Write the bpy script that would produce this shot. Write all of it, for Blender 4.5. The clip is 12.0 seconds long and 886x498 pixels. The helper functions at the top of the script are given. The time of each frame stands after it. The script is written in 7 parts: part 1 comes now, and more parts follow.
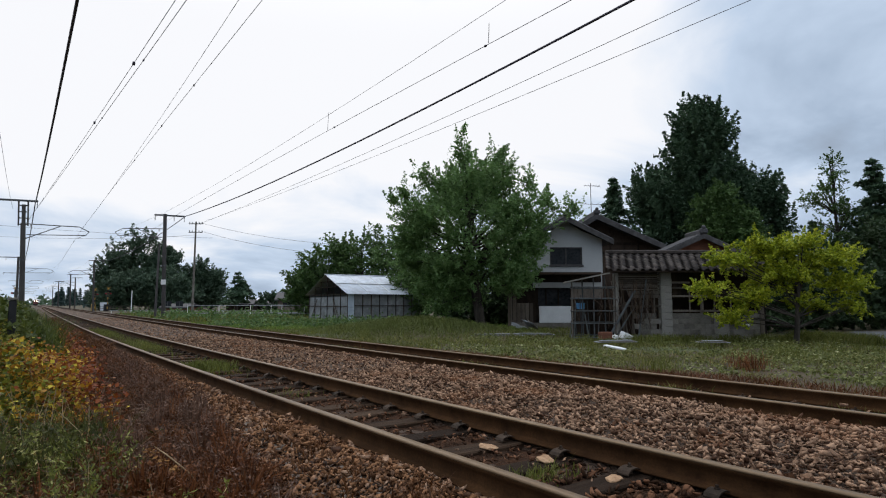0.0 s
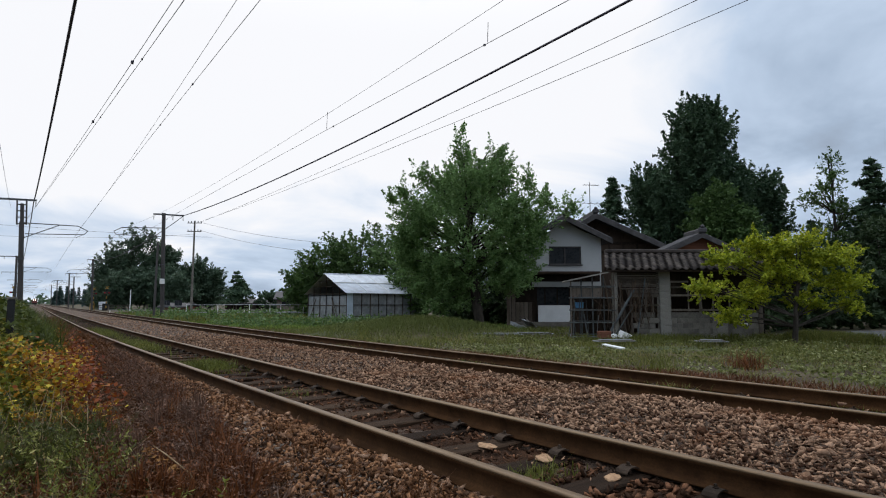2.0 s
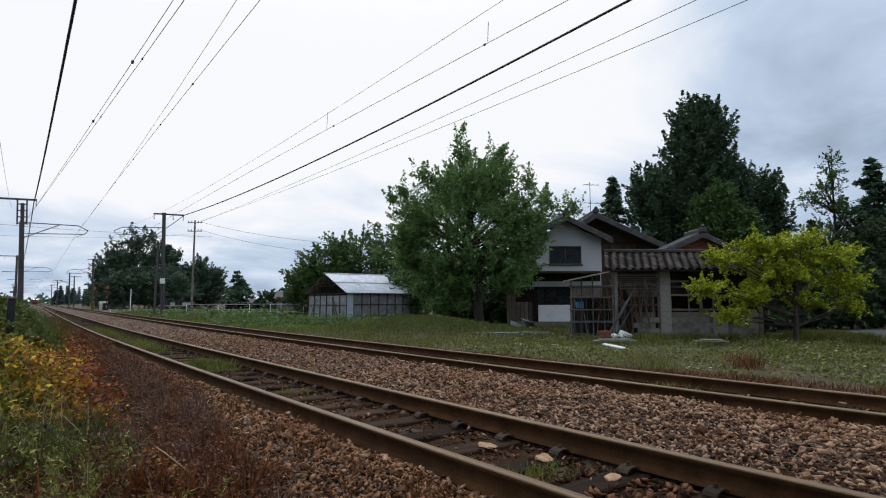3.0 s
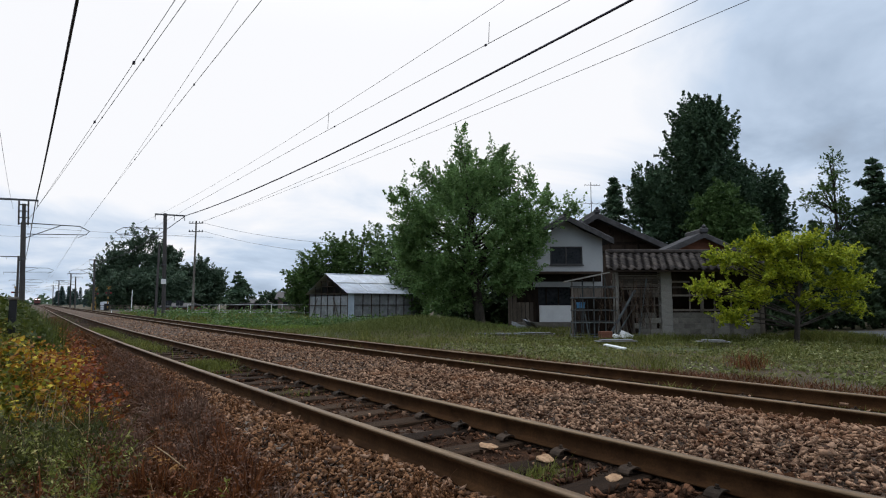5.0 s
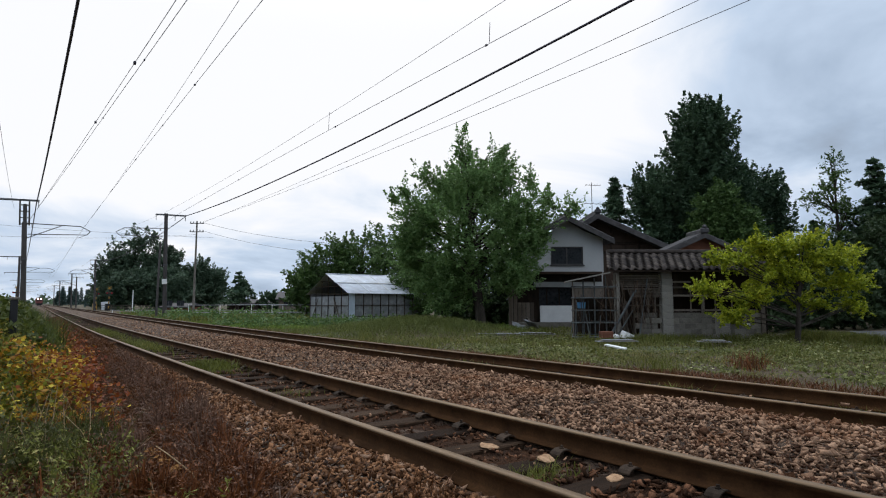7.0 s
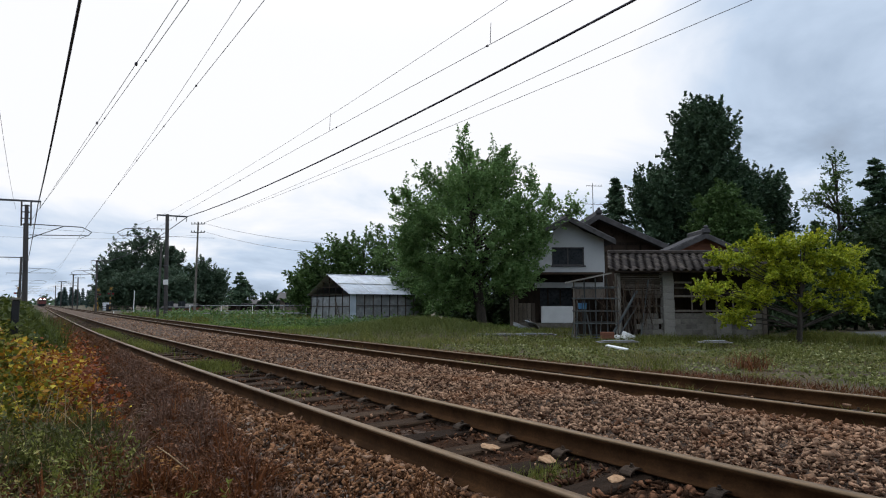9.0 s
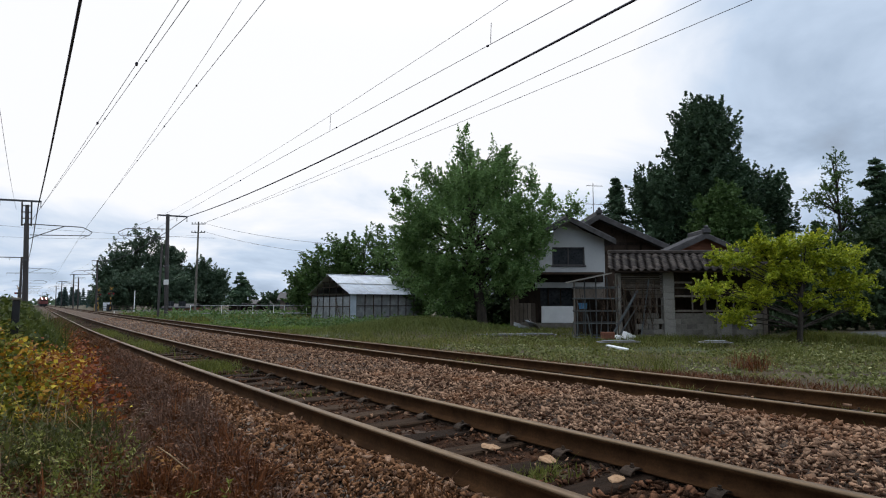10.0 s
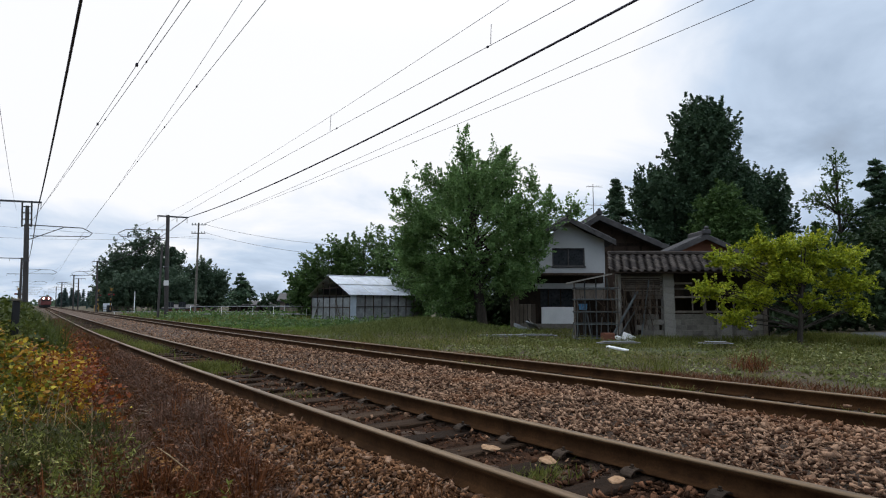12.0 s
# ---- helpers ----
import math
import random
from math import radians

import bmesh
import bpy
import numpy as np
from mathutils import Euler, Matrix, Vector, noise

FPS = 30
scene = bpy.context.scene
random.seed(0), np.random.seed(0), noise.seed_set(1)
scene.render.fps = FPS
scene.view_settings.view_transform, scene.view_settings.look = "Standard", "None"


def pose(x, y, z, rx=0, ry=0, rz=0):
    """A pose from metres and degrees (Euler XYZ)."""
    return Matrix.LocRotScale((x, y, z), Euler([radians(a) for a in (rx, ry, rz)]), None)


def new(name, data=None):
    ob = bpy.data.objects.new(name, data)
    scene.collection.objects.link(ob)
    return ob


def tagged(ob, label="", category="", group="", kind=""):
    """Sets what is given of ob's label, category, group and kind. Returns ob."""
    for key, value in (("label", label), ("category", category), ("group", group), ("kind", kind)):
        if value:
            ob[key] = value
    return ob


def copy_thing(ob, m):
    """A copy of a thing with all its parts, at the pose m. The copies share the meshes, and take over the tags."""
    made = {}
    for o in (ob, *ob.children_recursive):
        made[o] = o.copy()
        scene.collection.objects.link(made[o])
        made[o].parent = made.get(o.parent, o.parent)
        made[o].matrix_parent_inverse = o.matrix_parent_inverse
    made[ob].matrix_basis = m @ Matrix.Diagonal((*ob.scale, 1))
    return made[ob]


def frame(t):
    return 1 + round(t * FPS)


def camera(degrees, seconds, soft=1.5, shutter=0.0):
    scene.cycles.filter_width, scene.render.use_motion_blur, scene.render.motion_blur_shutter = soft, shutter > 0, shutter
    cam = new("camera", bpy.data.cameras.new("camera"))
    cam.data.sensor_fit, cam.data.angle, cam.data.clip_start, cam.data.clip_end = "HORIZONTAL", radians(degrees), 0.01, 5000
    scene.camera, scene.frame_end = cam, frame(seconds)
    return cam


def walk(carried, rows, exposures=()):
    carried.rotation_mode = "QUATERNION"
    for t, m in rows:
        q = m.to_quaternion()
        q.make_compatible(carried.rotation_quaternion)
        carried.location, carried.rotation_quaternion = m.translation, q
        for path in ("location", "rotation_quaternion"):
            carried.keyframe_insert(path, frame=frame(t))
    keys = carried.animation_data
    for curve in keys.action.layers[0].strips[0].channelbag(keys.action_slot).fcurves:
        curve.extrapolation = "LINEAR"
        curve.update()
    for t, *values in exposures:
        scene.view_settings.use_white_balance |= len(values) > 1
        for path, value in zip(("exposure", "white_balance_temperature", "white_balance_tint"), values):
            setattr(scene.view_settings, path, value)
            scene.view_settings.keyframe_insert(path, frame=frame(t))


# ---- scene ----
# ============ camera and walk ============
cam = camera(76.2, 12.0, soft=1.1)
TURN, TILT, EYE = -35.70, 95.654, (0.0, 0.0, 1.30)
SWAY = [  # seconds, turn and tilt in thousandths of a radian
    (0.0, -4.0, -1.6), (0.5, -4.4, -1.6), (1.0, -5.1, -2.8), (1.5, -5.4, -2.9), (2.0, -5.8, -3.0), (2.5, -5.5, -3.1),
    (3.0, -5.4, -3.6), (3.2, -5.3, -3.5), (4.0, -4.6, -3.2), (4.8, -3.9, -2.9), (5.0, -3.7, -2.8), (5.5, -3.2, -2.8),
    (6.0, -2.8, -2.8), (6.5, -2.7, -2.8), (7.0, -2.5, -2.6), (7.2, -2.3, -2.5), (8.0, -1.4, -2.0), (8.8, -0.8, -1.6),
    (9.0, -0.7, -1.5), (9.5, -0.2, -1.5), (10.0, -0.1, -1.5), (10.5, -0.1, -1.3), (11.0, -0.2, -0.7),
    (11.5, 0.0, -0.1), (12.0, 0.0, 0.0)]
walk(cam, [(t, pose(*EYE, TILT + math.degrees(b / 1000), 0, TURN + math.degrees(a / 1000))) for t, a, b in SWAY],
     exposures=[(0.0, -0.06), (3.2, -0.06), (9.0, 0.0), (12.0, 0.0)])

# ============ world and light ============
SUN_EL, SUN_AZ = radians(52), radians(20)


def node_set(tree):
    tree.nodes.clear()

    def add(kind, **inputs):
        n = tree.nodes.new(kind)
        for k, v in inputs.items():
            key = k.replace("_", " ")
            n.inputs[key].default_value = v
        return n
    return add, tree.links.new


def build_world():
    w = bpy.data.worlds.new("overcast")
    scene.world = w
    w.use_nodes = True
    add, link = node_set(w.node_tree)
    sky = add("ShaderNodeTexSky")
    sky.sky_type = "NISHITA"
    sky.sun_disc = False
    sky.sun_elevation, sky.sun_rotation = SUN_EL, SUN_AZ
    sky.dust_density = 3.0
    bg1 = add("ShaderNodeBackground", Strength=0.035)
    link(sky.outputs[0], bg1.inputs[0])
    tc = add("ShaderNodeTexCoord")
    # cloud layer: direction projected on a flat deck
    sep = add("ShaderNodeSeparateXYZ")
    link(tc.outputs["Generated"], sep.inputs[0])
    zz = add("ShaderNodeMath")
    zz.operation = "MAXIMUM"
    zz.inputs[1].default_value = 0.0
    link(sep.outputs["Z"], zz.inputs[0])
    za = add("ShaderNodeMath")
    za.operation = "ADD"
    za.inputs[1].default_value = 0.22
    link(zz.outputs[0], za.inputs[0])
    dv = add("ShaderNodeVectorMath")
    dv.operation = "DIVIDE"
    cmb = add("ShaderNodeCombineXYZ")
    for i in range(3):
        link(za.outputs[0], cmb.inputs[i])
    link(tc.outputs["Generated"], dv.inputs[0])
    link(cmb.outputs[0], dv.inputs[1])
    mp = add("ShaderNodeMapping", Location=CLOUD_SHIFT)
    link(dv.outputs[0], mp.inputs["Vector"])
    n1 = add("ShaderNodeTexNoise", Scale=1.15, Detail=7.0, Roughness=0.52, Distortion=0.35)
    link(mp.outputs[0], n1.inputs["Vector"])
    # brightness rises towards the hidden sun
    sd = Vector((math.sin(GLOW_AZ) * math.cos(GLOW_EL), math.cos(GLOW_AZ) * math.cos(GLOW_EL), math.sin(GLOW_EL)))
    dot = add("ShaderNodeVectorMath")
    dot.operation = "DOT_PRODUCT"
    dot.inputs[1].default_value = sd
    link(tc.outputs["Generated"], dot.inputs[0])
    glow = add("ShaderNodeMapRange")
    glow.interpolation_type = "SMOOTHSTEP"
    for k, v in (("From Min", 0.62), ("From Max", 0.99), ("To Min", 0.0), ("To Max", 0.42)):
        glow.inputs[k].default_value = v
    link(dot.outputs["Value"], glow.inputs["Value"])
    sm = add("ShaderNodeMath")
    sm.operation = "ADD"
    ct = add("ShaderNodeMapRange")
    for k, v in (("From Min", 0.28), ("From Max", 0.72), ("To Min", 0.28), ("To Max", 1.02)):
        ct.inputs[k].default_value = v
    link(n1.outputs["Fac"], ct.inputs["Value"])
    link(ct.outputs[0], sm.inputs[0])
    link(glow.outputs[0], sm.inputs[1])
    # clouds lose contrast and darken towards the horizon
    hz = add("ShaderNodeMapRange")
    hz.interpolation_type = "SMOOTHSTEP"
    for k, v in (("From Min", 0.0), ("From Max", 0.30), ("To Min", -0.40), ("To Max", 0.0)):
        hz.inputs[k].default_value = v
    link(sep.outputs["Z"], hz.inputs["Value"])
    s2 = add("ShaderNodeMath")
    s2.operation = "ADD"
    link(sm.outputs[0], s2.inputs[0])
    link(hz.outputs[0], s2.inputs[1])
    ramp = add("ShaderNodeValToRGB")
    el = ramp.color_ramp.elements
    el[0].position, el[0].color = 0.20, (0.34, 0.41, 0.52, 1)
    el[1].position, el[1].color = 0.92, (1.05, 1.06, 1.10, 1)
    for p, c in ((0.40, (0.44, 0.55, 0.71, 1)), (0.58, (0.60, 0.725, 0.905, 1)), (0.78, (0.90, 0.96, 1.06, 1))):
        e = el.new(p)
        e.color = c
    link(s2.outputs[0], ramp.inputs[0])
    bg2 = add("ShaderNodeBackground", Strength=0.95)
    link(ramp.outputs[0], bg2.inputs[0])
    # an overcast sky is brightest overhead
    zen = add("ShaderNodeMapRange")
    zen.interpolation_type = "SMOOTHSTEP"
    for k, v in (("From Min", 0.42), ("From Max", 0.95), ("To Min", 0.98), ("To Max", 1.9)):
        zen.inputs[k].default_value = v
    link(sep.outputs["Z"], zen.inputs["Value"])
    link(zen.outputs[0], bg2.inputs["Strength"])
    mix = add("ShaderNodeMixShader")
    mix.inputs[0].default_value = 0.94
    link(bg1.outputs[0], mix.inputs[1])
    link(bg2.outputs[0], mix.inputs[2])
    out = add("ShaderNodeOutputWorld")
    link(mix.outputs[0], out.inputs[0])


CLOUD_SHIFT = (3.1, 1.7, 0.4)
GLOW_AZ, GLOW_EL = radians(14), radians(27)
build_world()
sun = new("sun", bpy.data.lights.new("sun", "SUN"))
sun.data.energy, sun.data.angle, sun.data.color = 0.5, radians(30), (1.0, 0.97, 0.93)
sd = Vector((math.sin(SUN_AZ) * math.cos(SUN_EL), math.cos(SUN_AZ) * math.cos(SUN_EL), math.sin(SUN_EL)))
sun.rotation_euler = sd.to_track_quat("Z", "Y").to_euler()


# ============ materials ============
def surf(name, dark, light, scale=3.0, fine=40.0, rough=0.8, bump=0.3, metal=0.0, grain=0.35, each=0.0, island=0.0,
         stretch=(1, 1, 1), stain=None, stain_scale=0.8, stain_amount=0.5, spec=0.35, size=0.01):
    """A surface whose colour wanders between dark and light, with fine grain, relief and, if given, stains."""
    m = bpy.data.materials.new(name)
    m.use_nodes = True
    add, link = node_set(m.node_tree)
    tc = add("ShaderNodeTexCoord")
    mp = add("ShaderNodeMapping", Scale=stretch)
    link(tc.outputs["Object"], mp.inputs["Vector"])
    vec = mp.outputs[0]
    if each:
        info = add("ShaderNodeObjectInfo")
        off = add("ShaderNodeVectorMath")
        off.operation = "MULTIPLY_ADD"
        off.inputs[1].default_value = (1, 1, 1)
        sc = add("ShaderNodeMath")
        sc.operation = "MULTIPLY"
        sc.inputs[1].default_value = 37.0
        link(info.outputs["Random"], sc.inputs[0])
        link(vec, off.inputs[0])
        link(sc.outputs[0], off.inputs[2])
        vec = off.outputs[0]
    n1 = add("ShaderNodeTexNoise", Scale=scale, Detail=4.0, Roughness=0.6)
    n2 = add("ShaderNodeTexNoise", Scale=fine, Detail=5.0, Roughness=0.65)
    link(vec, n1.inputs["Vector"])
    link(vec, n2.inputs["Vector"])
    r1 = add("ShaderNodeValToRGB")
    r1.color_ramp.elements[0].position, r1.color_ramp.elements[0].color = 0.30, (*dark, 1)
    r1.color_ramp.elements[1].position, r1.color_ramp.elements[1].color = 0.70, (*light, 1)
    fac = n1.outputs["Fac"]
    for amount, out_name, node in ((each, "Random", "ShaderNodeObjectInfo"), (island, "Random Per Island", "ShaderNodeNewGeometry")):
        if amount:
            src = add(node)
            a = add("ShaderNodeMapRange")
            a.inputs["To Min"].default_value, a.inputs["To Max"].default_value = -amount / 2, amount / 2
            link(src.outputs[out_name], a.inputs["Value"])
            s = add("ShaderNodeMath")
            s.operation = "ADD"
            link(fac, s.inputs[0])
            link(a.outputs[0], s.inputs[1])
            fac = s.outputs[0]
    link(fac, r1.inputs[0])
    col = r1.outputs[0]
    if stain:
        n3 = add("ShaderNodeTexNoise", Scale=stain_scale, Detail=6.0, Roughness=0.7)
        link(vec, n3.inputs["Vector"])
        r3 = add("ShaderNodeMapRange")
        r3.inputs["From Min"].default_value, r3.inputs["From Max"].default_value = 0.48, 0.68
        r3.inputs["To Max"].default_value = stain_amount
        link(n3.outputs["Fac"], r3.inputs["Value"])
        mx = add("ShaderNodeMix")
        mx.data_type = "RGBA"
        mx.inputs[7].default_value = (*stain, 1)
        link(r3.outputs[0], mx.inputs[0])
        link(col, mx.inputs[6])
        col = mx.outputs[2]
    g = add("ShaderNodeMapRange")
    g.inputs["From Min"].default_value, g.inputs["From Max"].default_value = 0.25, 0.75
    g.inputs["To Min"].default_value, g.inputs["To Max"].default_value = 1 - grain, 1 + grain
    link(n2.outputs["Fac"], g.inputs["Value"])
    ml = add("ShaderNodeVectorMath")
    ml.operation = "SCALE"
    link(col, ml.inputs[0])
    link(g.outputs[0], ml.inputs["Scale"])
    bs = add("ShaderNodeBsdfPrincipled", Metallic=metal)
    bs.inputs["Specular IOR Level"].default_value = spec
    link(ml.outputs[0], bs.inputs["Base Color"])
    rr = add("ShaderNodeMapRange")
    rr.inputs["To Min"].default_value, rr.inputs["To Max"].default_value = max(0.02, rough - 0.12), min(1, rough + 0.12)
    link(n2.outputs["Fac"], rr.inputs["Value"])
    link(rr.outputs[0], bs.inputs["Roughness"])
    if bump:
        bp = add("ShaderNodeBump", Strength=bump, Distance=size)
        link(n2.outputs["Fac"], bp.inputs["Height"])
        link(bp.outputs[0], bs.inputs["Normal"])
    out = add("ShaderNodeOutputMaterial")
    link(bs.outputs[0], out.inputs[0])
    return m


def leaf(name, dark, light, through_amount=0.3, rough=0.6, tips=None, tip_share=0.0, patch=0.5):
    """Foliage: each leaf takes its own tone, with drifts of tone through the crown; light passes through."""
    m = bpy.data.materials.new(name)
    m.use_nodes = True
    add, link = node_set(m.node_tree)
    geo = add("ShaderNodeNewGeometry")
    tc = add("ShaderNodeTexCoord")
    nz = add("ShaderNodeTexNoise", Scale=patch, Detail=3.0)
    link(tc.outputs["Object"], nz.inputs["Vector"])
    av = add("ShaderNodeMath")
    av.operation = "MULTIPLY_ADD"
    av.inputs[1].default_value = 0.5
    link(geo.outputs["Random Per Island"], av.inputs[0])
    hf = add("ShaderNodeMath")
    hf.operation = "MULTIPLY"
    hf.inputs[1].default_value = 0.5
    link(nz.outputs["Fac"], hf.inputs[0])
    link(hf.outputs[0], av.inputs[2])
    r = add("ShaderNodeValToRGB")
    el = r.color_ramp.elements
    el[0].position, el[0].color = 0.15, (*dark, 1)
    el[1].position, el[1].color = 0.85 - tip_share * 0.4, (*light, 1)
    if tips:
        e = el.new(min(1.0, 1.0 - tip_share * 0.5))
        e.color = (*tips, 1)
    link(av.outputs[0], r.inputs[0])
    bs = add("ShaderNodeBsdfPrincipled", Roughness=rough)
    bs.inputs["Specular IOR Level"].default_value = 0.25
    link(r.outputs[0], bs.inputs["Base Color"])
    tr = add("ShaderNodeBsdfTranslucent")
    link(r.outputs[0], tr.inputs[0])
    mx = add("ShaderNodeMixShader")
    mx.inputs[0].default_value = through_amount
    link(bs.outputs[0], mx.inputs[1])
    link(tr.outputs[0], mx.inputs[2])
    out = add("ShaderNodeOutputMaterial")
    link(mx.outputs[0], out.inputs[0])
    return m


def glowing(name, colour, strength):
    m = bpy.data.materials.new(name)
    m.use_nodes = True
    add, link = node_set(m.node_tree)
    e = add("ShaderNodeEmission", Color=(*colour, 1), Strength=strength)
    out = add("ShaderNodeOutputMaterial")
    link(e.outputs[0], out.inputs[0])
    return m


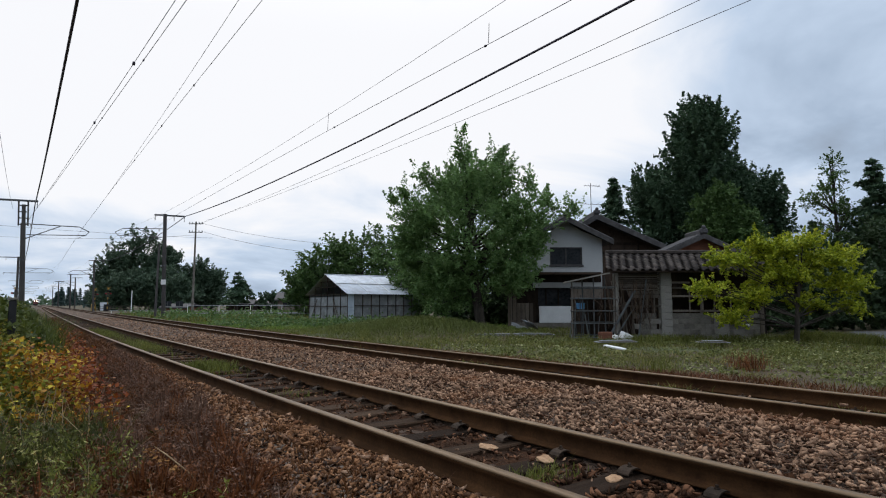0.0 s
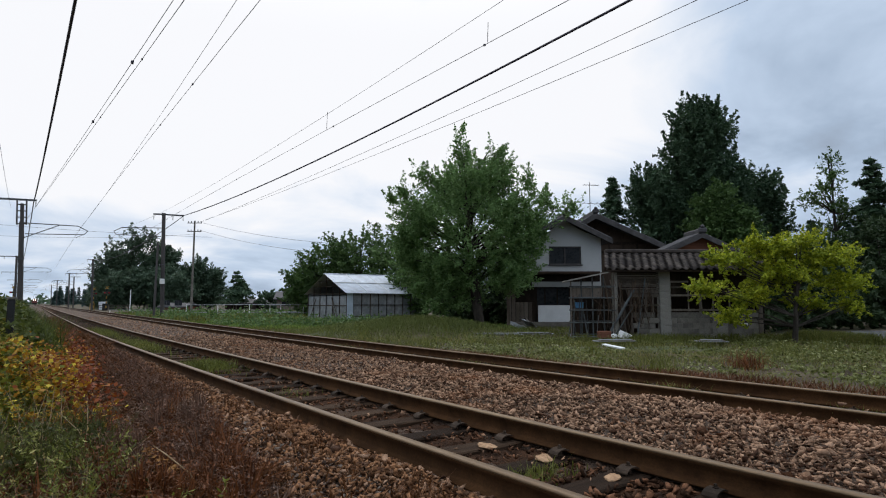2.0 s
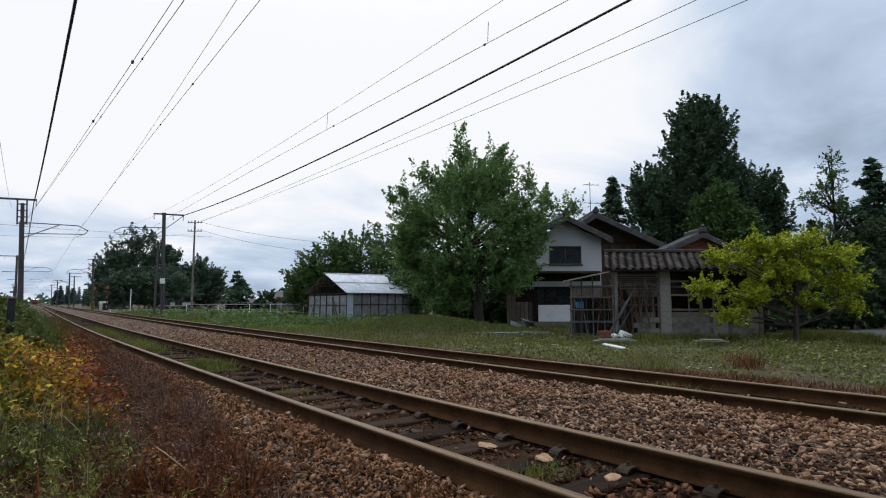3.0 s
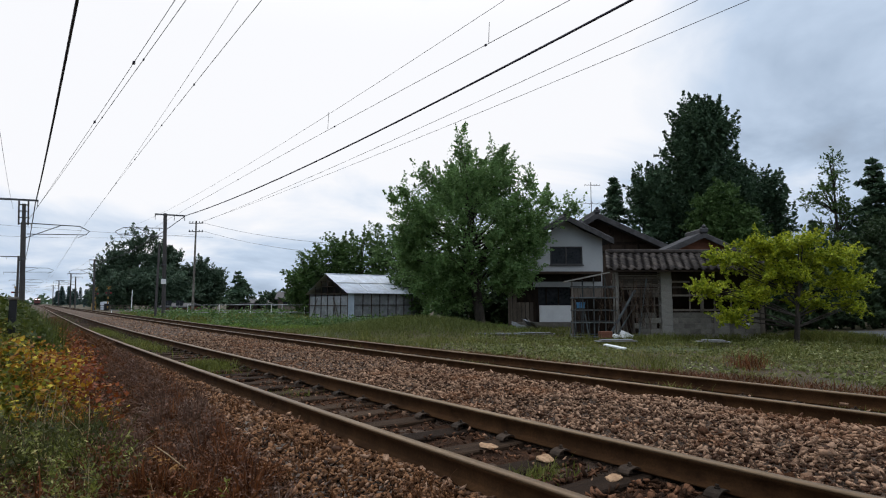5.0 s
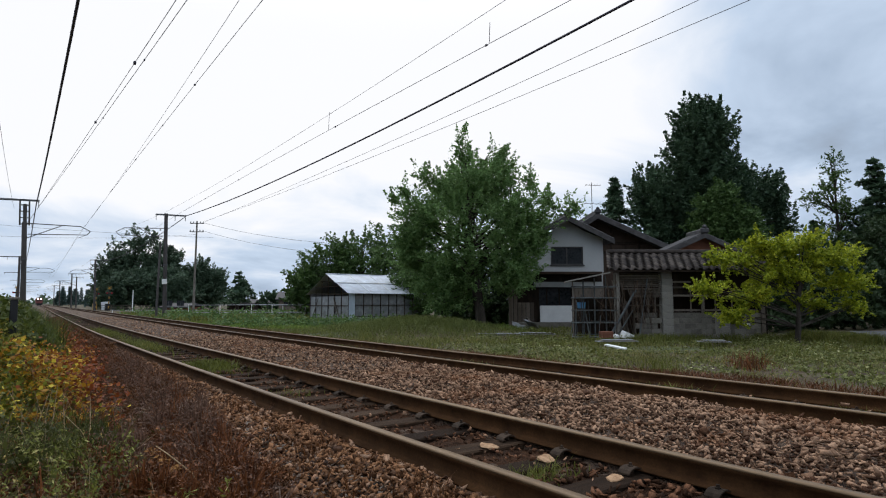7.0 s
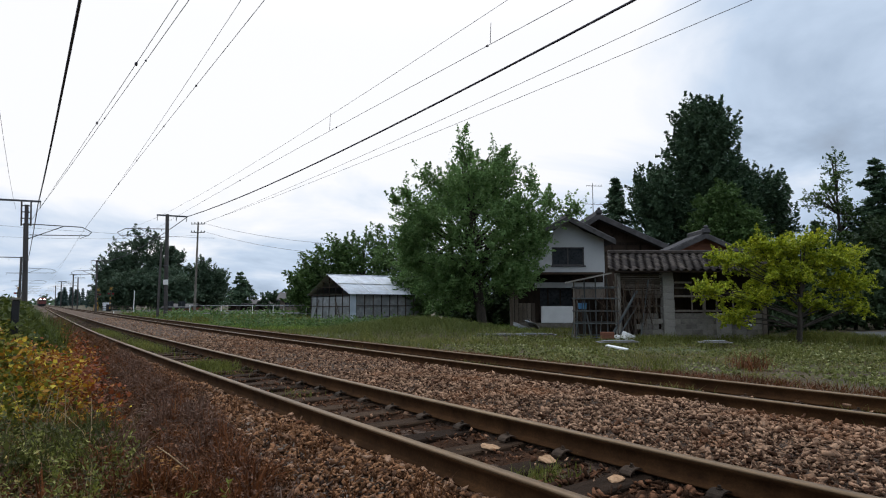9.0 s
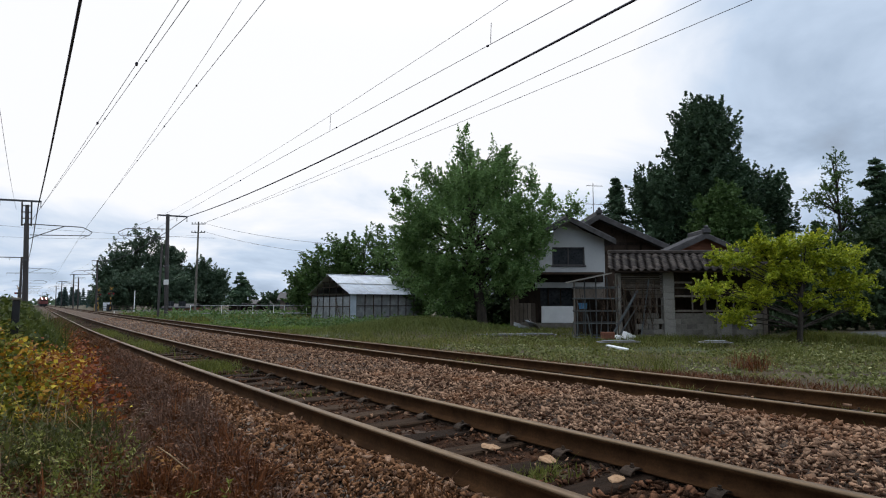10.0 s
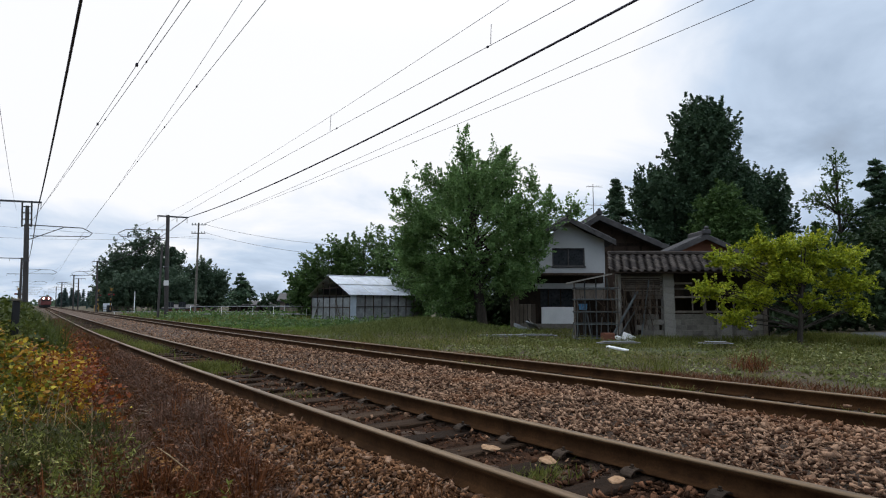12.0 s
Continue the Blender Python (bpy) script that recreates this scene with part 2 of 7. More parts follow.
M = {
    "soil": surf("soil", (0.040, 0.027, 0.014), (0.085, 0.060, 0.031), 0.35, 14, 0.95, 0.6, stain=(0.045, 0.07, 0.018), stain_scale=0.15, stain_amount=0.85, size=0.04),
    "bed": surf("bed", (0.034, 0.019, 0.011), (0.135, 0.082, 0.050), 14, 60, 0.9, 1.0, grain=0.65, stain=(0.09, 0.050, 0.030), stain_scale=0.6, size=0.04),
    "stone": surf("stone", (0.060, 0.029, 0.016), (0.37, 0.226, 0.142), 9, 60, 0.88, 0.5, island=0.75, stain=(0.22, 0.090, 0.038), stain_scale=1.1, stain_amount=0.65, spec=0.12),
    "rail": surf("rail", (0.028, 0.0125, 0.005), (0.062, 0.0295, 0.012), 7, 60, 0.9, 0.3, spec=0.08, stain=(0.092, 0.042, 0.016), stain_scale=2),
    "railhead": surf("railhead", (0.110, 0.066, 0.032), (0.185, 0.120, 0.062), 5, 90, 0.5, 0.1, metal=0.25, stretch=(1, 0.15, 1), grain=0.25),
    "sleeper": surf("sleeper", (0.019, 0.011, 0.0065), (0.058, 0.035, 0.021), 4, 45, 0.92, 0.9, each=0.5, stretch=(0.25, 2.5, 2), spec=0.1),
    "clip": surf("clip", (0.022, 0.015, 0.010), (0.056, 0.037, 0.025), 20, 90, 0.8, 0.4, each=0.4, spec=0.15),
    "steel": surf("steel", (0.06, 0.062, 0.066), (0.11, 0.112, 0.115), 4, 50, 0.6, 0.15, metal=0.3),
    "pole": surf("pole", (0.045, 0.040, 0.038), (0.085, 0.077, 0.072), 1.2, 30, 0.8, 0.3, stretch=(1, 1, 0.3)),
    "wire": surf("wire", (0.035, 0.03, 0.045), (0.06, 0.055, 0.075), 4, 50, 0.6, 0.0),
    "concrete": surf("concrete", (0.115, 0.102, 0.085), (0.22, 0.20, 0.17), 2.2, 35, 0.9, 0.35, stain=(0.10, 0.09, 0.075), stain_scale=1.3, each=0.35),
    "plaster": surf("plaster", (0.35, 0.36, 0.36), (0.48, 0.49, 0.485), 1.4, 40, 0.85, 0.15, stain=(0.24, 0.24, 0.23), stain_scale=0.7, grain=0.08),
    "whiteboard": surf("whiteboard", (0.60, 0.61, 0.61), (0.74, 0.75, 0.75), 1.2, 30, 0.6, 0.05, grain=0.06),
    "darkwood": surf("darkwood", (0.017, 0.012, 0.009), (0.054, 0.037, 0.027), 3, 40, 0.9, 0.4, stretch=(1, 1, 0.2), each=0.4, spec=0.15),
    "greywood": surf("greywood", (0.070, 0.056, 0.044), (0.175, 0.145, 0.118), 3, 40, 0.9, 0.4, stretch=(1, 1, 0.25), each=0.6),
    "bluepipe": surf("bluepipe", (0.040, 0.046, 0.047), (0.105, 0.120, 0.122), 5, 40, 0.7, 0.2, each=0.6, stain=(0.07, 0.04, 0.022), stain_scale=6),
    "tile": surf("tile", (0.026, 0.020, 0.017), (0.080, 0.064, 0.054), 5, 60, 0.75, 0.3, each=0.7, spec=0.25),
    "rooftile": surf("rooftile", (0.035, 0.034, 0.035), (0.075, 0.072, 0.075), 3, 40, 0.7, 0.3, spec=0.3),
    "redwall": surf("redwall", (0.12, 0.045, 0.025), (0.19, 0.075, 0.042), 1.5, 30, 0.85, 0.3, stretch=(1, 1, 4)),
    "metalsheet": surf("metalsheet", (0.50, 0.53, 0.57), (0.66, 0.69, 0.73), 2.0, 40, 0.55, 0.1, stain=(0.36, 0.35, 0.34), stain_scale=1.2, grain=0.1),
    "bluesheet": surf("bluesheet", (0.28, 0.335, 0.39), (0.40, 0.46, 0.52), 2.0, 30, 0.6, 0.1, grain=0.1),
    "vinyl": surf("vinyl", (0.14, 0.15, 0.155), (0.27, 0.28, 0.28), 2.4, 20, 0.45, 0.25, stain=(0.07, 0.065, 0.055), stain_scale=1.6, each=0.5, size=0.03),
    "black": surf("black", (0.008, 0.008, 0.009), (0.016, 0.016, 0.018), 4, 30, 0.6, 0.1),
    "darkglass": surf("darkglass", (0.012, 0.014, 0.016), (0.03, 0.033, 0.036), 2, 8, 0.3, 0.02, spec=0.12),
    "bark": surf("bark", (0.022, 0.018, 0.014), (0.07, 0.057, 0.045), 6, 30, 0.95, 0.8, stretch=(1, 1, 0.3), size=0.03),
    "greenleaf": leaf("greenleaf", (0.076, 0.144, 0.044), (0.245, 0.385, 0.138), 0.48, patch=0.8),
    "farleaf": leaf("farleaf", (0.042, 0.082, 0.024), (0.120, 0.195, 0.058), 0.35, patch=0.3),
    "darkleaf": leaf("darkleaf", (0.028, 0.058, 0.032), (0.095, 0.152, 0.080), 0.32, patch=0.35),
    "yellowleaf": leaf("yellowleaf", (0.055, 0.110, 0.010), (0.46, 0.50, 0.034), 0.42, tips=(0.84, 0.78, 0.08), tip_share=0.35, patch=1.4),
    "grass": leaf("grass", (0.050, 0.060, 0.011), (0.165, 0.175, 0.036), 0.33, tips=(0.32, 0.25, 0.10), tip_share=0.3, patch=0.35),
    "clover": leaf("clover", (0.046, 0.058, 0.014), (0.19, 0.205, 0.060), 0.3, tips=(0.56, 0.55, 0.30), tip_share=0.3, patch=0.45),
    "drygrass": leaf("drygrass", (0.038, 0.014, 0.004), (0.145, 0.054, 0.014), 0.2, tips=(0.33, 0.165, 0.048), tip_share=0.25, patch=1.5),
    "orangeleaf": leaf("orangeleaf", (0.20, 0.075, 0.012), (0.46, 0.24, 0.022), 0.38, tips=(0.66, 0.52, 0.06), tip_share=0.6, patch=1.6),
    "weed": leaf("weed", (0.012, 0.011, 0.002), (0.070, 0.062, 0.011), 0.28, tips=(0.36, 0.26, 0.075), tip_share=0.5, patch=2.0),
    "twig": surf("twig", (0.12, 0.075, 0.04), (0.30, 0.20, 0.11), 8, 40, 0.9, 0.2, island=0.8),
    "red": surf("red", (0.10, 0.022, 0.02), (0.15, 0.035, 0.03), 1.5, 20, 0.45, 0.05, grain=0.12),
    "white": surf("white", (0.66, 0.66, 0.64), (0.80, 0.80, 0.78), 2, 30, 0.55, 0.08, grain=0.08),
    "yellowpaint": surf("yellowpaint", (0.24, 0.14, 0.03), (0.34, 0.21, 0.04), 3, 30, 0.55, 0.1, grain=0.1),
    "asphalt": surf("asphalt", (0.045, 0.046, 0.048), (0.085, 0.086, 0.088), 1.0, 60, 0.9, 0.4, grain=0.3, spec=0.2),
    "porcelain": surf("porcelain", (0.20, 0.19, 0.18), (0.34, 0.33, 0.31), 5, 40, 0.3, 0.0),
    "yellowweed": leaf("yellowweed", (0.036, 0.050, 0.010), (0.21, 0.215, 0.028), 0.33, tips=(0.54, 0.44, 0.055), tip_share=0.4, patch=1.8),
    "track_soil": surf("track_soil", (0.020, 0.010, 0.0055), (0.070, 0.034, 0.018), 6, 38, 0.95, 1.0, grain=0.6, stain=(0.105, 0.046, 0.022), stain_scale=3.5, size=0.04, spec=0.1),
    "pier": surf("pier", (0.19, 0.175, 0.15), (0.32, 0.30, 0.265), 2.2, 35, 0.9, 0.35, stain=(0.10, 0.085, 0.065), stain_scale=1.6),
    "barge": surf("barge", (0.040, 0.037, 0.037), (0.092, 0.086, 0.084), 3, 40, 0.85, 0.3, spec=0.2),
    "tallgrass": leaf("tallgrass", (0.070, 0.070, 0.017), (0.22, 0.205, 0.062), 0.3, tips=(0.40, 0.32, 0.14), tip_share=0.35, patch=0.8),
    "rustweed": leaf("rustweed", (0.045, 0.016, 0.006), (0.135, 0.050, 0.016), 0.2, tips=(0.22, 0.105, 0.040), tip_share=0.3, patch=1.2),
    "darkstone": surf("darkstone", (0.024, 0.019, 0.015), (0.165, 0.132, 0.106), 9, 60, 0.88, 0.4, island=1.0, stain=(0.12, 0.055, 0.03), stain_scale=2.0, spec=0.15),
    "redstone": surf("redstone", (0.030, 0.014, 0.007), (0.175, 0.082, 0.044), 9, 60, 0.9, 0.5, island=0.9, spec=0.1),
    "deadleaf": surf("deadleaf", (0.20, 0.085, 0.025), (0.34, 0.17, 0.05), 14, 70, 0.9, 0.3, grain=0.25),
    "sprig": leaf("sprig", (0.040, 0.050, 0.008), (0.215, 0.225, 0.045), 0.38, tips=(0.62, 0.56, 0.24), tip_share=0.4, patch=2.0),
    "scrap": surf("scrap", (0.16, 0.17, 0.175), (0.30, 0.315, 0.32), 3, 30, 0.75, 0.2, stain=(0.10, 0.085, 0.06), stain_scale=2.5, grain=0.2),
    "hedge": leaf("hedge", (0.020, 0.034, 0.007), (0.095, 0.118, 0.024), 0.3, tips=(0.30, 0.24, 0.045), tip_share=0.3, patch=0.9),
    "straw": surf("straw", (0.24, 0.16, 0.08), (0.40, 0.29, 0.17), 14, 70, 0.9, 0.3, grain=0.25),
    "bluepaint": surf("bluepaint", (0.05, 0.17, 0.33), (0.08, 0.24, 0.42), 4, 30, 0.5, 0.05, grain=0.1),
    "redglass": surf("redglass", (0.18, 0.02, 0.02), (0.26, 0.03, 0.03), 4, 30, 0.25, 0.0, grain=0.1),
    "container": surf("container", (0.09, 0.045, 0.035), (0.17, 0.085, 0.06), 0.6, 12, 0.6, 0.1, each=0.6, grain=0.15),
    "redleaf": leaf("redleaf", (0.085, 0.016, 0.007), (0.27, 0.070, 0.018), 0.32, tips=(0.46, 0.19, 0.04), tip_share=0.4, patch=1.8),
    "greybrush": leaf("greybrush", (0.042, 0.019, 0.010), (0.175, 0.094, 0.060), 0.15, tips=(0.40, 0.31, 0.24), tip_share=0.3, patch=2.2),
    "rustbrush": leaf("rustbrush", (0.034, 0.011, 0.004), (0.195, 0.068, 0.021), 0.15, tips=(0.36, 0.165, 0.060), tip_share=0.3, patch=2.2),
    "freshgrass": leaf("freshgrass", (0.060, 0.105, 0.018), (0.18, 0.275, 0.048), 0.36, tips=(0.34, 0.38, 0.10), tip_share=0.3, patch=0.5),
    # distance haze mixed into the colour: paler, bluer conifer foliage
    "hazewood": leaf("hazewood", (0.050, 0.085, 0.078), (0.105, 0.155, 0.140), 0.2, patch=0.02),
    "vine": surf("vine", (0.040, 0.025, 0.016), (0.120, 0.078, 0.050), 8, 40, 0.9, 0.2, island=0.8),
    "humpgrass": leaf("humpgrass", (0.045, 0.062, 0.013), (0.150, 0.170, 0.042), 0.3, tips=(0.27, 0.21, 0.10), tip_share=0.25, patch=0.9),
    "tanstone": surf("tanstone", (0.26, 0.145, 0.075), (0.46, 0.29, 0.165), 14, 70, 0.9, 0.4, grain=0.3),
    # grove foliage, lightened and blued to stand for the haze before it
    "hazeleaf": leaf("hazeleaf", (0.042, 0.074, 0.045), (0.115, 0.170, 0.105), 0.3, patch=0.3),
    "deepleaf": leaf("deepleaf", (0.018, 0.036, 0.015), (0.060, 0.094, 0.036), 0.2, patch=0.6),
    "ruststone": surf("ruststone", (0.055, 0.024, 0.010), (0.26, 0.128, 0.062), 9, 60, 0.9, 0.5, island=0.8, spec=0.1),
    "undergrowth": leaf("undergrowth", (0.018, 0.022, 0.005), (0.090, 0.095, 0.020), 0.3, tips=(0.30, 0.25, 0.08), tip_share=0.3, patch=1.6),
    "lamp": glowing("lamp", (1.0, 0.86, 0.66), 14.0),
    }


# ============ mesh helpers ============
def put(name, verts, faces, material, parent=None, label="", smooth=False):
    """One mesh object from arrays; all faces have the same number of corners."""
    verts, faces = np.asarray(verts, np.float32).reshape(-1, 3), np.asarray(faces, np.int32)
    k = faces.shape[1]
    me = bpy.data.meshes.new(name)
    me.vertices.add(len(verts))
    me.vertices.foreach_set("co", verts.ravel())
    me.loops.add(faces.size)
    me.loops.foreach_set("vertex_index", faces.ravel())
    me.polygons.add(len(faces))
    me.polygons.foreach_set("loop_start", np.arange(0, faces.size, k, dtype=np.int32))
    if smooth:
        me.polygons.foreach_set("use_smooth", np.ones(len(faces), bool))
    me.update(calc_edges=True)
    me.materials.append(M[material])
    ob = new(name, me)
    if parent:
        ob.parent = parent
    if label:
        ob["label"] = label
    return ob


def part(name, bm, material, parent=None, label="", smooth=False):
    """Links a bmesh as one mesh object under a thing or a part."""
    bmesh.ops.recalc_face_normals(bm, faces=bm.faces)
    me = bpy.data.meshes.new(name)
    bm.to_mesh(me)
    bm.free()
    if smooth:
        me.polygons.foreach_set("use_smooth", np.ones(len(me.polygons), bool))
    me.materials.append(M[material])
    ob = new(name, me)
    if parent:
        ob.parent = parent
    if label:
        ob["label"] = label
    return ob


def again(ob, m):
    """The same mesh once more, under the same parent."""
    o = ob.copy()
    scene.collection.objects.link(o)
    o.matrix_local = m
    return o


def thing(name, m, label, category, group="", kind=""):
    e = new(name)
    e.matrix_world = m
    e.empty_display_size = 0.1
    return tagged(e, label, category, group, kind)


def box(bm, x0, x1, y0, y1, z0, z1, bevel=0.0, m=None):
    r = bmesh.ops.create_cube(bm, size=1.0, matrix=Matrix.LocRotScale(((x0 + x1) / 2, (y0 + y1) / 2, (z0 + z1) / 2), None, (x1 - x0, y1 - y0, z1 - z0)))
    vs = r["verts"]
    if bevel:
        es = list({e for v in vs for e in v.link_edges})
        b = bmesh.ops.bevel(bm, geom=es, offset=bevel, segments=1, affect="EDGES", profile=0.5)
        vs = list({v for f in b["faces"] for v in f.verts} | {v for v in vs if v.is_valid})
    if m is not None:
        bmesh.ops.transform(bm, matrix=m, verts=vs)
    return vs


def block(x0, x1, y0, y1, z0, z1, bevel=0.0):
    bm = bmesh.new()
    box(bm, x0, x1, y0, y1, z0, z1, bevel)
    return bm


def rod(bm, a, b, r0, r1=None, sides=8):
    """A tapered bar from a to b."""
    a, b = Vector(a), Vector(b)
    r1 = r0 if r1 is None else r1
    d = b - a
    m = Matrix.Translation((a + b) / 2) @ d.to_track_quat("Z", "Y").to_matrix().to_4x4()
    bmesh.ops.create_cone(bm, cap_ends=True, segments=sides, radius1=r0, radius2=r1, depth=d.length, matrix=m)


def bar(a, b, r0, r1=None, sides=8):
    bm = bmesh.new()
    rod(bm, a, b, r0, r1, sides)
    return bm


def tube(points, radii, sides=6):
    """Arrays of a tube along points."""
    p = np.asarray(points, float)
    n = len(p)
    radii = np.broadcast_to(np.asarray(radii, float), (n,))
    t = np.gradient(p, axis=0)
    t /= np.linalg.norm(t, axis=1)[:, None] + 1e-9
    ref = np.where(np.abs(t[:, 2:3]) > 0.9, np.array([[1.0, 0, 0]]), np.array([[0, 0, 1.0]]))
    u = np.cross(t, ref)
    u /= np.linalg.norm(u, axis=1)[:, None] + 1e-9
    v = np.cross(t, u)
    a = np.linspace(0, 2 * np.pi, sides, endpoint=False)
    ring = p[:, None] + radii[:, None, None] * (np.cos(a)[None, :, None] * u[:, None] + np.sin(a)[None, :, None] * v[:, None])
    i = np.arange(n - 1)[:, None] * sides
    j = np.arange(sides)[None]
    q = np.stack([i + j, i + (j + 1) % sides, i + sides + (j + 1) % sides, i + sides + j], -1).reshape(-1, 4)
    return ring.reshape(-1, 3), q


def merge(chunks):
    vs, fs, n = [], [], 0
    for v, f in chunks:
        vs.append(v)
        fs.append(f + n)
        n += len(v)
    return np.concatenate(vs), np.concatenate(fs)


C36, S36 = math.cos(radians(35.70)), math.sin(radians(35.70))


def yard(u, w, z=0.0):
    """A place in the house's grid, which lies turned to the railway."""
    return Vector((u * C36 + w * S36, -u * S36 + w * C36, z))


def yard_pose(u, w, z=0.0, turn=0.0):
    p = yard(u, w, z)
    return pose(p.x, p.y, p.z, 0, 0, -35.70 + turn)


# ============ ground and railway ============
RT, GAUGE = 0.35, 1.132          # rail top, spacing of the two rail heads
RT2 = 0.33
SPACING = 3.873                   # between the two tracks' middles
rng = np.random.default_rng(7)


def near_line(y):
    """Middle of the near track: a wide curve that runs out into a straight."""
    return 2.224 + 7.355e-4 * np.maximum(30.0 - y, 0) ** 2 + 0.6 * np.exp(-(((y - 215) / 110.0) ** 2))


def far_line(y):
    return near_line(y) + SPACING


def wob(x, y, s, seed=0.0):
    return (np.sin(x * s + seed) * np.cos(y * s * 1.3 + seed * 2) + 0.6 * np.sin(x * s * 2.3 + y * s * 1.7 + seed * 3)
            + 0.4 * np.sin(x * s * 4.1 - y * s * 3.7 + seed))


def ground_height(x, y):
    x, y = np.asarray(x, float), np.asarray(y, float)
    near = np.exp(-(np.hypot(x, y) / 90.0) ** 2)
    z = 0.025 * wob(x, y, 0.9) * near
    # soft hump of grass between the far line and the yard
    z = z + 0.56 * np.exp(-(((x - 13.5) / 3.2) ** 2 + ((y - 20.5) / 3.6) ** 2))
    # formation under the tracks
    c = near_line(y)
    lift = np.clip((x - (c - 1.75)) / 0.7, 0, 1) * np.clip((far_line(y) + 2.3 - x) / 0.9, 0, 1)
    return z * (1 - lift) + 0.10 * lift


def spread(lo, hi, first, grow):
    a = [0.0]
    step = first
    while a[-1] < hi:
        a.append(a[-1] + step)
        step *= grow
    b = [0.0]
    step = first
    while b[-1] < -lo:
        b.append(b[-1] + step)
        step *= grow
    return np.array(sorted({-v for v in b} | set(a)))


def sheet(name, xs, ys, height, material):
    X, Y = np.meshgrid(xs, ys)
    Z = height(X, Y)
    v = np.stack([X, Y, Z], -1).reshape(-1, 3)
    nx, ny = len(xs), len(ys)
    i = (np.arange(ny - 1)[:, None] * nx + np.arange(nx - 1)[None]).ravel()
    return put(name, v, np.stack([i, i + 1, i + nx + 1, i + nx], -1), material, smooth=True)


tagged(sheet("ground", spread(-2500, 2500, 0.4, 1.055), spread(-2500, 3500, 0.4, 1.055), ground_height, "soil"),
       "bare brown soil with patches of moss and grass", "ground", kind="structure")

# ballast: one bed under both tracks
E1 = np.arange(-1.85, 8.0, 0.09)


def bed_height(off, y):
    """Height of the stones at a distance off the near track's middle."""
    d2 = far_line(y) - near_line(y)
    z = np.full(np.broadcast(off, y).shape, RT - 0.15) + 0 * off
    z = np.where((np.abs(off) < 0.53) | (np.abs(off - d2) < 0.53), RT - 0.215, z)
    mid = np.clip(1 - np.abs(off - d2 / 2) / (d2 / 2 - 0.65), 0, 1)
    z = z + 0.07 * mid
    z = z - np.clip(-off - 0.95, 0, None) * 0.26 - np.clip(off - d2 - 0.85, 0, None) * 0.22
    return z + 0.014 * wob(off, y, 3.1, 1.0)


def build_bed():
    ys = np.concatenate([np.arange(-40, -4, 0.6), np.arange(-4, 20, 0.12), np.arange(20, 60, 0.5), np.arange(60, 420, 4.0)])
    O, Y = np.meshgrid(E1, ys)
    v = np.stack([near_line(Y) + O, Y, bed_height(O, Y)], -1).reshape(-1, 3)
    nx, ny = len(E1), len(ys)
    i = (np.arange(ny - 1)[:, None] * nx + np.arange(nx - 1)[None]).ravel()
    ob = put("ballast", v, np.stack([i, i + 1, i + nx + 1, i + nx], -1), "bed", smooth=True)
    return tagged(ob, "brown and grey crushed stone ballast under two tracks", "ballast", kind="structure")


ballast = build_bed()


def track_soil(line, top):
    """Packed brown dirt between the rails."""
    ys = np.concatenate([np.arange(-40, -4, 0.6), np.arange(-4, 20, 0.12), np.arange(20, 60, 0.5), np.arange(60, 420, 4.0)])
    o = np.linspace(-0.50, 0.50, 13)
    O, Y = np.meshgrid(o, ys)
    Z = top - 0.200 + 0.012 * wob(O, Y, 4.5, 2.0) + 0.008 * wob(O, Y, 13.0, 1.0)
    v = np.stack([line(Y) + O, Y, Z], -1).reshape(-1, 3)
    i = (np.arange(len(ys) - 1)[:, None] * 13 + np.arange(12)[None]).ravel()
    ob = put("track_dirt", v, np.stack([i, i + 1, i + 14, i + 13], -1), "track_soil", smooth=True)
    return tagged(ob, "dark brown packed dirt between the rails", "dirt", kind="structure")


track_soil(near_line, RT)
track_soil(far_line, RT2)


def stone_shapes(n):
    """n broken stones of about unit size: hulls of a few free corners, with flat facets."""
    out = []
    for _ in range(n):
        d = rng.normal(size=(7, 3))
        d = d / np.linalg.norm(d, axis=1)[:, None] * rng.uniform(0.85, 1.25, (7, 1)) * rng.uniform((0.95, 0.80, 0.34), (1.3, 1.1, 0.62))
        bm = bmesh.new()
        for p in d:
            bm.verts.new(p)
        r = bmesh.ops.convex_hull(bm, input=bm.verts[:])
        bmesh.ops.delete(bm, geom=[v for v in bm.verts if not v.link_faces], context="VERTS")
        bmesh.ops.triangulate(bm, faces=bm.faces[:])
        bmesh.ops.recalc_face_normals(bm, faces=bm.faces[:])
        bm.verts.index_update()
        out.append((np.array([v.co[:] for v in bm.verts]), np.array([[q.index for q in f.verts] for f in bm.faces])))
        bm.free()
    return out


SHAPES = stone_shapes(18)


def turns(n):
    """Any spin about the vertical, with a lean."""
    a, b, c = rng.uniform(0, 6.28, n), rng.normal(size=n) * 0.5, rng.normal(size=n) * 0.5
    ca, sa, cb, sb, cc, sc = np.cos(a), np.sin(a), np.cos(b), np.sin(b), np.cos(c), np.sin(c)
    return np.stack([ca * cb, ca * sb * sc - sa * cc, ca * sb * cc + sa * sc, sa * cb, sa * sb * sc + ca * cc, sa * sb * cc - ca * sc,
                     -sb, cb * sc, cb * cc], -1).reshape(n, 3, 3)


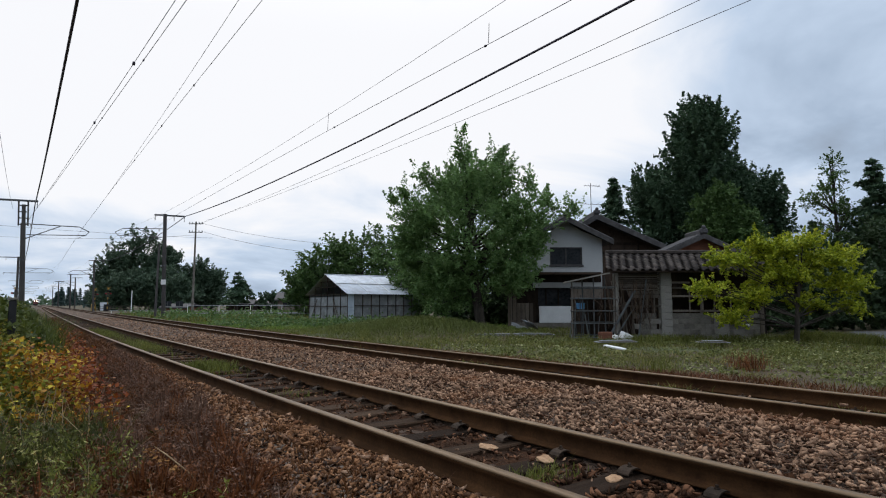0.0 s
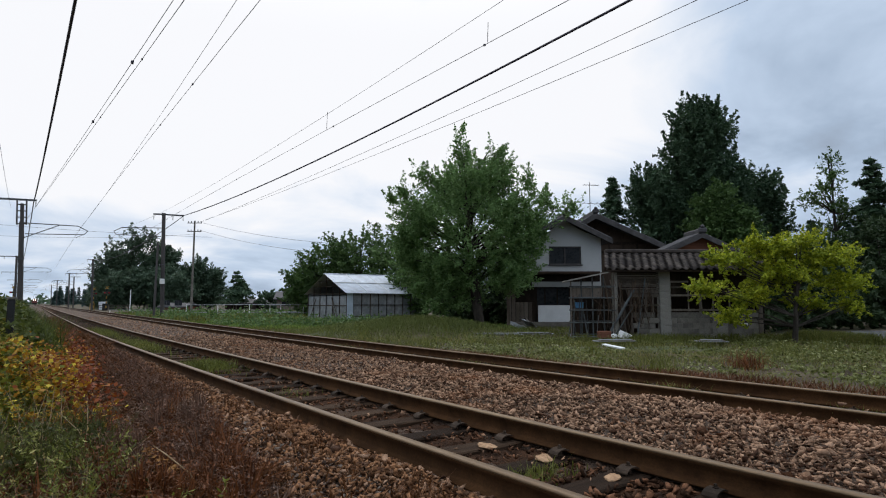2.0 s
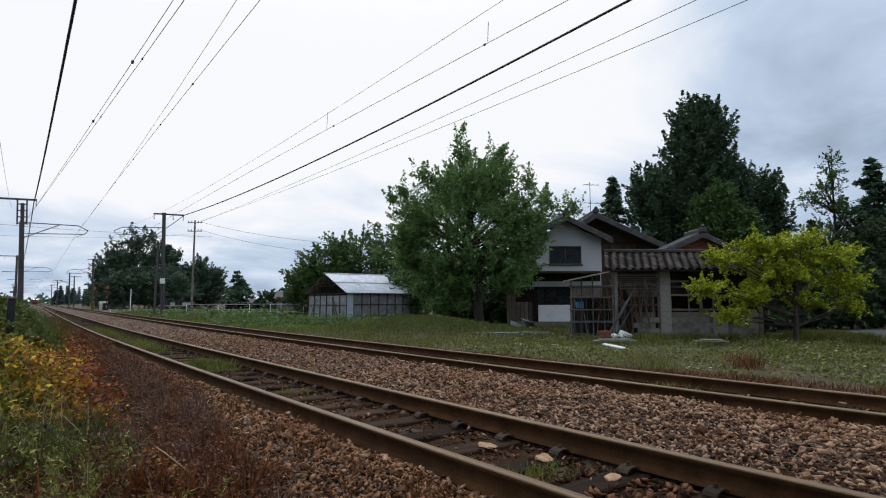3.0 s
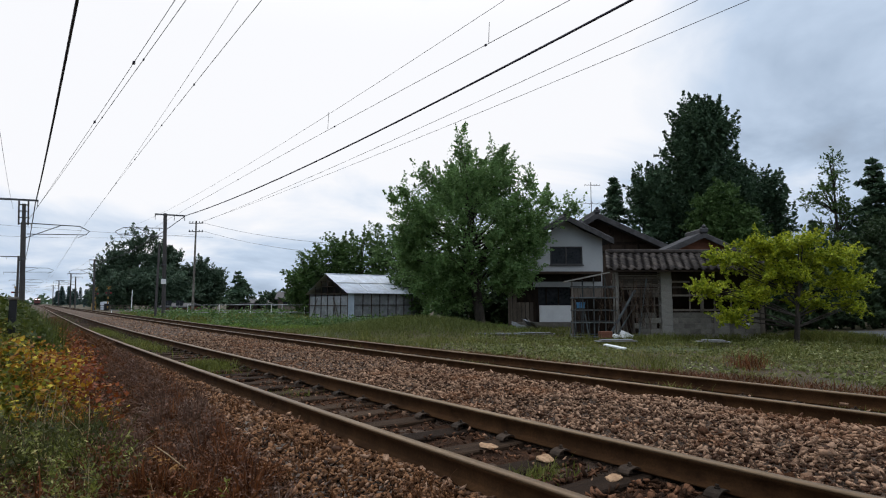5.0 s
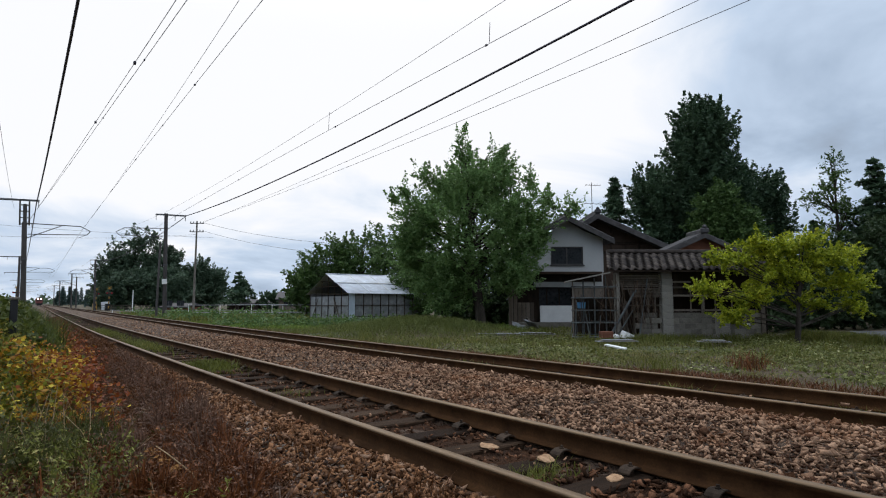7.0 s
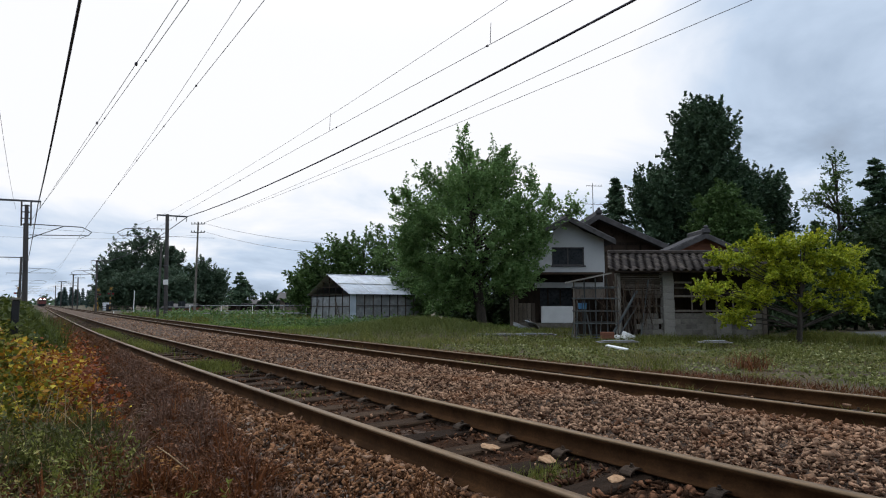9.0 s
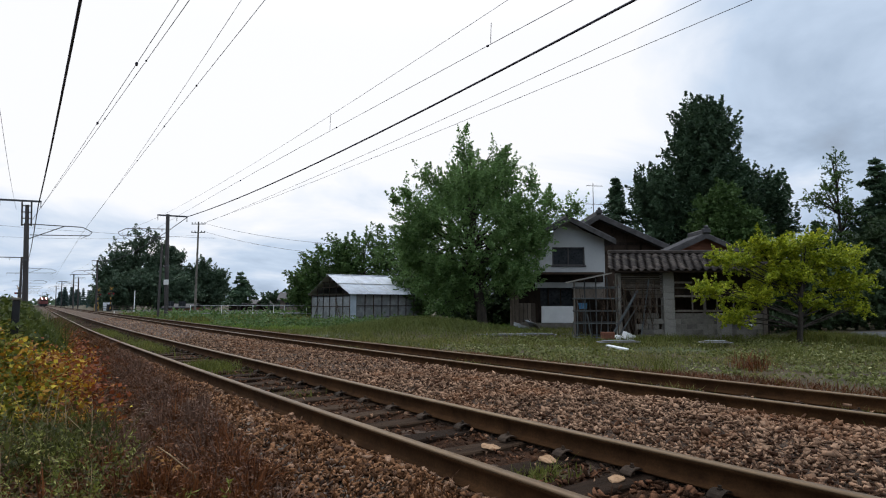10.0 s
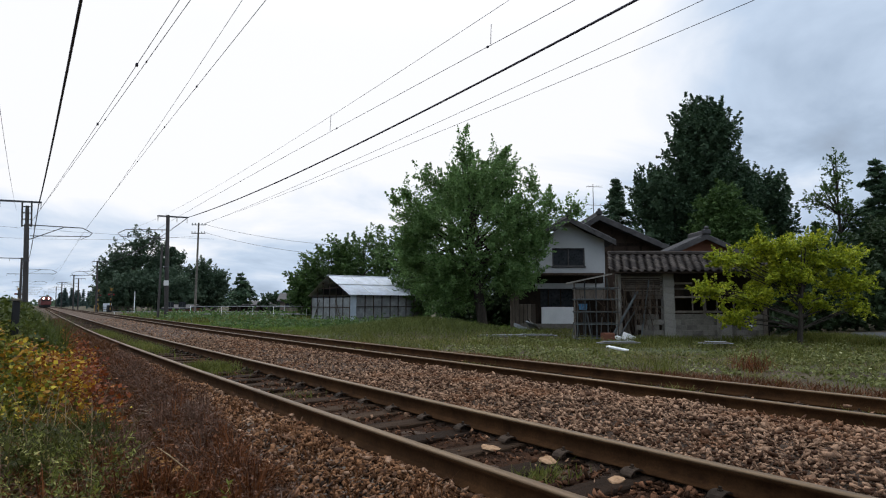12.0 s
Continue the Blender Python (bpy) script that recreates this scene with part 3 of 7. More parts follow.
def pile(points, sizes):
    kind = rng.integers(0, len(SHAPES), len(points))
    chunks = []
    for i, (sv, sf) in enumerate(SHAPES):
        p, z = points[kind == i], sizes[kind == i]
        v = np.einsum("nij,kj->nki", turns(len(p)), sv) * z[:, None, None] + p[:, None]
        chunks.append((v.reshape(-1, 3), (sf[None] + (np.arange(len(p)) * len(sv))[:, None, None]).reshape(-1, 3)))
    return merge(chunks)


def stone_spots(n, y0, y1, power):
    """Random places on the bed, denser near y0, clear of rails and sleepers' middles."""
    y = y0 + (y1 - y0) * rng.random(n) ** power
    off = rng.uniform(-1.8, 6.3, n)
    d2 = far_line(y) - near_line(y)
    ok = np.ones(n, bool)
    for c in (0.0, 1.0):
        o = off - d2 * c
        ok &= np.abs(np.abs(o) - GAUGE / 2) > 0.085
        # few stones between the rails, where dirt has packed the sleepers in
        ok &= ~((np.abs(o) < 0.56) & (rng.random(n) < 0.985))
    ok &= ~((off < -1.35) & (rng.random(n) < 0.5))
    off, y = off[ok], y[ok]
    z = bed_height(off, y)
    z = np.where((np.abs(off) < 0.53) | (np.abs(off - far_line(y) + near_line(y)) < 0.53), z + 0.04, z)
    return np.stack([near_line(y) + off, y, z], -1)


def scatter_stones():
    p = np.concatenate([stone_spots(78000, -1.0, 19.0, 1.25), stone_spots(48000, 0.0, 8.0, 1.0), stone_spots(12000, -7.0, -1.0, 1.0)])
    s = rng.uniform(0.012, 0.030, len(p)) * (1 + 0.5 * (rng.random(len(p)) < 0.1))
    p[:, 2] += s * rng.uniform(-0.1, 1.1, len(p))
    near = (np.abs(p[:, 0] - 2.0) < 1.5) & (p[:, 1] > 0.9) & (p[:, 1] < 3.6) & (s > 0.022)
    pick = np.nonzero(near)[0][:300]
    rest = np.ones(len(p), bool)
    rest[pick] = False
    v, f = pile(p[rest], s[rest])
    q = stone_spots(9000, 19.0, 50.0, 1.4)
    t = rng.uniform(0.025, 0.05, len(q))
    v2, f2 = pile(q, t)
    v, f = merge([(v, f), (v2, f2)])
    tagged(put("loose_stones", v, f, "stone", ballast), kind="stuff")
    meshes = [put("stone", v, f, "stone", ballast) for v, f in SHAPES]
    for k, i in enumerate(pick):
        src = meshes[k % len(meshes)]
        m = Matrix.LocRotScale(Vector(p[i]), Euler((rng.normal() * 0.5, rng.normal() * 0.5, rng.uniform(0, 6.28))), Vector((s[i],) * 3))
        if k < len(meshes):
            src.matrix_local = m
        else:
            again(src, m)


def middle_stones():
    """Larger rusty stones lying between the rails of the near track."""
    n = 5200
    y = 0.4 + 13 * rng.random(n) ** 1.7
    off = rng.uniform(-0.47, 0.47, n)
    gap = np.abs((y - 0.08 + 0.2885) % 0.577 - 0.2885)
    k = ((gap > 0.12) | (rng.random(n) < 0.05)) & (rng.random(n) < np.where(y < 2.6, 1.0, 0.5))
    y, off = y[k], off[k]
    v, f = pile(np.stack([near_line(y) + off, y, RT - 0.176 + 0.02 * rng.random(len(y))], -1), rng.uniform(0.014, 0.036, len(y)) * np.where(y < 2.6, 1.15, 0.75))
    tagged(put("rusty_stones", v, f, "redstone", ballast), kind="stuff")


def brush_edge(y):
    """Where the dead brush gives way to the stones of the bank."""
    return near_line(y) - 0.95 - 0.75 * np.exp(-(np.maximum(y, 0) - 3.0) / 4.0)


def bank_stones():
    """Dark loose stones that slid down into the brush."""
    n = 1500
    y = 2.3 + 3.4 * rng.random(n) ** 1.2
    x = near_line(y) - 1.0 - rng.random(n) * (0.25 + 0.7 * np.exp(-np.maximum(y - 3, 0) / 4.0))
    off = x - near_line(y)
    z = np.maximum(ground_height(x, y), np.where(off > -1.84, bed_height(off, y), 0))
    v, f = pile(np.stack([x, y, z + 0.015], -1), rng.uniform(0.015, 0.04, n))
    tagged(put("bank_stones", v, f, "darkstone"), "dark grey loose stones on the bank", "stones", kind="stuff")
    n = 12000
    y = 1.6 + 16 * rng.random(n) ** 1.5
    x = near_line(y) - 0.70 - rng.random(n) ** 1.3 * 0.75
    off = x - near_line(y)
    v, f = pile(np.stack([x, y, bed_height(off, y) + 0.02 + 0.012 * rng.random(n)], -1), rng.uniform(0.012, 0.032, n))
    tagged(put("brown_stones", v, f, "ruststone"), "rust-stained stones along the outer rail", "stones", kind="stuff")


RAIL_PROFILE = np.array([(-0.064, 0), (0.064, 0), (0.064, 0.011), (0.018, 0.026), (0.009, 0.04), (0.009, 0.105), (0.0325, 0.122),
                         (0.0325, 0.143), (0.026, 0.152), (-0.026, 0.152), (-0.0325, 0.143), (-0.0325, 0.122), (-0.009, 0.105),
                         (-0.009, 0.04), (-0.018, 0.026), (-0.064, 0.011)])


def sweep(profile, line, off, z, ys):
    k = len(profile)
    slope = np.gradient(line(ys), ys)
    x = line(ys)[:, None] + (off + profile[None, :, 0])
    yy = ys[:, None] - slope[:, None] * profile[None, :, 0]
    zz = np.broadcast_to(z + profile[None, :, 1], x.shape)
    v = np.stack([x, yy, zz], -1).reshape(-1, 3)
    i = np.arange(len(ys) - 1)[:, None] * k
    j = np.arange(k)[None]
    return v, np.stack([i + j, i + (j + 1) % k, i + k + (j + 1) % k, i + k + j], -1).reshape(-1, 4)


def build_track(name, line, top, label):
    t = thing(name, Matrix(), label, "railway track", "railway tracks", "structure")
    ys = np.concatenate([np.arange(-40, -4, 1.0), np.arange(-4, 20, 0.25), np.arange(20, 80, 1.0), np.arange(80, 640, 8.0)])
    for side in (-1, 1):
        r = put("rail", *sweep(RAIL_PROFILE, line, side * GAUGE / 2, top - 0.1525, ys), "rail", t, "rust-brown steel rail")
        head = np.array([(-0.0335, 0.136), (-0.0335, 0.1455), (-0.026, 0.1535), (0.026, 0.1535), (0.0335, 0.1455), (0.0335, 0.136)])
        put("rail_head", *sweep(head, line, side * GAUGE / 2, top - 0.1525, ys), "railhead", r, "worn running surface of the rail")
    rr = random.Random(len(name))
    bm = bmesh.new()
    box(bm, -1.05, 1.05, -0.105, 0.105, -0.14, 0.0, 0.012)
    bmesh.ops.subdivide_edges(bm, edges=[e for e in bm.edges if abs(e.verts[0].co.x - e.verts[1].co.x) > 1], cuts=5)
    for v in bm.verts:
        v.co.z += noise.noise(v.co * 4) * 0.012
        v.co.y += noise.noise(v.co * 3 + Vector((5, 0, 0))) * 0.012
    s0 = part("sleeper", bm, "sleeper", t)
    # spring clip: an arched leaf with a bolt through it
    bm = bmesh.new()
    arch = [(-0.075, 0.004), (-0.06, 0.022), (-0.03, 0.034), (0.0, 0.037), (0.03, 0.034), (0.056, 0.022)]
    lo = [[bm.verts.new((x, y, z)) for y in (-0.045, 0.045)] for x, z in arch]
    hi = [[bm.verts.new((x, y, z + 0.009)) for y in (-0.045, 0.045)] for x, z in arch]
    for i in range(len(arch) - 1):
        for q in (lo, hi):
            bm.faces.new((q[i][0], q[i][1], q[i + 1][1], q[i + 1][0]))
        for k in (0, 1):
            bm.faces.new((lo[i][k], lo[i + 1][k], hi[i + 1][k], hi[i][k]))
    for i in (0, -1):
        bm.faces.new((lo[i][0], lo[i][1], hi[i][1], hi[i][0]))
    rod(bm, (0, 0, 0.0), (0, 0, 0.052), 0.019, 0.019, 6)
    rod(bm, (0, 0, 0.05), (0, 0, 0.068), 0.012, 0.011, 6)
    c0 = part("rail_clip", bm, "clip", t)
    first = clip_first = True
    sink = 0.006 if top == RT else 0.03
    for k in range(-64, 160):
        y = 0.08 + k * 0.577
        x = float(line(np.array(y)))
        z = top - 0.153
        m = pose(x + rr.uniform(-0.03, 0.03), y + rr.uniform(-0.02, 0.02), z - rr.uniform(0.004, 0.016), 0, 0, rr.uniform(-1.5, 1.5))
        if first:
            s0.matrix_local = m
        else:
            again(s0, m)
        if -3 < y < 45:
            for side in (-1, 1):
                for a in (-0.12, 0.12):
                    cm = pose(x + side * GAUGE / 2 + a, y, z - (sink if side * a < 0 else 0.036), 0, 0, 0 if a < 0 else 180)
                    if clip_first:
                        c0.matrix_local = cm
                    else:
                        again(c0, cm)
                    clip_first = False
        first = False
    return t


# ============ overhead line ============
def sagging(a, b, sag, n=28):
    a, b = np.array(a, float), np.array(b, float)
    t = np.linspace(0, 1, n)[:, None]
    p = a + (b - a) * t
    p[:, 2] -= 4 * sag * (t * (1 - t))[:, 0]
    return p


def cable(name, spans, r, label, category="cable", group="overhead wires", clamps=(), clamp=0.03):
    """One wire hung over several spans, with small clamps on it."""
    runs = [sagging(*s) for s in spans]
    if len(runs) > 1:
        runs[0] = runs[0][::-1]
    pts = np.concatenate([runs[0]] + [r[1:] for r in runs[1:]])
    v, f = tube(pts, r, 6)
    ob = tagged(put(name, v, f, "wire", None, "", True), label, category, group)
    for i, c in enumerate(clamps):
        s = spans[0]
        p = sagging(s[0], s[1], s[2], 200)[int(c * 199)]
        bm = bmesh.new()
        box(bm, -clamp, clamp, -clamp * 1.8, clamp * 1.8, -clamp * 1.3, clamp, clamp * 0.3, Matrix.Translation(Vector(p)))
        part("clamp", bm, "wire", ob)
    return ob


def insulator(parent, p, length, r=0.055):
    bm = bmesh.new()
    p = Vector(p)
    n = max(3, int(length / 0.1))
    for i in range(n):
        z = -length * (i + 0.5) / n
        rod(bm, p + Vector((0, 0, z - 0.02)), p + Vector((0, 0, z + 0.02)), r, r * 0.5, 8)
    rod(bm, p, p - Vector((0, 0, length)), 0.018, 0.018, 6)
    return part("insulator", bm, "porcelain", parent)


def mast(x, y, top, side, arm=(-2.0, 1.0), label="", lattice=False, bracket=True, reach=2.7, wire_z=5.75, base=0.0, lean=0.0):
    """A railway mast: pole, crossarm with hanging insulators, and a bracket over the track (side: -1 towards -x, 1 towards x)."""
    t = thing("catenary_mast", pose(x + top * math.tan(radians(lean)), y, base, 0, -lean, 0), label, "catenary mast", "railway masts")
    top -= base
    wire_z -= base
    part("pole", bar((0, 0, -0.4), (0, 0, top - (1.7 if lattice else 0)), 0.18, 0.15, 12), "pole", t)
    part("crossarm", block(arm[0], arm[1], -0.06, 0.06, top - 0.18, top - 0.05, 0.01), "steel", t)
    for a in (arm[0] + 0.05, (arm[0] + arm[1]) / 2 - side * 0.35, arm[1] - 0.05):
        insulator(t, (a, 0, top - 0.18), 0.42, 0.06)
    if lattice:
        bm = bmesh.new()
        for sx in (-0.27, 0.27):
            box(bm, sx - 0.05, sx + 0.05, -0.05, 0.05, top - 1.9, top - 0.18)
        for k in range(4):
            box(bm, -0.27, 0.27, -0.03, 0.03, top - 1.85 + k * 0.45, top - 1.78 + k * 0.45)
        part("lattice", bm, "pole", t)
        part("post_top", bar((0.02, 0, top - 1.7), (0.02, 0, top - 0.4), 0.12, 0.12, 10), "pole", t)
    if bracket:
        e = side * reach
        bm = bmesh.new()
        up = wire_z + 0.85
        rod(bm, (0, 0, up + 0.12), (e * 0.93, 0, up), 0.035, 0.035, 6)
        rod(bm, (e * 0.93, 0, up), (e * 1.1, 0, up - 0.35), 0.03, 0.03, 6)
        rod(bm, (e * 1.1, 0, up - 0.35), (e * 1.04, 0, up - 0.62), 0.025, 0.025, 6)
        rod(bm, (e * 1.04, 0, up - 0.62), (0.2 * side, 0, up - 0.66), 0.03, 0.03, 6)
        rod(bm, (0, 0, up - 1.0), (e * 0.62, 0, up + 0.03), 0.03, 0.03, 6)
        part("bracket", bm, "steel", t)
        insulator(t, (side * 0.45, 0, up + 0.1), 0.22, 0.07)
        rodm = bmesh.new()
        rod(rodm, (e * 1.04, 0, up - 0.6), (e * 0.9, 0, up - 0.84), 0.018, 0.018, 5)
        part("steady_arm", rodm, "steel", t)
    bm = bmesh.new()
    rod(bm, (0, 0, top * 0.5), (0, 0, top * 0.5 + 0.1), 0.2, 0.2, 12)
    part("band", bm, "steel", t)
    return t


def utility_pole(x, y, h, label, arms=(0.35, 1.15), turn=0.0):
    t = thing("utility_pole", pose(x, y, 0, 0, 0, turn), label, "utility pole", "utility poles")
    part("pole", bar((0, 0, -0.4), (0, 0, h), 0.17, 0.1, 12), "concrete", t)
    for a in arms:
        part("crossarm", block(-0.95, 0.95, -0.05, 0.05, h - a - 0.05, h - a + 0.05, 0.01), "steel", t)
        for k in (-0.85, -0.45, 0.45, 0.85):
            bm = bmesh.new()
            rod(bm, (k, 0, h - a + 0.05), (k, 0, h - a + 0.13), 0.05, 0.05, 8)
            rod(bm, (k, 0, h - a + 0.13), (k, 0, h - a + 0.26), 0.085, 0.05, 8)
            part("insulator", bm, "porcelain", t)
    return t


# ============ plants ============
def quads(centres, size, flat=0.0, length=1.6, up=0.0):
    """Leaves: folded blades of four corners with free directions."""
    n = len(centres)
    d = rng.normal(size=(n, 3))
    d[:, 2] = d[:, 2] * (1 - flat) + up
    d /= np.linalg.norm(d, axis=1)[:, None] + 1e-9
    e = np.cross(d, rng.normal(size=(n, 3)) * 0.8 + np.array([[0, 0, 1.0]]))
    e /= np.linalg.norm(e, axis=1)[:, None] + 1e-9
    s = (size * rng.uniform(0.6, 1.3, n))[:, None]
    nrm = np.cross(d, e) * s * 0.18
    a = centres - d * s * length * 0.5
    b = centres + e * s * 0.5 + nrm
    c = centres + d * s * length * 0.5
    g = centres - e * s * 0.5 + nrm
    v = np.stack([a, b, c, g], 1).reshape(-1, 3)
    return v, np.arange(n * 4).reshape(n, 4)


def blades(points, height, width, lean=0.35):
    """Grass: each blade a bent strip of three faces' worth, here two quads."""
    n = len(points)
    h = (height * rng.uniform(0.45, 1.25, n))[:, None]
    a = rng.uniform(0, 2 * np.pi, n)
    side = np.stack([np.cos(a), np.sin(a), 0 * a], -1) * (width * rng.uniform(0.6, 1.4, n))[:, None] / 2
    b = rng.uniform(0, 2 * np.pi, n)
    out = np.stack([np.cos(b), np.sin(b), 0 * b], -1) * rng.uniform(0.05, lean * 2, n)[:, None] * h
    upv = np.array([[0, 0, 1.0]])
    p1 = points + upv * h * 0.6 + out * 0.35
    p2 = points + upv * h * 0.95 + out
    v = np.stack([points - side, points + side, p1 + side * 0.8, p1 - side * 0.8, p2 + side * 0.15, p2 - side * 0.15], 1).reshape(-1, 3)
    k = np.arange(n)[:, None] * 6
    return v, np.concatenate([k + np.array([[0, 1, 2, 3]]), k + np.array([[3, 2, 4, 5]])])


def crown(lobes, clusters, per, twig, leaf_size, up=0.5, length=1.6, fill=0.45, thick=0.3):
    """Leaves along short twigs that point out of several lobes (centre, radii); also gives the twigs' middles."""
    vol = np.array([(l[1][0] * l[1][1] * l[1][2]) ** 0.67 for l in lobes])
    mids, outs = [], []
    for (c, r), share in zip(lobes, vol / vol.sum()):
        n = max(8, int(clusters * share))
        d = rng.normal(size=(n, 3))
        d /= np.linalg.norm(d, axis=1)[:, None]
        rad = rng.uniform(fill, 1.0, n) ** 0.7
        rad *= 1 + 0.2 * np.sin(d[:, 0] * 6 + c[0] * 3) * np.cos(d[:, 2] * 7 + c[2])
        mids.append(np.array(c) + d * rad[:, None] * np.array(r))
        outs.append(d)
    mids, outs = np.concatenate(mids), np.concatenate(outs)
    n = len(mids)
    o = outs + rng.normal(size=(n, 3)) * 0.5
    o[:, 2] += up
    o /= np.linalg.norm(o, axis=1)[:, None]
    ln = twig * rng.uniform(0.5, 1.4, n)
    k = rng.uniform(-0.7, 1.0, (n, per))
    wide = (thick * ln)[:, None] * (1.05 - np.maximum(k, 0)) * 0.75
    pts = mids[:, None] + o[:, None] * (k * ln[:, None])[..., None] + rng.normal(size=(n, per, 3)) * wide[..., None]
    return quads(pts.reshape(-1, 3), leaf_size, 0.25, length), mids


def tree(name, base, height, lobes, label, foliage, clusters=260, per=40, twig=0.6, leaf_size=0.12, trunk=0.2, limbs=26,
         stems=1, up=0.5, length=1.6, fill=0.45, thick=0.3, group="", category="tree", fork=0.3, top=0.8):
    """A tapered trunk, limbs that reach the clumps, and a crown of separate leaves."""
    t = thing(name, Matrix.Translation(base) @ pose(0, 0, 0, 0, 0, -35.70), label, category, group)
    (v, f), mids = crown(lobes, clusters, per, twig, leaf_size, up, length, fill, thick)
    chunks = []
    for s in range(stems):
        a = rng.uniform(0, 6.28)
        lean = 0.0 if stems == 1 else 0.14
        k = np.linspace(0, 1, 9)[:, None]
        p = np.concatenate([np.cos(a) * lean * height * k + 0.05 * np.sin(k * 7 + s) * height * 0.12, np.sin(a) * lean * height * k + 0.04 * np.cos(k * 5 + s) * height * 0.12,
                            k * height * top - 0.15], 1)
        chunks.append(tube(p, np.linspace(trunk, trunk * 0.12, 9), 7))
        for m in mids[rng.permutation(len(mids))[:limbs // stems]]:
            q = p[min(8, max(2, int(9 * (fork + (1 - fork) * 0.75 * max(0.0, (m[2] / height - fork)) / (1.01 - fork)))))]
            w = np.linspace(0, 1, 6)[:, None]
            c = q + (m - q) * w
            c[:, 2] += np.sin(w[:, 0] * 3.14) * 0.06 * height * rng.uniform(-0.4, 0.8)
            chunks.append(tube(c, np.linspace(trunk * 0.33, trunk * 0.05, 6), 5))
    vt, ft = merge(chunks)
    put("trunk", vt, ft, "bark", t, "", True)
    put("crown", v, f, foliage, t)
    return t


def conifer(name, base, height, width, label, foliage, tiers=16, trunk=0.2, leaf_size=0.2, lift=0.12, group="", ragged=0.3, per=16):
    t = thing(name, Matrix.Translation(base), label, "conifer", group)
    pts, chunks = [], []
    chunks.append(tube(np.stack([np.zeros(8), np.zeros(8), np.linspace(-0.2, height, 8)], 1), np.linspace(trunk, 0.02, 8), 7))
    for k in range(tiers):
        z = height * (lift + (0.97 - lift) * k / (tiers - 1))
        reach = width / 2 * (1 - (k / (tiers - 0.5)) ** 1.3) + 0.15
        for b in range(rng.integers(5, 8)):
            a = rng.uniform(0, 6.28)
            r = reach * rng.uniform(1 - ragged, 1 + ragged * 0.6)
            s = np.linspace(0, 1, 5)[:, None]
            p = np.concatenate([np.cos(a) * r * s, np.sin(a) * r * s, z + r * (0.22 * s - 0.32 * s ** 2)], 1)
            chunks.append(tube(p, np.linspace(0.04, 0.012, 5), 4))
            m = int(per * (0.6 + r))
            w = rng.uniform(0.15, 1.0, (m, 1))
            c = np.concatenate([np.cos(a) * r * w, np.sin(a) * r * w, z + r * (0.22 * w - 0.32 * w ** 2)], 1)
            pts.append(c + rng.normal(size=(m, 3)) * np.array([0.13, 0.13, 0.09]) * (0.5 + r * 0.5))
    v, f = merge(chunks)
    put("trunk", v, f, "bark", t, "", True)
    v, f = quads(np.concatenate(pts), leaf_size, 0.5, 2.4)
    put("crown", v, f, foliage, t)
    return t


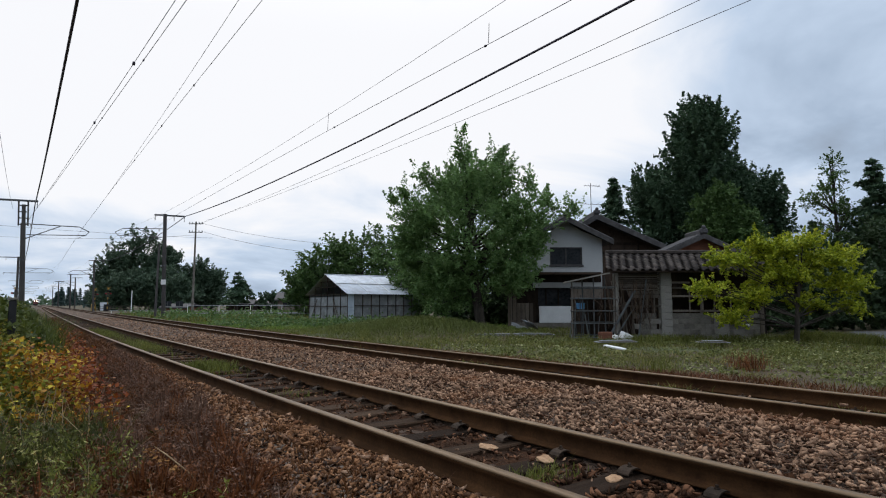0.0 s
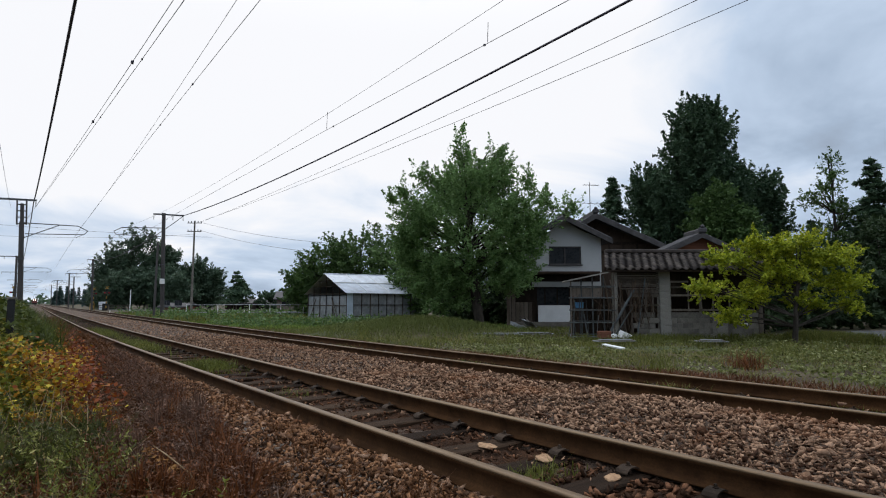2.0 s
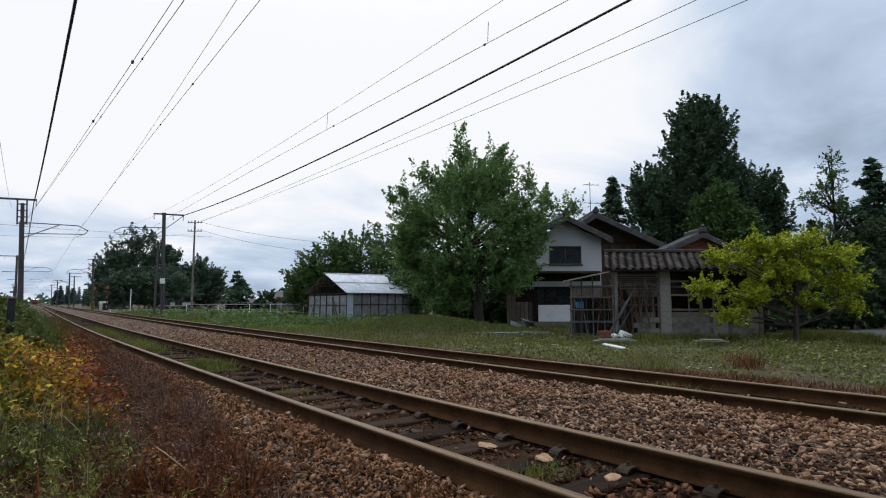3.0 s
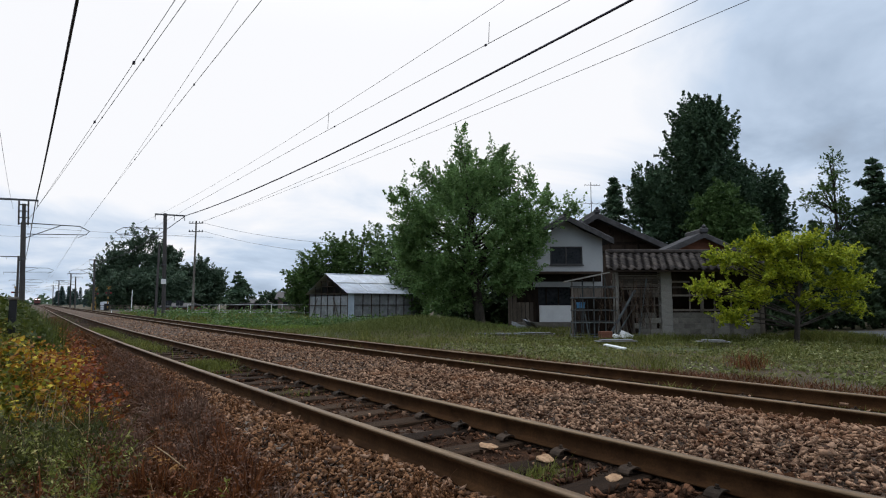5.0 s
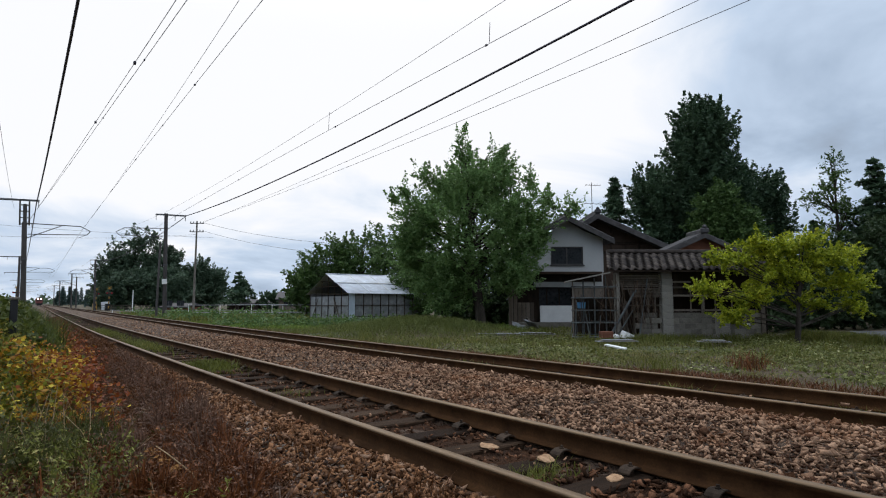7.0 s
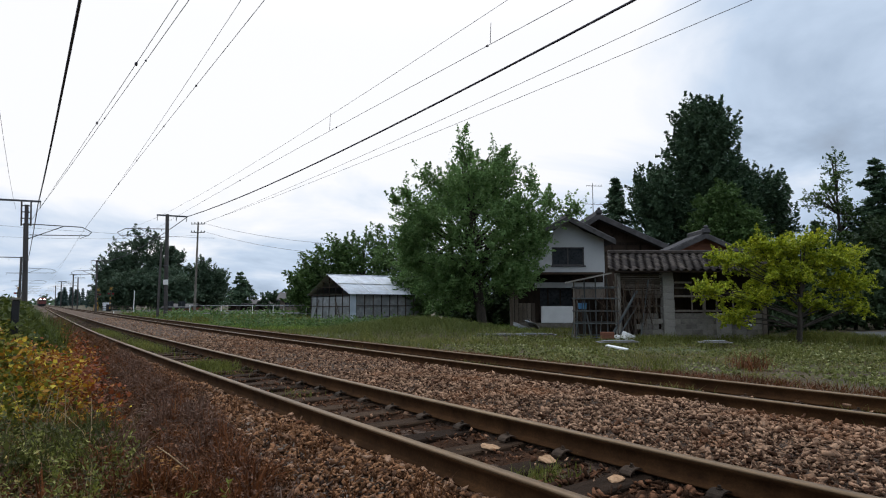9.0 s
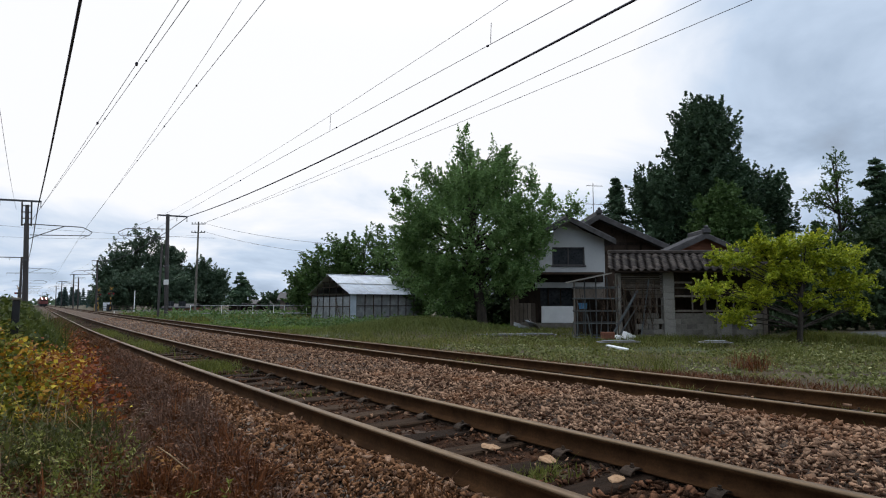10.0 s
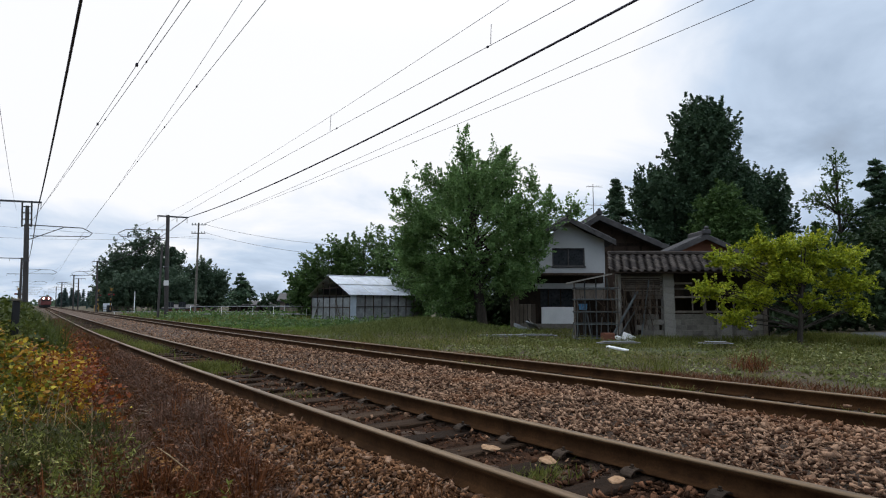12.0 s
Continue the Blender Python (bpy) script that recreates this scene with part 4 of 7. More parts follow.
# ============ the yard ============
def greenhouse():
    """Small gabled greenhouse: clad frame, sheet roof, open gable."""
    o = yard(-6.5, 40.0)
    t = thing("greenhouse", pose(o.x, o.y, 0), "weathered small greenhouse with white sheet roof and grey vinyl walls", "greenhouse")
    L, G, EV, RG = 5.97, 6.9, 2.08, 3.50
    part("wall", block(0.35, L, -0.02, 0.02, 0.0, EV), "vinyl", t, "grey vinyl side wall")
    part("wall", block(0.0, L, G - 0.02, G + 0.02, 0.0, EV), "vinyl", t)
    part("wall", block(L - 0.02, L + 0.02, 0.02, G - 0.02, 0.0, EV), "vinyl", t)
    part("wall", block(-0.02, 0.02, 0.03, G - 0.03, 0.0, EV - 0.25), "vinyl", t, "grey vinyl gable wall")
    part("corner_sheet", block(-0.05, 0.42, -0.06, -0.025, 0.0, EV, 0.004), "bluesheet", t, "pale blue corner sheet")
    for k in range(9):
        x = 0.42 + (L - 0.45) * k / 8
        part("post", block(x - 0.03, x + 0.03, -0.055, -0.022, 0.0, EV), "darkwood", t)
    for z in (0.35, 1.15, EV - 0.1):
        part("rail_bar", block(0.42, L, -0.075, -0.058, z, z + 0.05), "darkwood", t)
    for k in range(7):
        y = 0.03 + (G - 0.06) * k / 6
        top = EV + (RG - EV) * (1 - abs(2 * y / G - 1))
        part("gable_post", block(-0.07, -0.025, y - 0.03, y + 0.03, 0.0, top - 0.05), "darkwood", t)
    for z in (1.1, EV - 0.15, EV + 0.45, EV + 0.85):
        half = G / 2 * (1 if z < EV else 1 - (z - EV) / (RG - EV))
        part("gable_bar", block(-0.095, -0.072, G / 2 - half + 0.03, G / 2 + half - 0.03, z, z + 0.06), "darkwood", t)
    for a, b in (((-0.11, 1.2, 0.02), (-0.13, 2.1, 1.5)), ((-0.11, 1.7, 0.02), (-0.13, 2.3, 1.7)), ((-0.11, 6.3, 0.02), (-0.13, 5.1, 1.7))):
        part("leaning_pole", bar(a, b, 0.035, 0.03, 6), "greywood", t)
    n = 60
    xs = np.linspace(-0.25, L + 0.25, n + 1)
    for y0 in (-0.3, G + 0.3):
        v, f = [], []
        for lift in (0.0, 0.015):
            for i, x in enumerate(xs):
                h = 0.018 * (i % 2) + lift
                v += [(x, y0, EV - 0.09 + h), (x, G / 2, RG + h)]
        q = 2 * (n + 1)
        for i in range(n):
            f += [(2 * i, 2 * i + 2, 2 * i + 3, 2 * i + 1), (q + 2 * i, q + 2 * i + 1, q + 2 * i + 3, q + 2 * i + 2), (2 * i, q + 2 * i, q + 2 * i + 2, 2 * i + 2)]
        put("roof", v, f, "metalsheet", t, "white corrugated sheet roof")
    part("ridge_cap", block(-0.3, L + 0.3, G / 2 - 0.12, G / 2 + 0.12, RG + 0.01, RG + 0.06, 0.02), "metalsheet", t)
    mid = Vector((0, (G / 2 - 0.3) / 2, (EV - 0.09 + RG) / 2 + 0.06))
    part("roof_strip", block(-0.25, L + 0.25, mid.y - 0.06, mid.y + 0.06, mid.z - 0.01, mid.z + 0.03), "white", t)
    for x in (1.5, 3.3, 5.0):
        a = Vector((x, -0.32, EV - 0.04))
        part("roof_strip", bar(a, (x, G / 2 - 0.1, RG + 0.05), 0.022, 0.022, 5), "white", t)
    return t


def gable_roof(t, x0, x1, xm, y0, y1, eave, ridge, over=0.5, thick=0.16, tile="rooftile", rows=True):
    """Tiled gable roof whose ridge runs away from the front; the slopes fall to x0 and x1."""
    for a, label in ((x0, ""), (x1, "")):
        sgn = -1 if a < xm else 1
        run, rise = abs(a - xm), ridge - eave
        ex = a + sgn * over
        ez = eave - rise / run * over
        bm = bmesh.new()
        c = [(xm, y0, ridge), (ex, y0, ez), (ex, y1, ez), (xm, y1, ridge)]
        lo = [bm.verts.new(p) for p in c]
        hi = [bm.verts.new((p[0], p[1], p[2] + thick)) for p in c]
        bm.faces.new(lo)
        bm.faces.new(hi)
        for i in range(4):
            bm.faces.new((lo[i], lo[(i + 1) % 4], hi[(i + 1) % 4], hi[i]))
        slope = part("roof_slope", bm, tile, t, "dark glazed tile roof slope")
        # rolls of tiles running down the slope
        if rows:
            n = int((y1 - y0) / 0.32)
            r0 = part("tile_roll", bar((xm, 0, ridge + thick), (ex, 0, ez + thick), 0.055, 0.055, 6), tile, slope)
            for k in range(n + 1):
                m = Matrix.Translation((0, y0 + 0.1 + (y1 - y0 - 0.2) * k / n, 0))
                if k:
                    again(r0, m)
                else:
                    r0.matrix_local = m
        # barge board along the front edge
        bm = bmesh.new()
        q = [(xm, y0 - 0.05, ridge - 0.12), (ex, y0 - 0.05, ez - 0.12), (ex, y0 - 0.05, ez + thick * 0.8), (xm, y0 - 0.05, ridge + thick * 0.8)]
        f = bm.faces.new([bm.verts.new(p) for p in q])
        r = bmesh.ops.extrude_face_region(bm, geom=[f])
        bmesh.ops.translate(bm, verts=[v for v in r["geom"] if isinstance(v, bmesh.types.BMVert)], vec=(0, 0.045, 0))
        part("barge_board", bm, "barge", t, "weathered dark grey barge board")
    bm = bmesh.new()
    box(bm, xm - 0.14, xm + 0.14, y0 - 0.05, y1, ridge + thick - 0.05, ridge + thick + 0.2, 0.04)
    ridge_part = part("ridge", bm, tile, t)
    bm = bmesh.new()
    box(bm, xm - 0.2, xm + 0.2, y0 - 0.1, y0 + 0.05, ridge + thick - 0.02, ridge + thick + 0.24, 0.06)
    box(bm, xm - 0.1, xm + 0.1, y0 - 0.11, y0 + 0.04, ridge + thick + 0.2, ridge + thick + 0.38, 0.06)
    part("ridge_end_tile", bm, tile, ridge_part)


def wall_poly(t, pts, y, thick, material, label="", name="wall"):
    bm = bmesh.new()
    f = bm.faces.new([bm.verts.new((x, y, z)) for x, z in pts])
    r = bmesh.ops.extrude_face_region(bm, geom=[f])
    bmesh.ops.translate(bm, verts=[v for v in r["geom"] if isinstance(v, bmesh.types.BMVert)], vec=(0, thick, 0))
    return part(name, bm, material, t, label)


def house():
    """The main house: white gabled wing in front, tall dark gabled wing behind."""
    t = thing("house", yard_pose(0, 0), "old two-storey house with white plaster gable and dark tile roofs", "house")
    W = 30.0
    # front wing; window opening left free: built from four pieces round it
    xl, xr, xm = 4.6, 8.62, 6.65
    ev, rg = 4.75, 5.75
    wx0, wx1, wz0, wz1 = 5.82, 7.55, 3.35, 4.32
    low = 2.95
    wall_poly(t, [(xl, low), (wx0, low), (wx0, ev + 0.35), (xl, ev)], W, 0.15, "plaster", "white plaster gable wall")
    wall_poly(t, [(wx1, low), (xr, low), (xr, ev), (wx1, ev + 0.45)], W, 0.15, "plaster")
    wall_poly(t, [(wx0, low), (wx1, low), (wx1, wz0), (wx0, wz0)], W, 0.15, "plaster")
    wall_poly(t, [(wx0, wz1), (wx1, wz1), (wx1, ev + 0.45), (xm, rg), (wx0, ev + 0.35)], W, 0.15, "plaster")
    part("side_wall", block(xr - 0.15, xr, W + 0.152, W + 4, 0, ev), "plaster", t)
    part("side_wall", block(xl, xl + 0.15, W + 0.152, W + 4, 0, ev), "plaster", t)
    win = part("window", block(wx0, wx1, W + 0.10, W + 0.12, wz0, wz1), "darkglass", t, "dark upper window")
    for a in (wx0 + 0.04, (wx0 + wx1) / 2, wx1 - 0.04):
        part("window_frame", block(a - 0.035, a + 0.035, W + 0.05, W + 0.098, wz0, wz1), "barge", win)
    for z in (wz0 + 0.03, wz1 - 0.03):
        part("window_frame", block(wx0, wx1, W + 0.03, W + 0.048, z - 0.03, z + 0.03), "barge", win)
    part("window_sill", block(wx0 - 0.06, wx1 + 0.06, W - 0.07, W - 0.003, wz0 - 0.07, wz0, 0.01), "barge", win)
    gable_roof(t, xl, xr, xm, W - 0.55, W + 4, ev, rg, 0.45)
    # pent roof over the ground floor, then band, dark opening, white panel
    bm = bmesh.new()
    box(bm, 3.6, 8.3, W - 0.9, W - 0.002, 2.82, 2.94, 0.01)
    part("pent_roof", bm, "darkwood", t, "narrow dark canopy over the ground floor")
    part("beam", block(3.6, 8.5, W - 0.05, W + 0.1, 2.45, 2.80), "darkwood", t)
    part("lintel", block(4.9, 8.5, W - 0.02, W + 0.1, 2.16, 2.44), "plaster", t)
    part("opening", block(4.95, 6.95, W + 0.3, W + 0.32, 1.2, 2.15), "darkglass", t, "dark ground-floor window")
    for x in (4.95, 5.62, 6.28, 6.95):
        part("mullion", block(x - 0.03, x + 0.03, W + 0.24, W + 0.298, 1.2, 2.15), "darkwood", t)
    part("panel", block(5.2, 6.95, W - 0.03, W + 0.05, 0.32, 1.19, 0.005), "whiteboard", t, "white panel below the window")
    part("footing", block(3.6, 8.6, W - 0.02, W + 0.2, 0.0, 0.31), "concrete", t)
    part("wall", block(6.96, 8.6, W + 0.02, W + 0.15, 0.32, 2.15), "greywood", t)
    for k in range(6):
        part("board", block(3.6 + k * 0.22, 3.79 + k * 0.22, W + 0.04, W + 0.08, 0.32, 1.35 if k > 1 else 2.4), "greywood", t)
    part("post", block(3.55, 3.7, W - 0.1, W + 0.03, 0.0, 2.45), "greywood", t)
    part("wall", block(3.6, 5.18, W + 0.12, W + 0.2, 0.32, 2.44), "darkwood", t)
    # tall dark wing behind
    B = 34.0
    bx0, bx1, bm_, bev, brg = 5.6, 14.2, 9.25, 4.15, 6.42
    wall_poly(t, [(bx0, 0), (bx1, 0), (bx1, bev), (bm_, brg), (bx0, bev + 0.3)], B, 0.15, "darkwood", "dark timber gable wall")
    for k in range(3):
        z = bev + 0.15 + k * 0.55
        half = (brg - z) / (brg - bev)
        part("gable_beam", block(bm_ - 3.6 * half, bm_ + 4.6 * half, B - 0.07, B - 0.003, z, z + 0.16), "darkwood", t)
    for k in range(7):
        x = bm_ - 2.4 + k * 0.85
        ztop = brg - abs(x - bm_) * (brg - bev) / 4.9 - 0.1
        part("gable_strut", block(x - 0.06, x + 0.06, B - 0.05, B - 0.003, bev - 0.6, ztop), "darkwood", t)
    gable_roof(t, bx0, bx1, bm_, B - 0.9, B + 7, bev + 0.0, brg, 0.3, 0.2)
    # small gable to the side, rusty red
    S = 26.5
    sx0, sx1, sm, sev, srg = 10.55, 13.9, 12.25, 3.70, 4.46
    wall_poly(t, [(sx0, 0), (sx1, 0), (sx1, sev), (sm, srg), (sx0, sev)], S, 0.15, "redwall", "rusty red gable wall")
    gable_roof(t, sx0, sx1, sm, S - 0.4, S + 1.3, sev, srg, 0.3, 0.12)
    # aerial on the ridge
    bm = bmesh.new()
    rod(bm, (9.3, B + 0.5, brg + 0.3), (9.3, B + 0.5, brg + 2.35), 0.025, 0.02, 6)
    rod(bm, (8.9, B + 0.5, brg + 2.2), (9.9, B + 0.5, brg + 2.15), 0.014, 0.014, 5)
    for k in range(6):
        rod(bm, (8.95 + k * 0.17, B + 0.25, brg + 2.19), (8.95 + k * 0.17, B + 0.75, brg + 2.19), 0.009, 0.009, 5)
    rod(bm, (8.8, B + 0.5, brg + 1.05), (9.9, B + 0.5, brg + 1.0), 0.014, 0.014, 5)
    for k in range(3):
        rod(bm, (8.9 + k * 0.4, B + 0.1, brg + 1.04), (8.9 + k * 0.4, B + 0.9, brg + 1.04), 0.009, 0.009, 5)
    part("aerial", bm, "steel", t, "thin television aerial on the ridge")
    return t


def shed():
    """Open-fronted outbuilding with a pantile roof and concrete block walls."""
    W = 20.6
    t = thing("shed", yard_pose(0, 0), "dilapidated open shed with brown pantile roof and concrete block base", "shed")
    x0, x1 = 6.12, 11.9
    # roof slope: eave in front
    e, rz, dep = 2.43, 3.13, 0.95
    bm = bmesh.new()
    c = [(x0 - 0.15, W - 0.45, e), (x1 + 0.3, W - 0.45, e), (x1 + 0.3, W + dep, rz), (x0 + 0.2, W + dep, rz)]
    lo = [bm.verts.new(p) for p in c]
    hi = [bm.verts.new((p[0], p[1], p[2] + 0.05)) for p in c]
    bm.faces.new(lo)
    bm.faces.new(hi)
    for i in range(4):
        bm.faces.new((lo[i], lo[(i + 1) % 4], hi[(i + 1) % 4], hi[i]))
    roof = part("roof", bm, "darkwood", t)
    # pantiles: an s-curved piece each
    ct = 0.29
    cr = 0.285
    nx = int((x1 - x0 + 0.45) / ct)
    nr = 6
    prof = [(u, 0.045 * math.sin(u * math.pi * 2) + 0.02) for u in np.linspace(0, 1, 9)]
    v = []
    for yy, zz in ((0.0, 0.0), (cr + 0.05, 0.0)):
        for u, h in prof:
            v.append((u * ct * 1.05, yy, h + zz))
    n = len(prof)
    v += [(p[0], p[1], p[2] - 0.035) for p in v[:n]]
    f = [(i, i + 1, n + i + 1, n + i) for i in range(n - 1)] + [(2 * n + i, 2 * n + i + 1, i + 1, i) for i in range(n - 1)]
    t0 = put("roof_tile", v, f, "tile", roof, "", True)
    slope = math.degrees(math.atan2(rz - e, dep + 0.45))
    sl = math.hypot(rz - e, dep + 0.45)
    first = True
    rr = random.Random(5)
    for r in range(nr):
        for k in range(nx):
            s = r * (sl - 0.1) / nr
            y = W - 0.5 + s * math.cos(radians(slope))
            z = e + 0.095 + s * math.sin(radians(slope)) + rr.uniform(-0.006, 0.006)
            m = pose(x0 - 0.15 + k * ct + 0.06 * r, y, z, slope - 8.0, rr.uniform(-1.2, 1.2), rr.uniform(-1, 1))
            if first:
                t0.matrix_local = m
                first = False
            else:
                again(t0, m)
    part("ridge", block(x0 + 0.2, x1 + 0.35, W + dep - 0.12, W + dep + 0.12, rz + 0.08, rz + 0.22, 0.03), "tile", t)
    bm = bmesh.new()
    c = [(x0 + 0.9, W + dep + 1.5, 2.45), (x1 + 0.3, W + dep + 1.5, 2.45), (x1 + 0.3, W + dep, rz), (x0 + 0.5, W + dep, rz)]
    lo = [bm.verts.new(p) for p in c]
    hi = [bm.verts.new((p[0], p[1], p[2] + 0.08)) for p in c]
    bm.faces.new(lo)
    bm.faces.new(hi)
    for i in range(4):
        bm.faces.new((lo[i], lo[(i + 1) % 4], hi[(i + 1) % 4], hi[i]))
    part("back_slope", bm, "tile", t)
    # front posts
    pier = part("pier", block(8.05, 8.39, W + 0.03, W + 0.27, 0, 2.45), "pier", t, "stained concrete block pier")
    p0 = part("block", block(-0.2, 0.2, 0, 0.3, 0.004, 0.24, 0.008), "pier", pier)
    for k in range(10):
        m = pose(8.22 + 0.006 * (k % 3 - 1), W + 0.004 * (k % 2), k * 0.245)
        if k:
            again(p0, m)
        else:
            p0.matrix_local = m
    for k in range(4):
        again(p0, pose(10.12, W - 0.27, k * 0.245))
    part("post", block(6.30, 6.47, W - 0.03, W + 0.12, 0, 2.42), "pier", t, "pale weathered corner post")
    part("post", block(11.6, 11.75, W, W + 0.15, 0, 2.45), "greywood", t)
    part("beam", block(6.0, 11.9, W - 0.02, W + 0.12, 2.455, 2.6), "darkwood", t)
    # block wall
    part("mortar", block(8.43, 11.6, W + 0.05, W + 0.155, 0, 0.965), "concrete", t)
    b0 = part("block", block(-0.195, 0.195, -0.06, 0.06, -0.092, 0.092, 0.006), "concrete", t)
    first = True
    for row in range(5):
        for k in range(9):
            x = 8.63 + k * 0.4 + (0.2 if row % 2 else 0)
            if x > 11.6:
                continue
            m = pose(x, W + 0.1, 0.095 + row * 0.194)
            if first:
                b0.matrix_local = m
                first = False
            else:
                again(b0, m)
    for row in range(5):
        for k in range(2):
            again(b0, pose(7.25 + k * 0.4 + (0.16 if row % 2 else 0), W + 0.12, 0.095 + row * 0.194))
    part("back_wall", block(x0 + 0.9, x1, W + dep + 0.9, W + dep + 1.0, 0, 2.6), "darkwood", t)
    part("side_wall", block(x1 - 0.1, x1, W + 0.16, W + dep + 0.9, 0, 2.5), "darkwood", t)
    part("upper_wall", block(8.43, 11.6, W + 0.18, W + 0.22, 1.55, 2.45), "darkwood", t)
    # slats and battens across the openings
    for k, (z, a, b) in enumerate(((2.28, 6.5, 8.0), (2.12, 6.5, 8.0), (1.98, 6.5, 7.7), (1.8, 6.6, 8.0), (1.62, 6.9, 8.0), (1.2, 6.5, 8.0))):
        part("slat", block(a, b, W + 0.03, W + 0.06, z, z + 0.055), "greywood", t)
    for k, (z, a, b) in enumerate(((2.05, 8.45, 9.1), (1.85, 8.45, 9.9), (1.55, 8.45, 10.2), (1.02, 8.45, 11.5))):
        part("slat", block(a, b, W + 0.05, W + 0.08, z, z + 0.07), "greywood", t)
    for x in (6.75, 7.0, 7.3, 7.55, 7.8, 9.1, 10.0, 10.6):
        part("batten", block(x - 0.022, x + 0.022, W + 0.09, W + 0.12, 0.0 if x < 8 else 1.0, rr.uniform(1.2, 2.4)), "greywood", t)
    part("leaning_pipe", bar((6.0, W - 0.28, 0.12), (7.05, W - 0.06, 1.78), 0.05, 0.045, 8), "bluepipe", t, "thick bluish pipe leaning on the front")
    for a, b in (((6.2, W - 0.2, 0.02), (7.1, W - 0.03, 1.3)), ((7.1, W - 0.1, 0.0), (7.5, W + 0.0, 2.2))):
        part("leaning_pole", bar(a, b, 0.03, 0.025, 6), "bluepipe", t)
    for z in (1.9, 1.96, 2.05, 2.2, 2.36):
        part("slat", block(6.48, 8.0, W + 0.065, W + 0.088, z, z + 0.05), "greywood", t)
    part("panel", block(6.9, 8.0, W + 0.125, W + 0.15, 1.52, 1.78), "greywood", t)
    part("frame", block(9.5, 9.6, W + 0.1, W + 0.17, 0.97, 1.55), "greywood", t)
    part("nameplate", block(10.95, 11.2, W + 0.02, W + 0.035, 0.5, 0.58, 0.004), "white", t, "small white plate on the wall")
    # stored timber and dark clutter
    for k in range(14):
        x = rr.uniform(6.6, 8.0)
        part("stored_pole", bar((x, W + 0.5 + rr.uniform(0, 0.6), 0), (x + rr.uniform(-0.4, 0.4), W + 0.9 + rr.uniform(0, 0.6), rr.uniform(1.2, 2.3)), 0.025, 0.02, 5), "greywood", t)
    return t


def lean_to():
    """Open pipe frame with a thin sheet roof against the shed."""
    W = 20.2
    t = thing("lean_to", yard_pose(0, 0), "rickety lean-to of bluish pipes with thin sheet roof", "lean-to")
    xa, xb = 4.62, 6.25
    for x in (4.68, 5.05, 5.45, 5.85, 6.22):
        top = 2.07 + (x - xa) / (xb - xa) * 0.3
        part("post", bar((x, W, 0), (x, W, top), 0.022, 0.022, 6), "greywood" if x in (4.68, 6.22) else "bluepipe", t)
        part("post", bar((x * 1.08, W + 1.6, 0), (x * 1.08, W + 1.6, top), 0.028, 0.028, 6), "bluepipe", t)
    for z in (0.12, 0.62, 1.05, 1.5, 1.9):
        part("crossbar", bar((xa, W - 0.03, z), (xb, W - 0.03, z), 0.022, 0.022, 6), "bluepipe", t)
        part("crossbar", bar((xa * 1.08, W + 1.63, z), (xb * 1.08, W + 1.63, z), 0.022, 0.022, 6), "bluepipe", t)
        part("crossbar", bar((xa + 0.02, W, z), (xa * 1.08, W + 1.6, z), 0.022, 0.022, 6), "bluepipe", t)
    bm = bmesh.new()
    c = [(xa - 0.25, W - 0.25, 2.04), (xb - 0.28, W - 0.25, 2.37), (xb - 0.1, W + 1.6, 2.39), (xa + 0.1, W + 1.6, 2.08)]
    lo = [bm.verts.new(p) for p in c]
    hi = [bm.verts.new((p[0], p[1], p[2] + 0.045)) for p in c]
    bm.faces.new(lo)
    bm.faces.new(hi)
    for i in range(4):
        bm.faces.new((lo[i], lo[(i + 1) % 4], hi[(i + 1) % 4], hi[i]))
    part("roof", bm, "pier", t, "weathered pale sheet roof")
    rr = random.Random(9)
    for k in range(9):
        x = rr.uniform(4.7, 6.2)
        y = W + rr.uniform(0.1, 1.4)
        part("stored_pole", bar((x, y, 0), (x + rr.uniform(-0.25, 0.25), y + 0.1, rr.uniform(0.7, 1.7)), 0.018, 0.015, 5), "bluepipe", t)
    vines = []
    for k in range(70):
        x = rr.uniform(4.7, 7.7) if k % 2 else rr.gauss(7.15, 0.22)
        top = min(2.3, 1.9 + (x - 4.62) * 0.18)
        y = W - 0.05 + (0.36 if x > 6.3 else 0.0) + rr.uniform(-0.05, 0.04)
        z0, z1 = rr.uniform(0.3, 1.2), rr.uniform(1.2, top)
        a, b = np.array((x, y, z1)), np.array((x + rr.gauss(0, 0.18), y, z0))
        m = (a + b) / 2 + np.array((rr.gauss(0, 0.12), rr.uniform(-0.08, 0.0), 0))
        vines.append(tube([a, m, b], [0.008, 0.007, 0.004], 4))
    put("dry_vines", *merge(vines), "vine", t, "dead brown vines hanging on the frame")
    # added dark sheet, stands for the shade seen through the open frame
    part("back_sheet", block(xa * 1.09, xb * 1.08, W + 1.7, W + 1.72, 0.0, 1.5), "darkwood", t)
    return t


build_track("near_track", near_line, RT, "rusty railway track on weathered wooden sleepers")
build_track("far_track", far_line, RT2, "rusty railway track beyond the middle ballast")


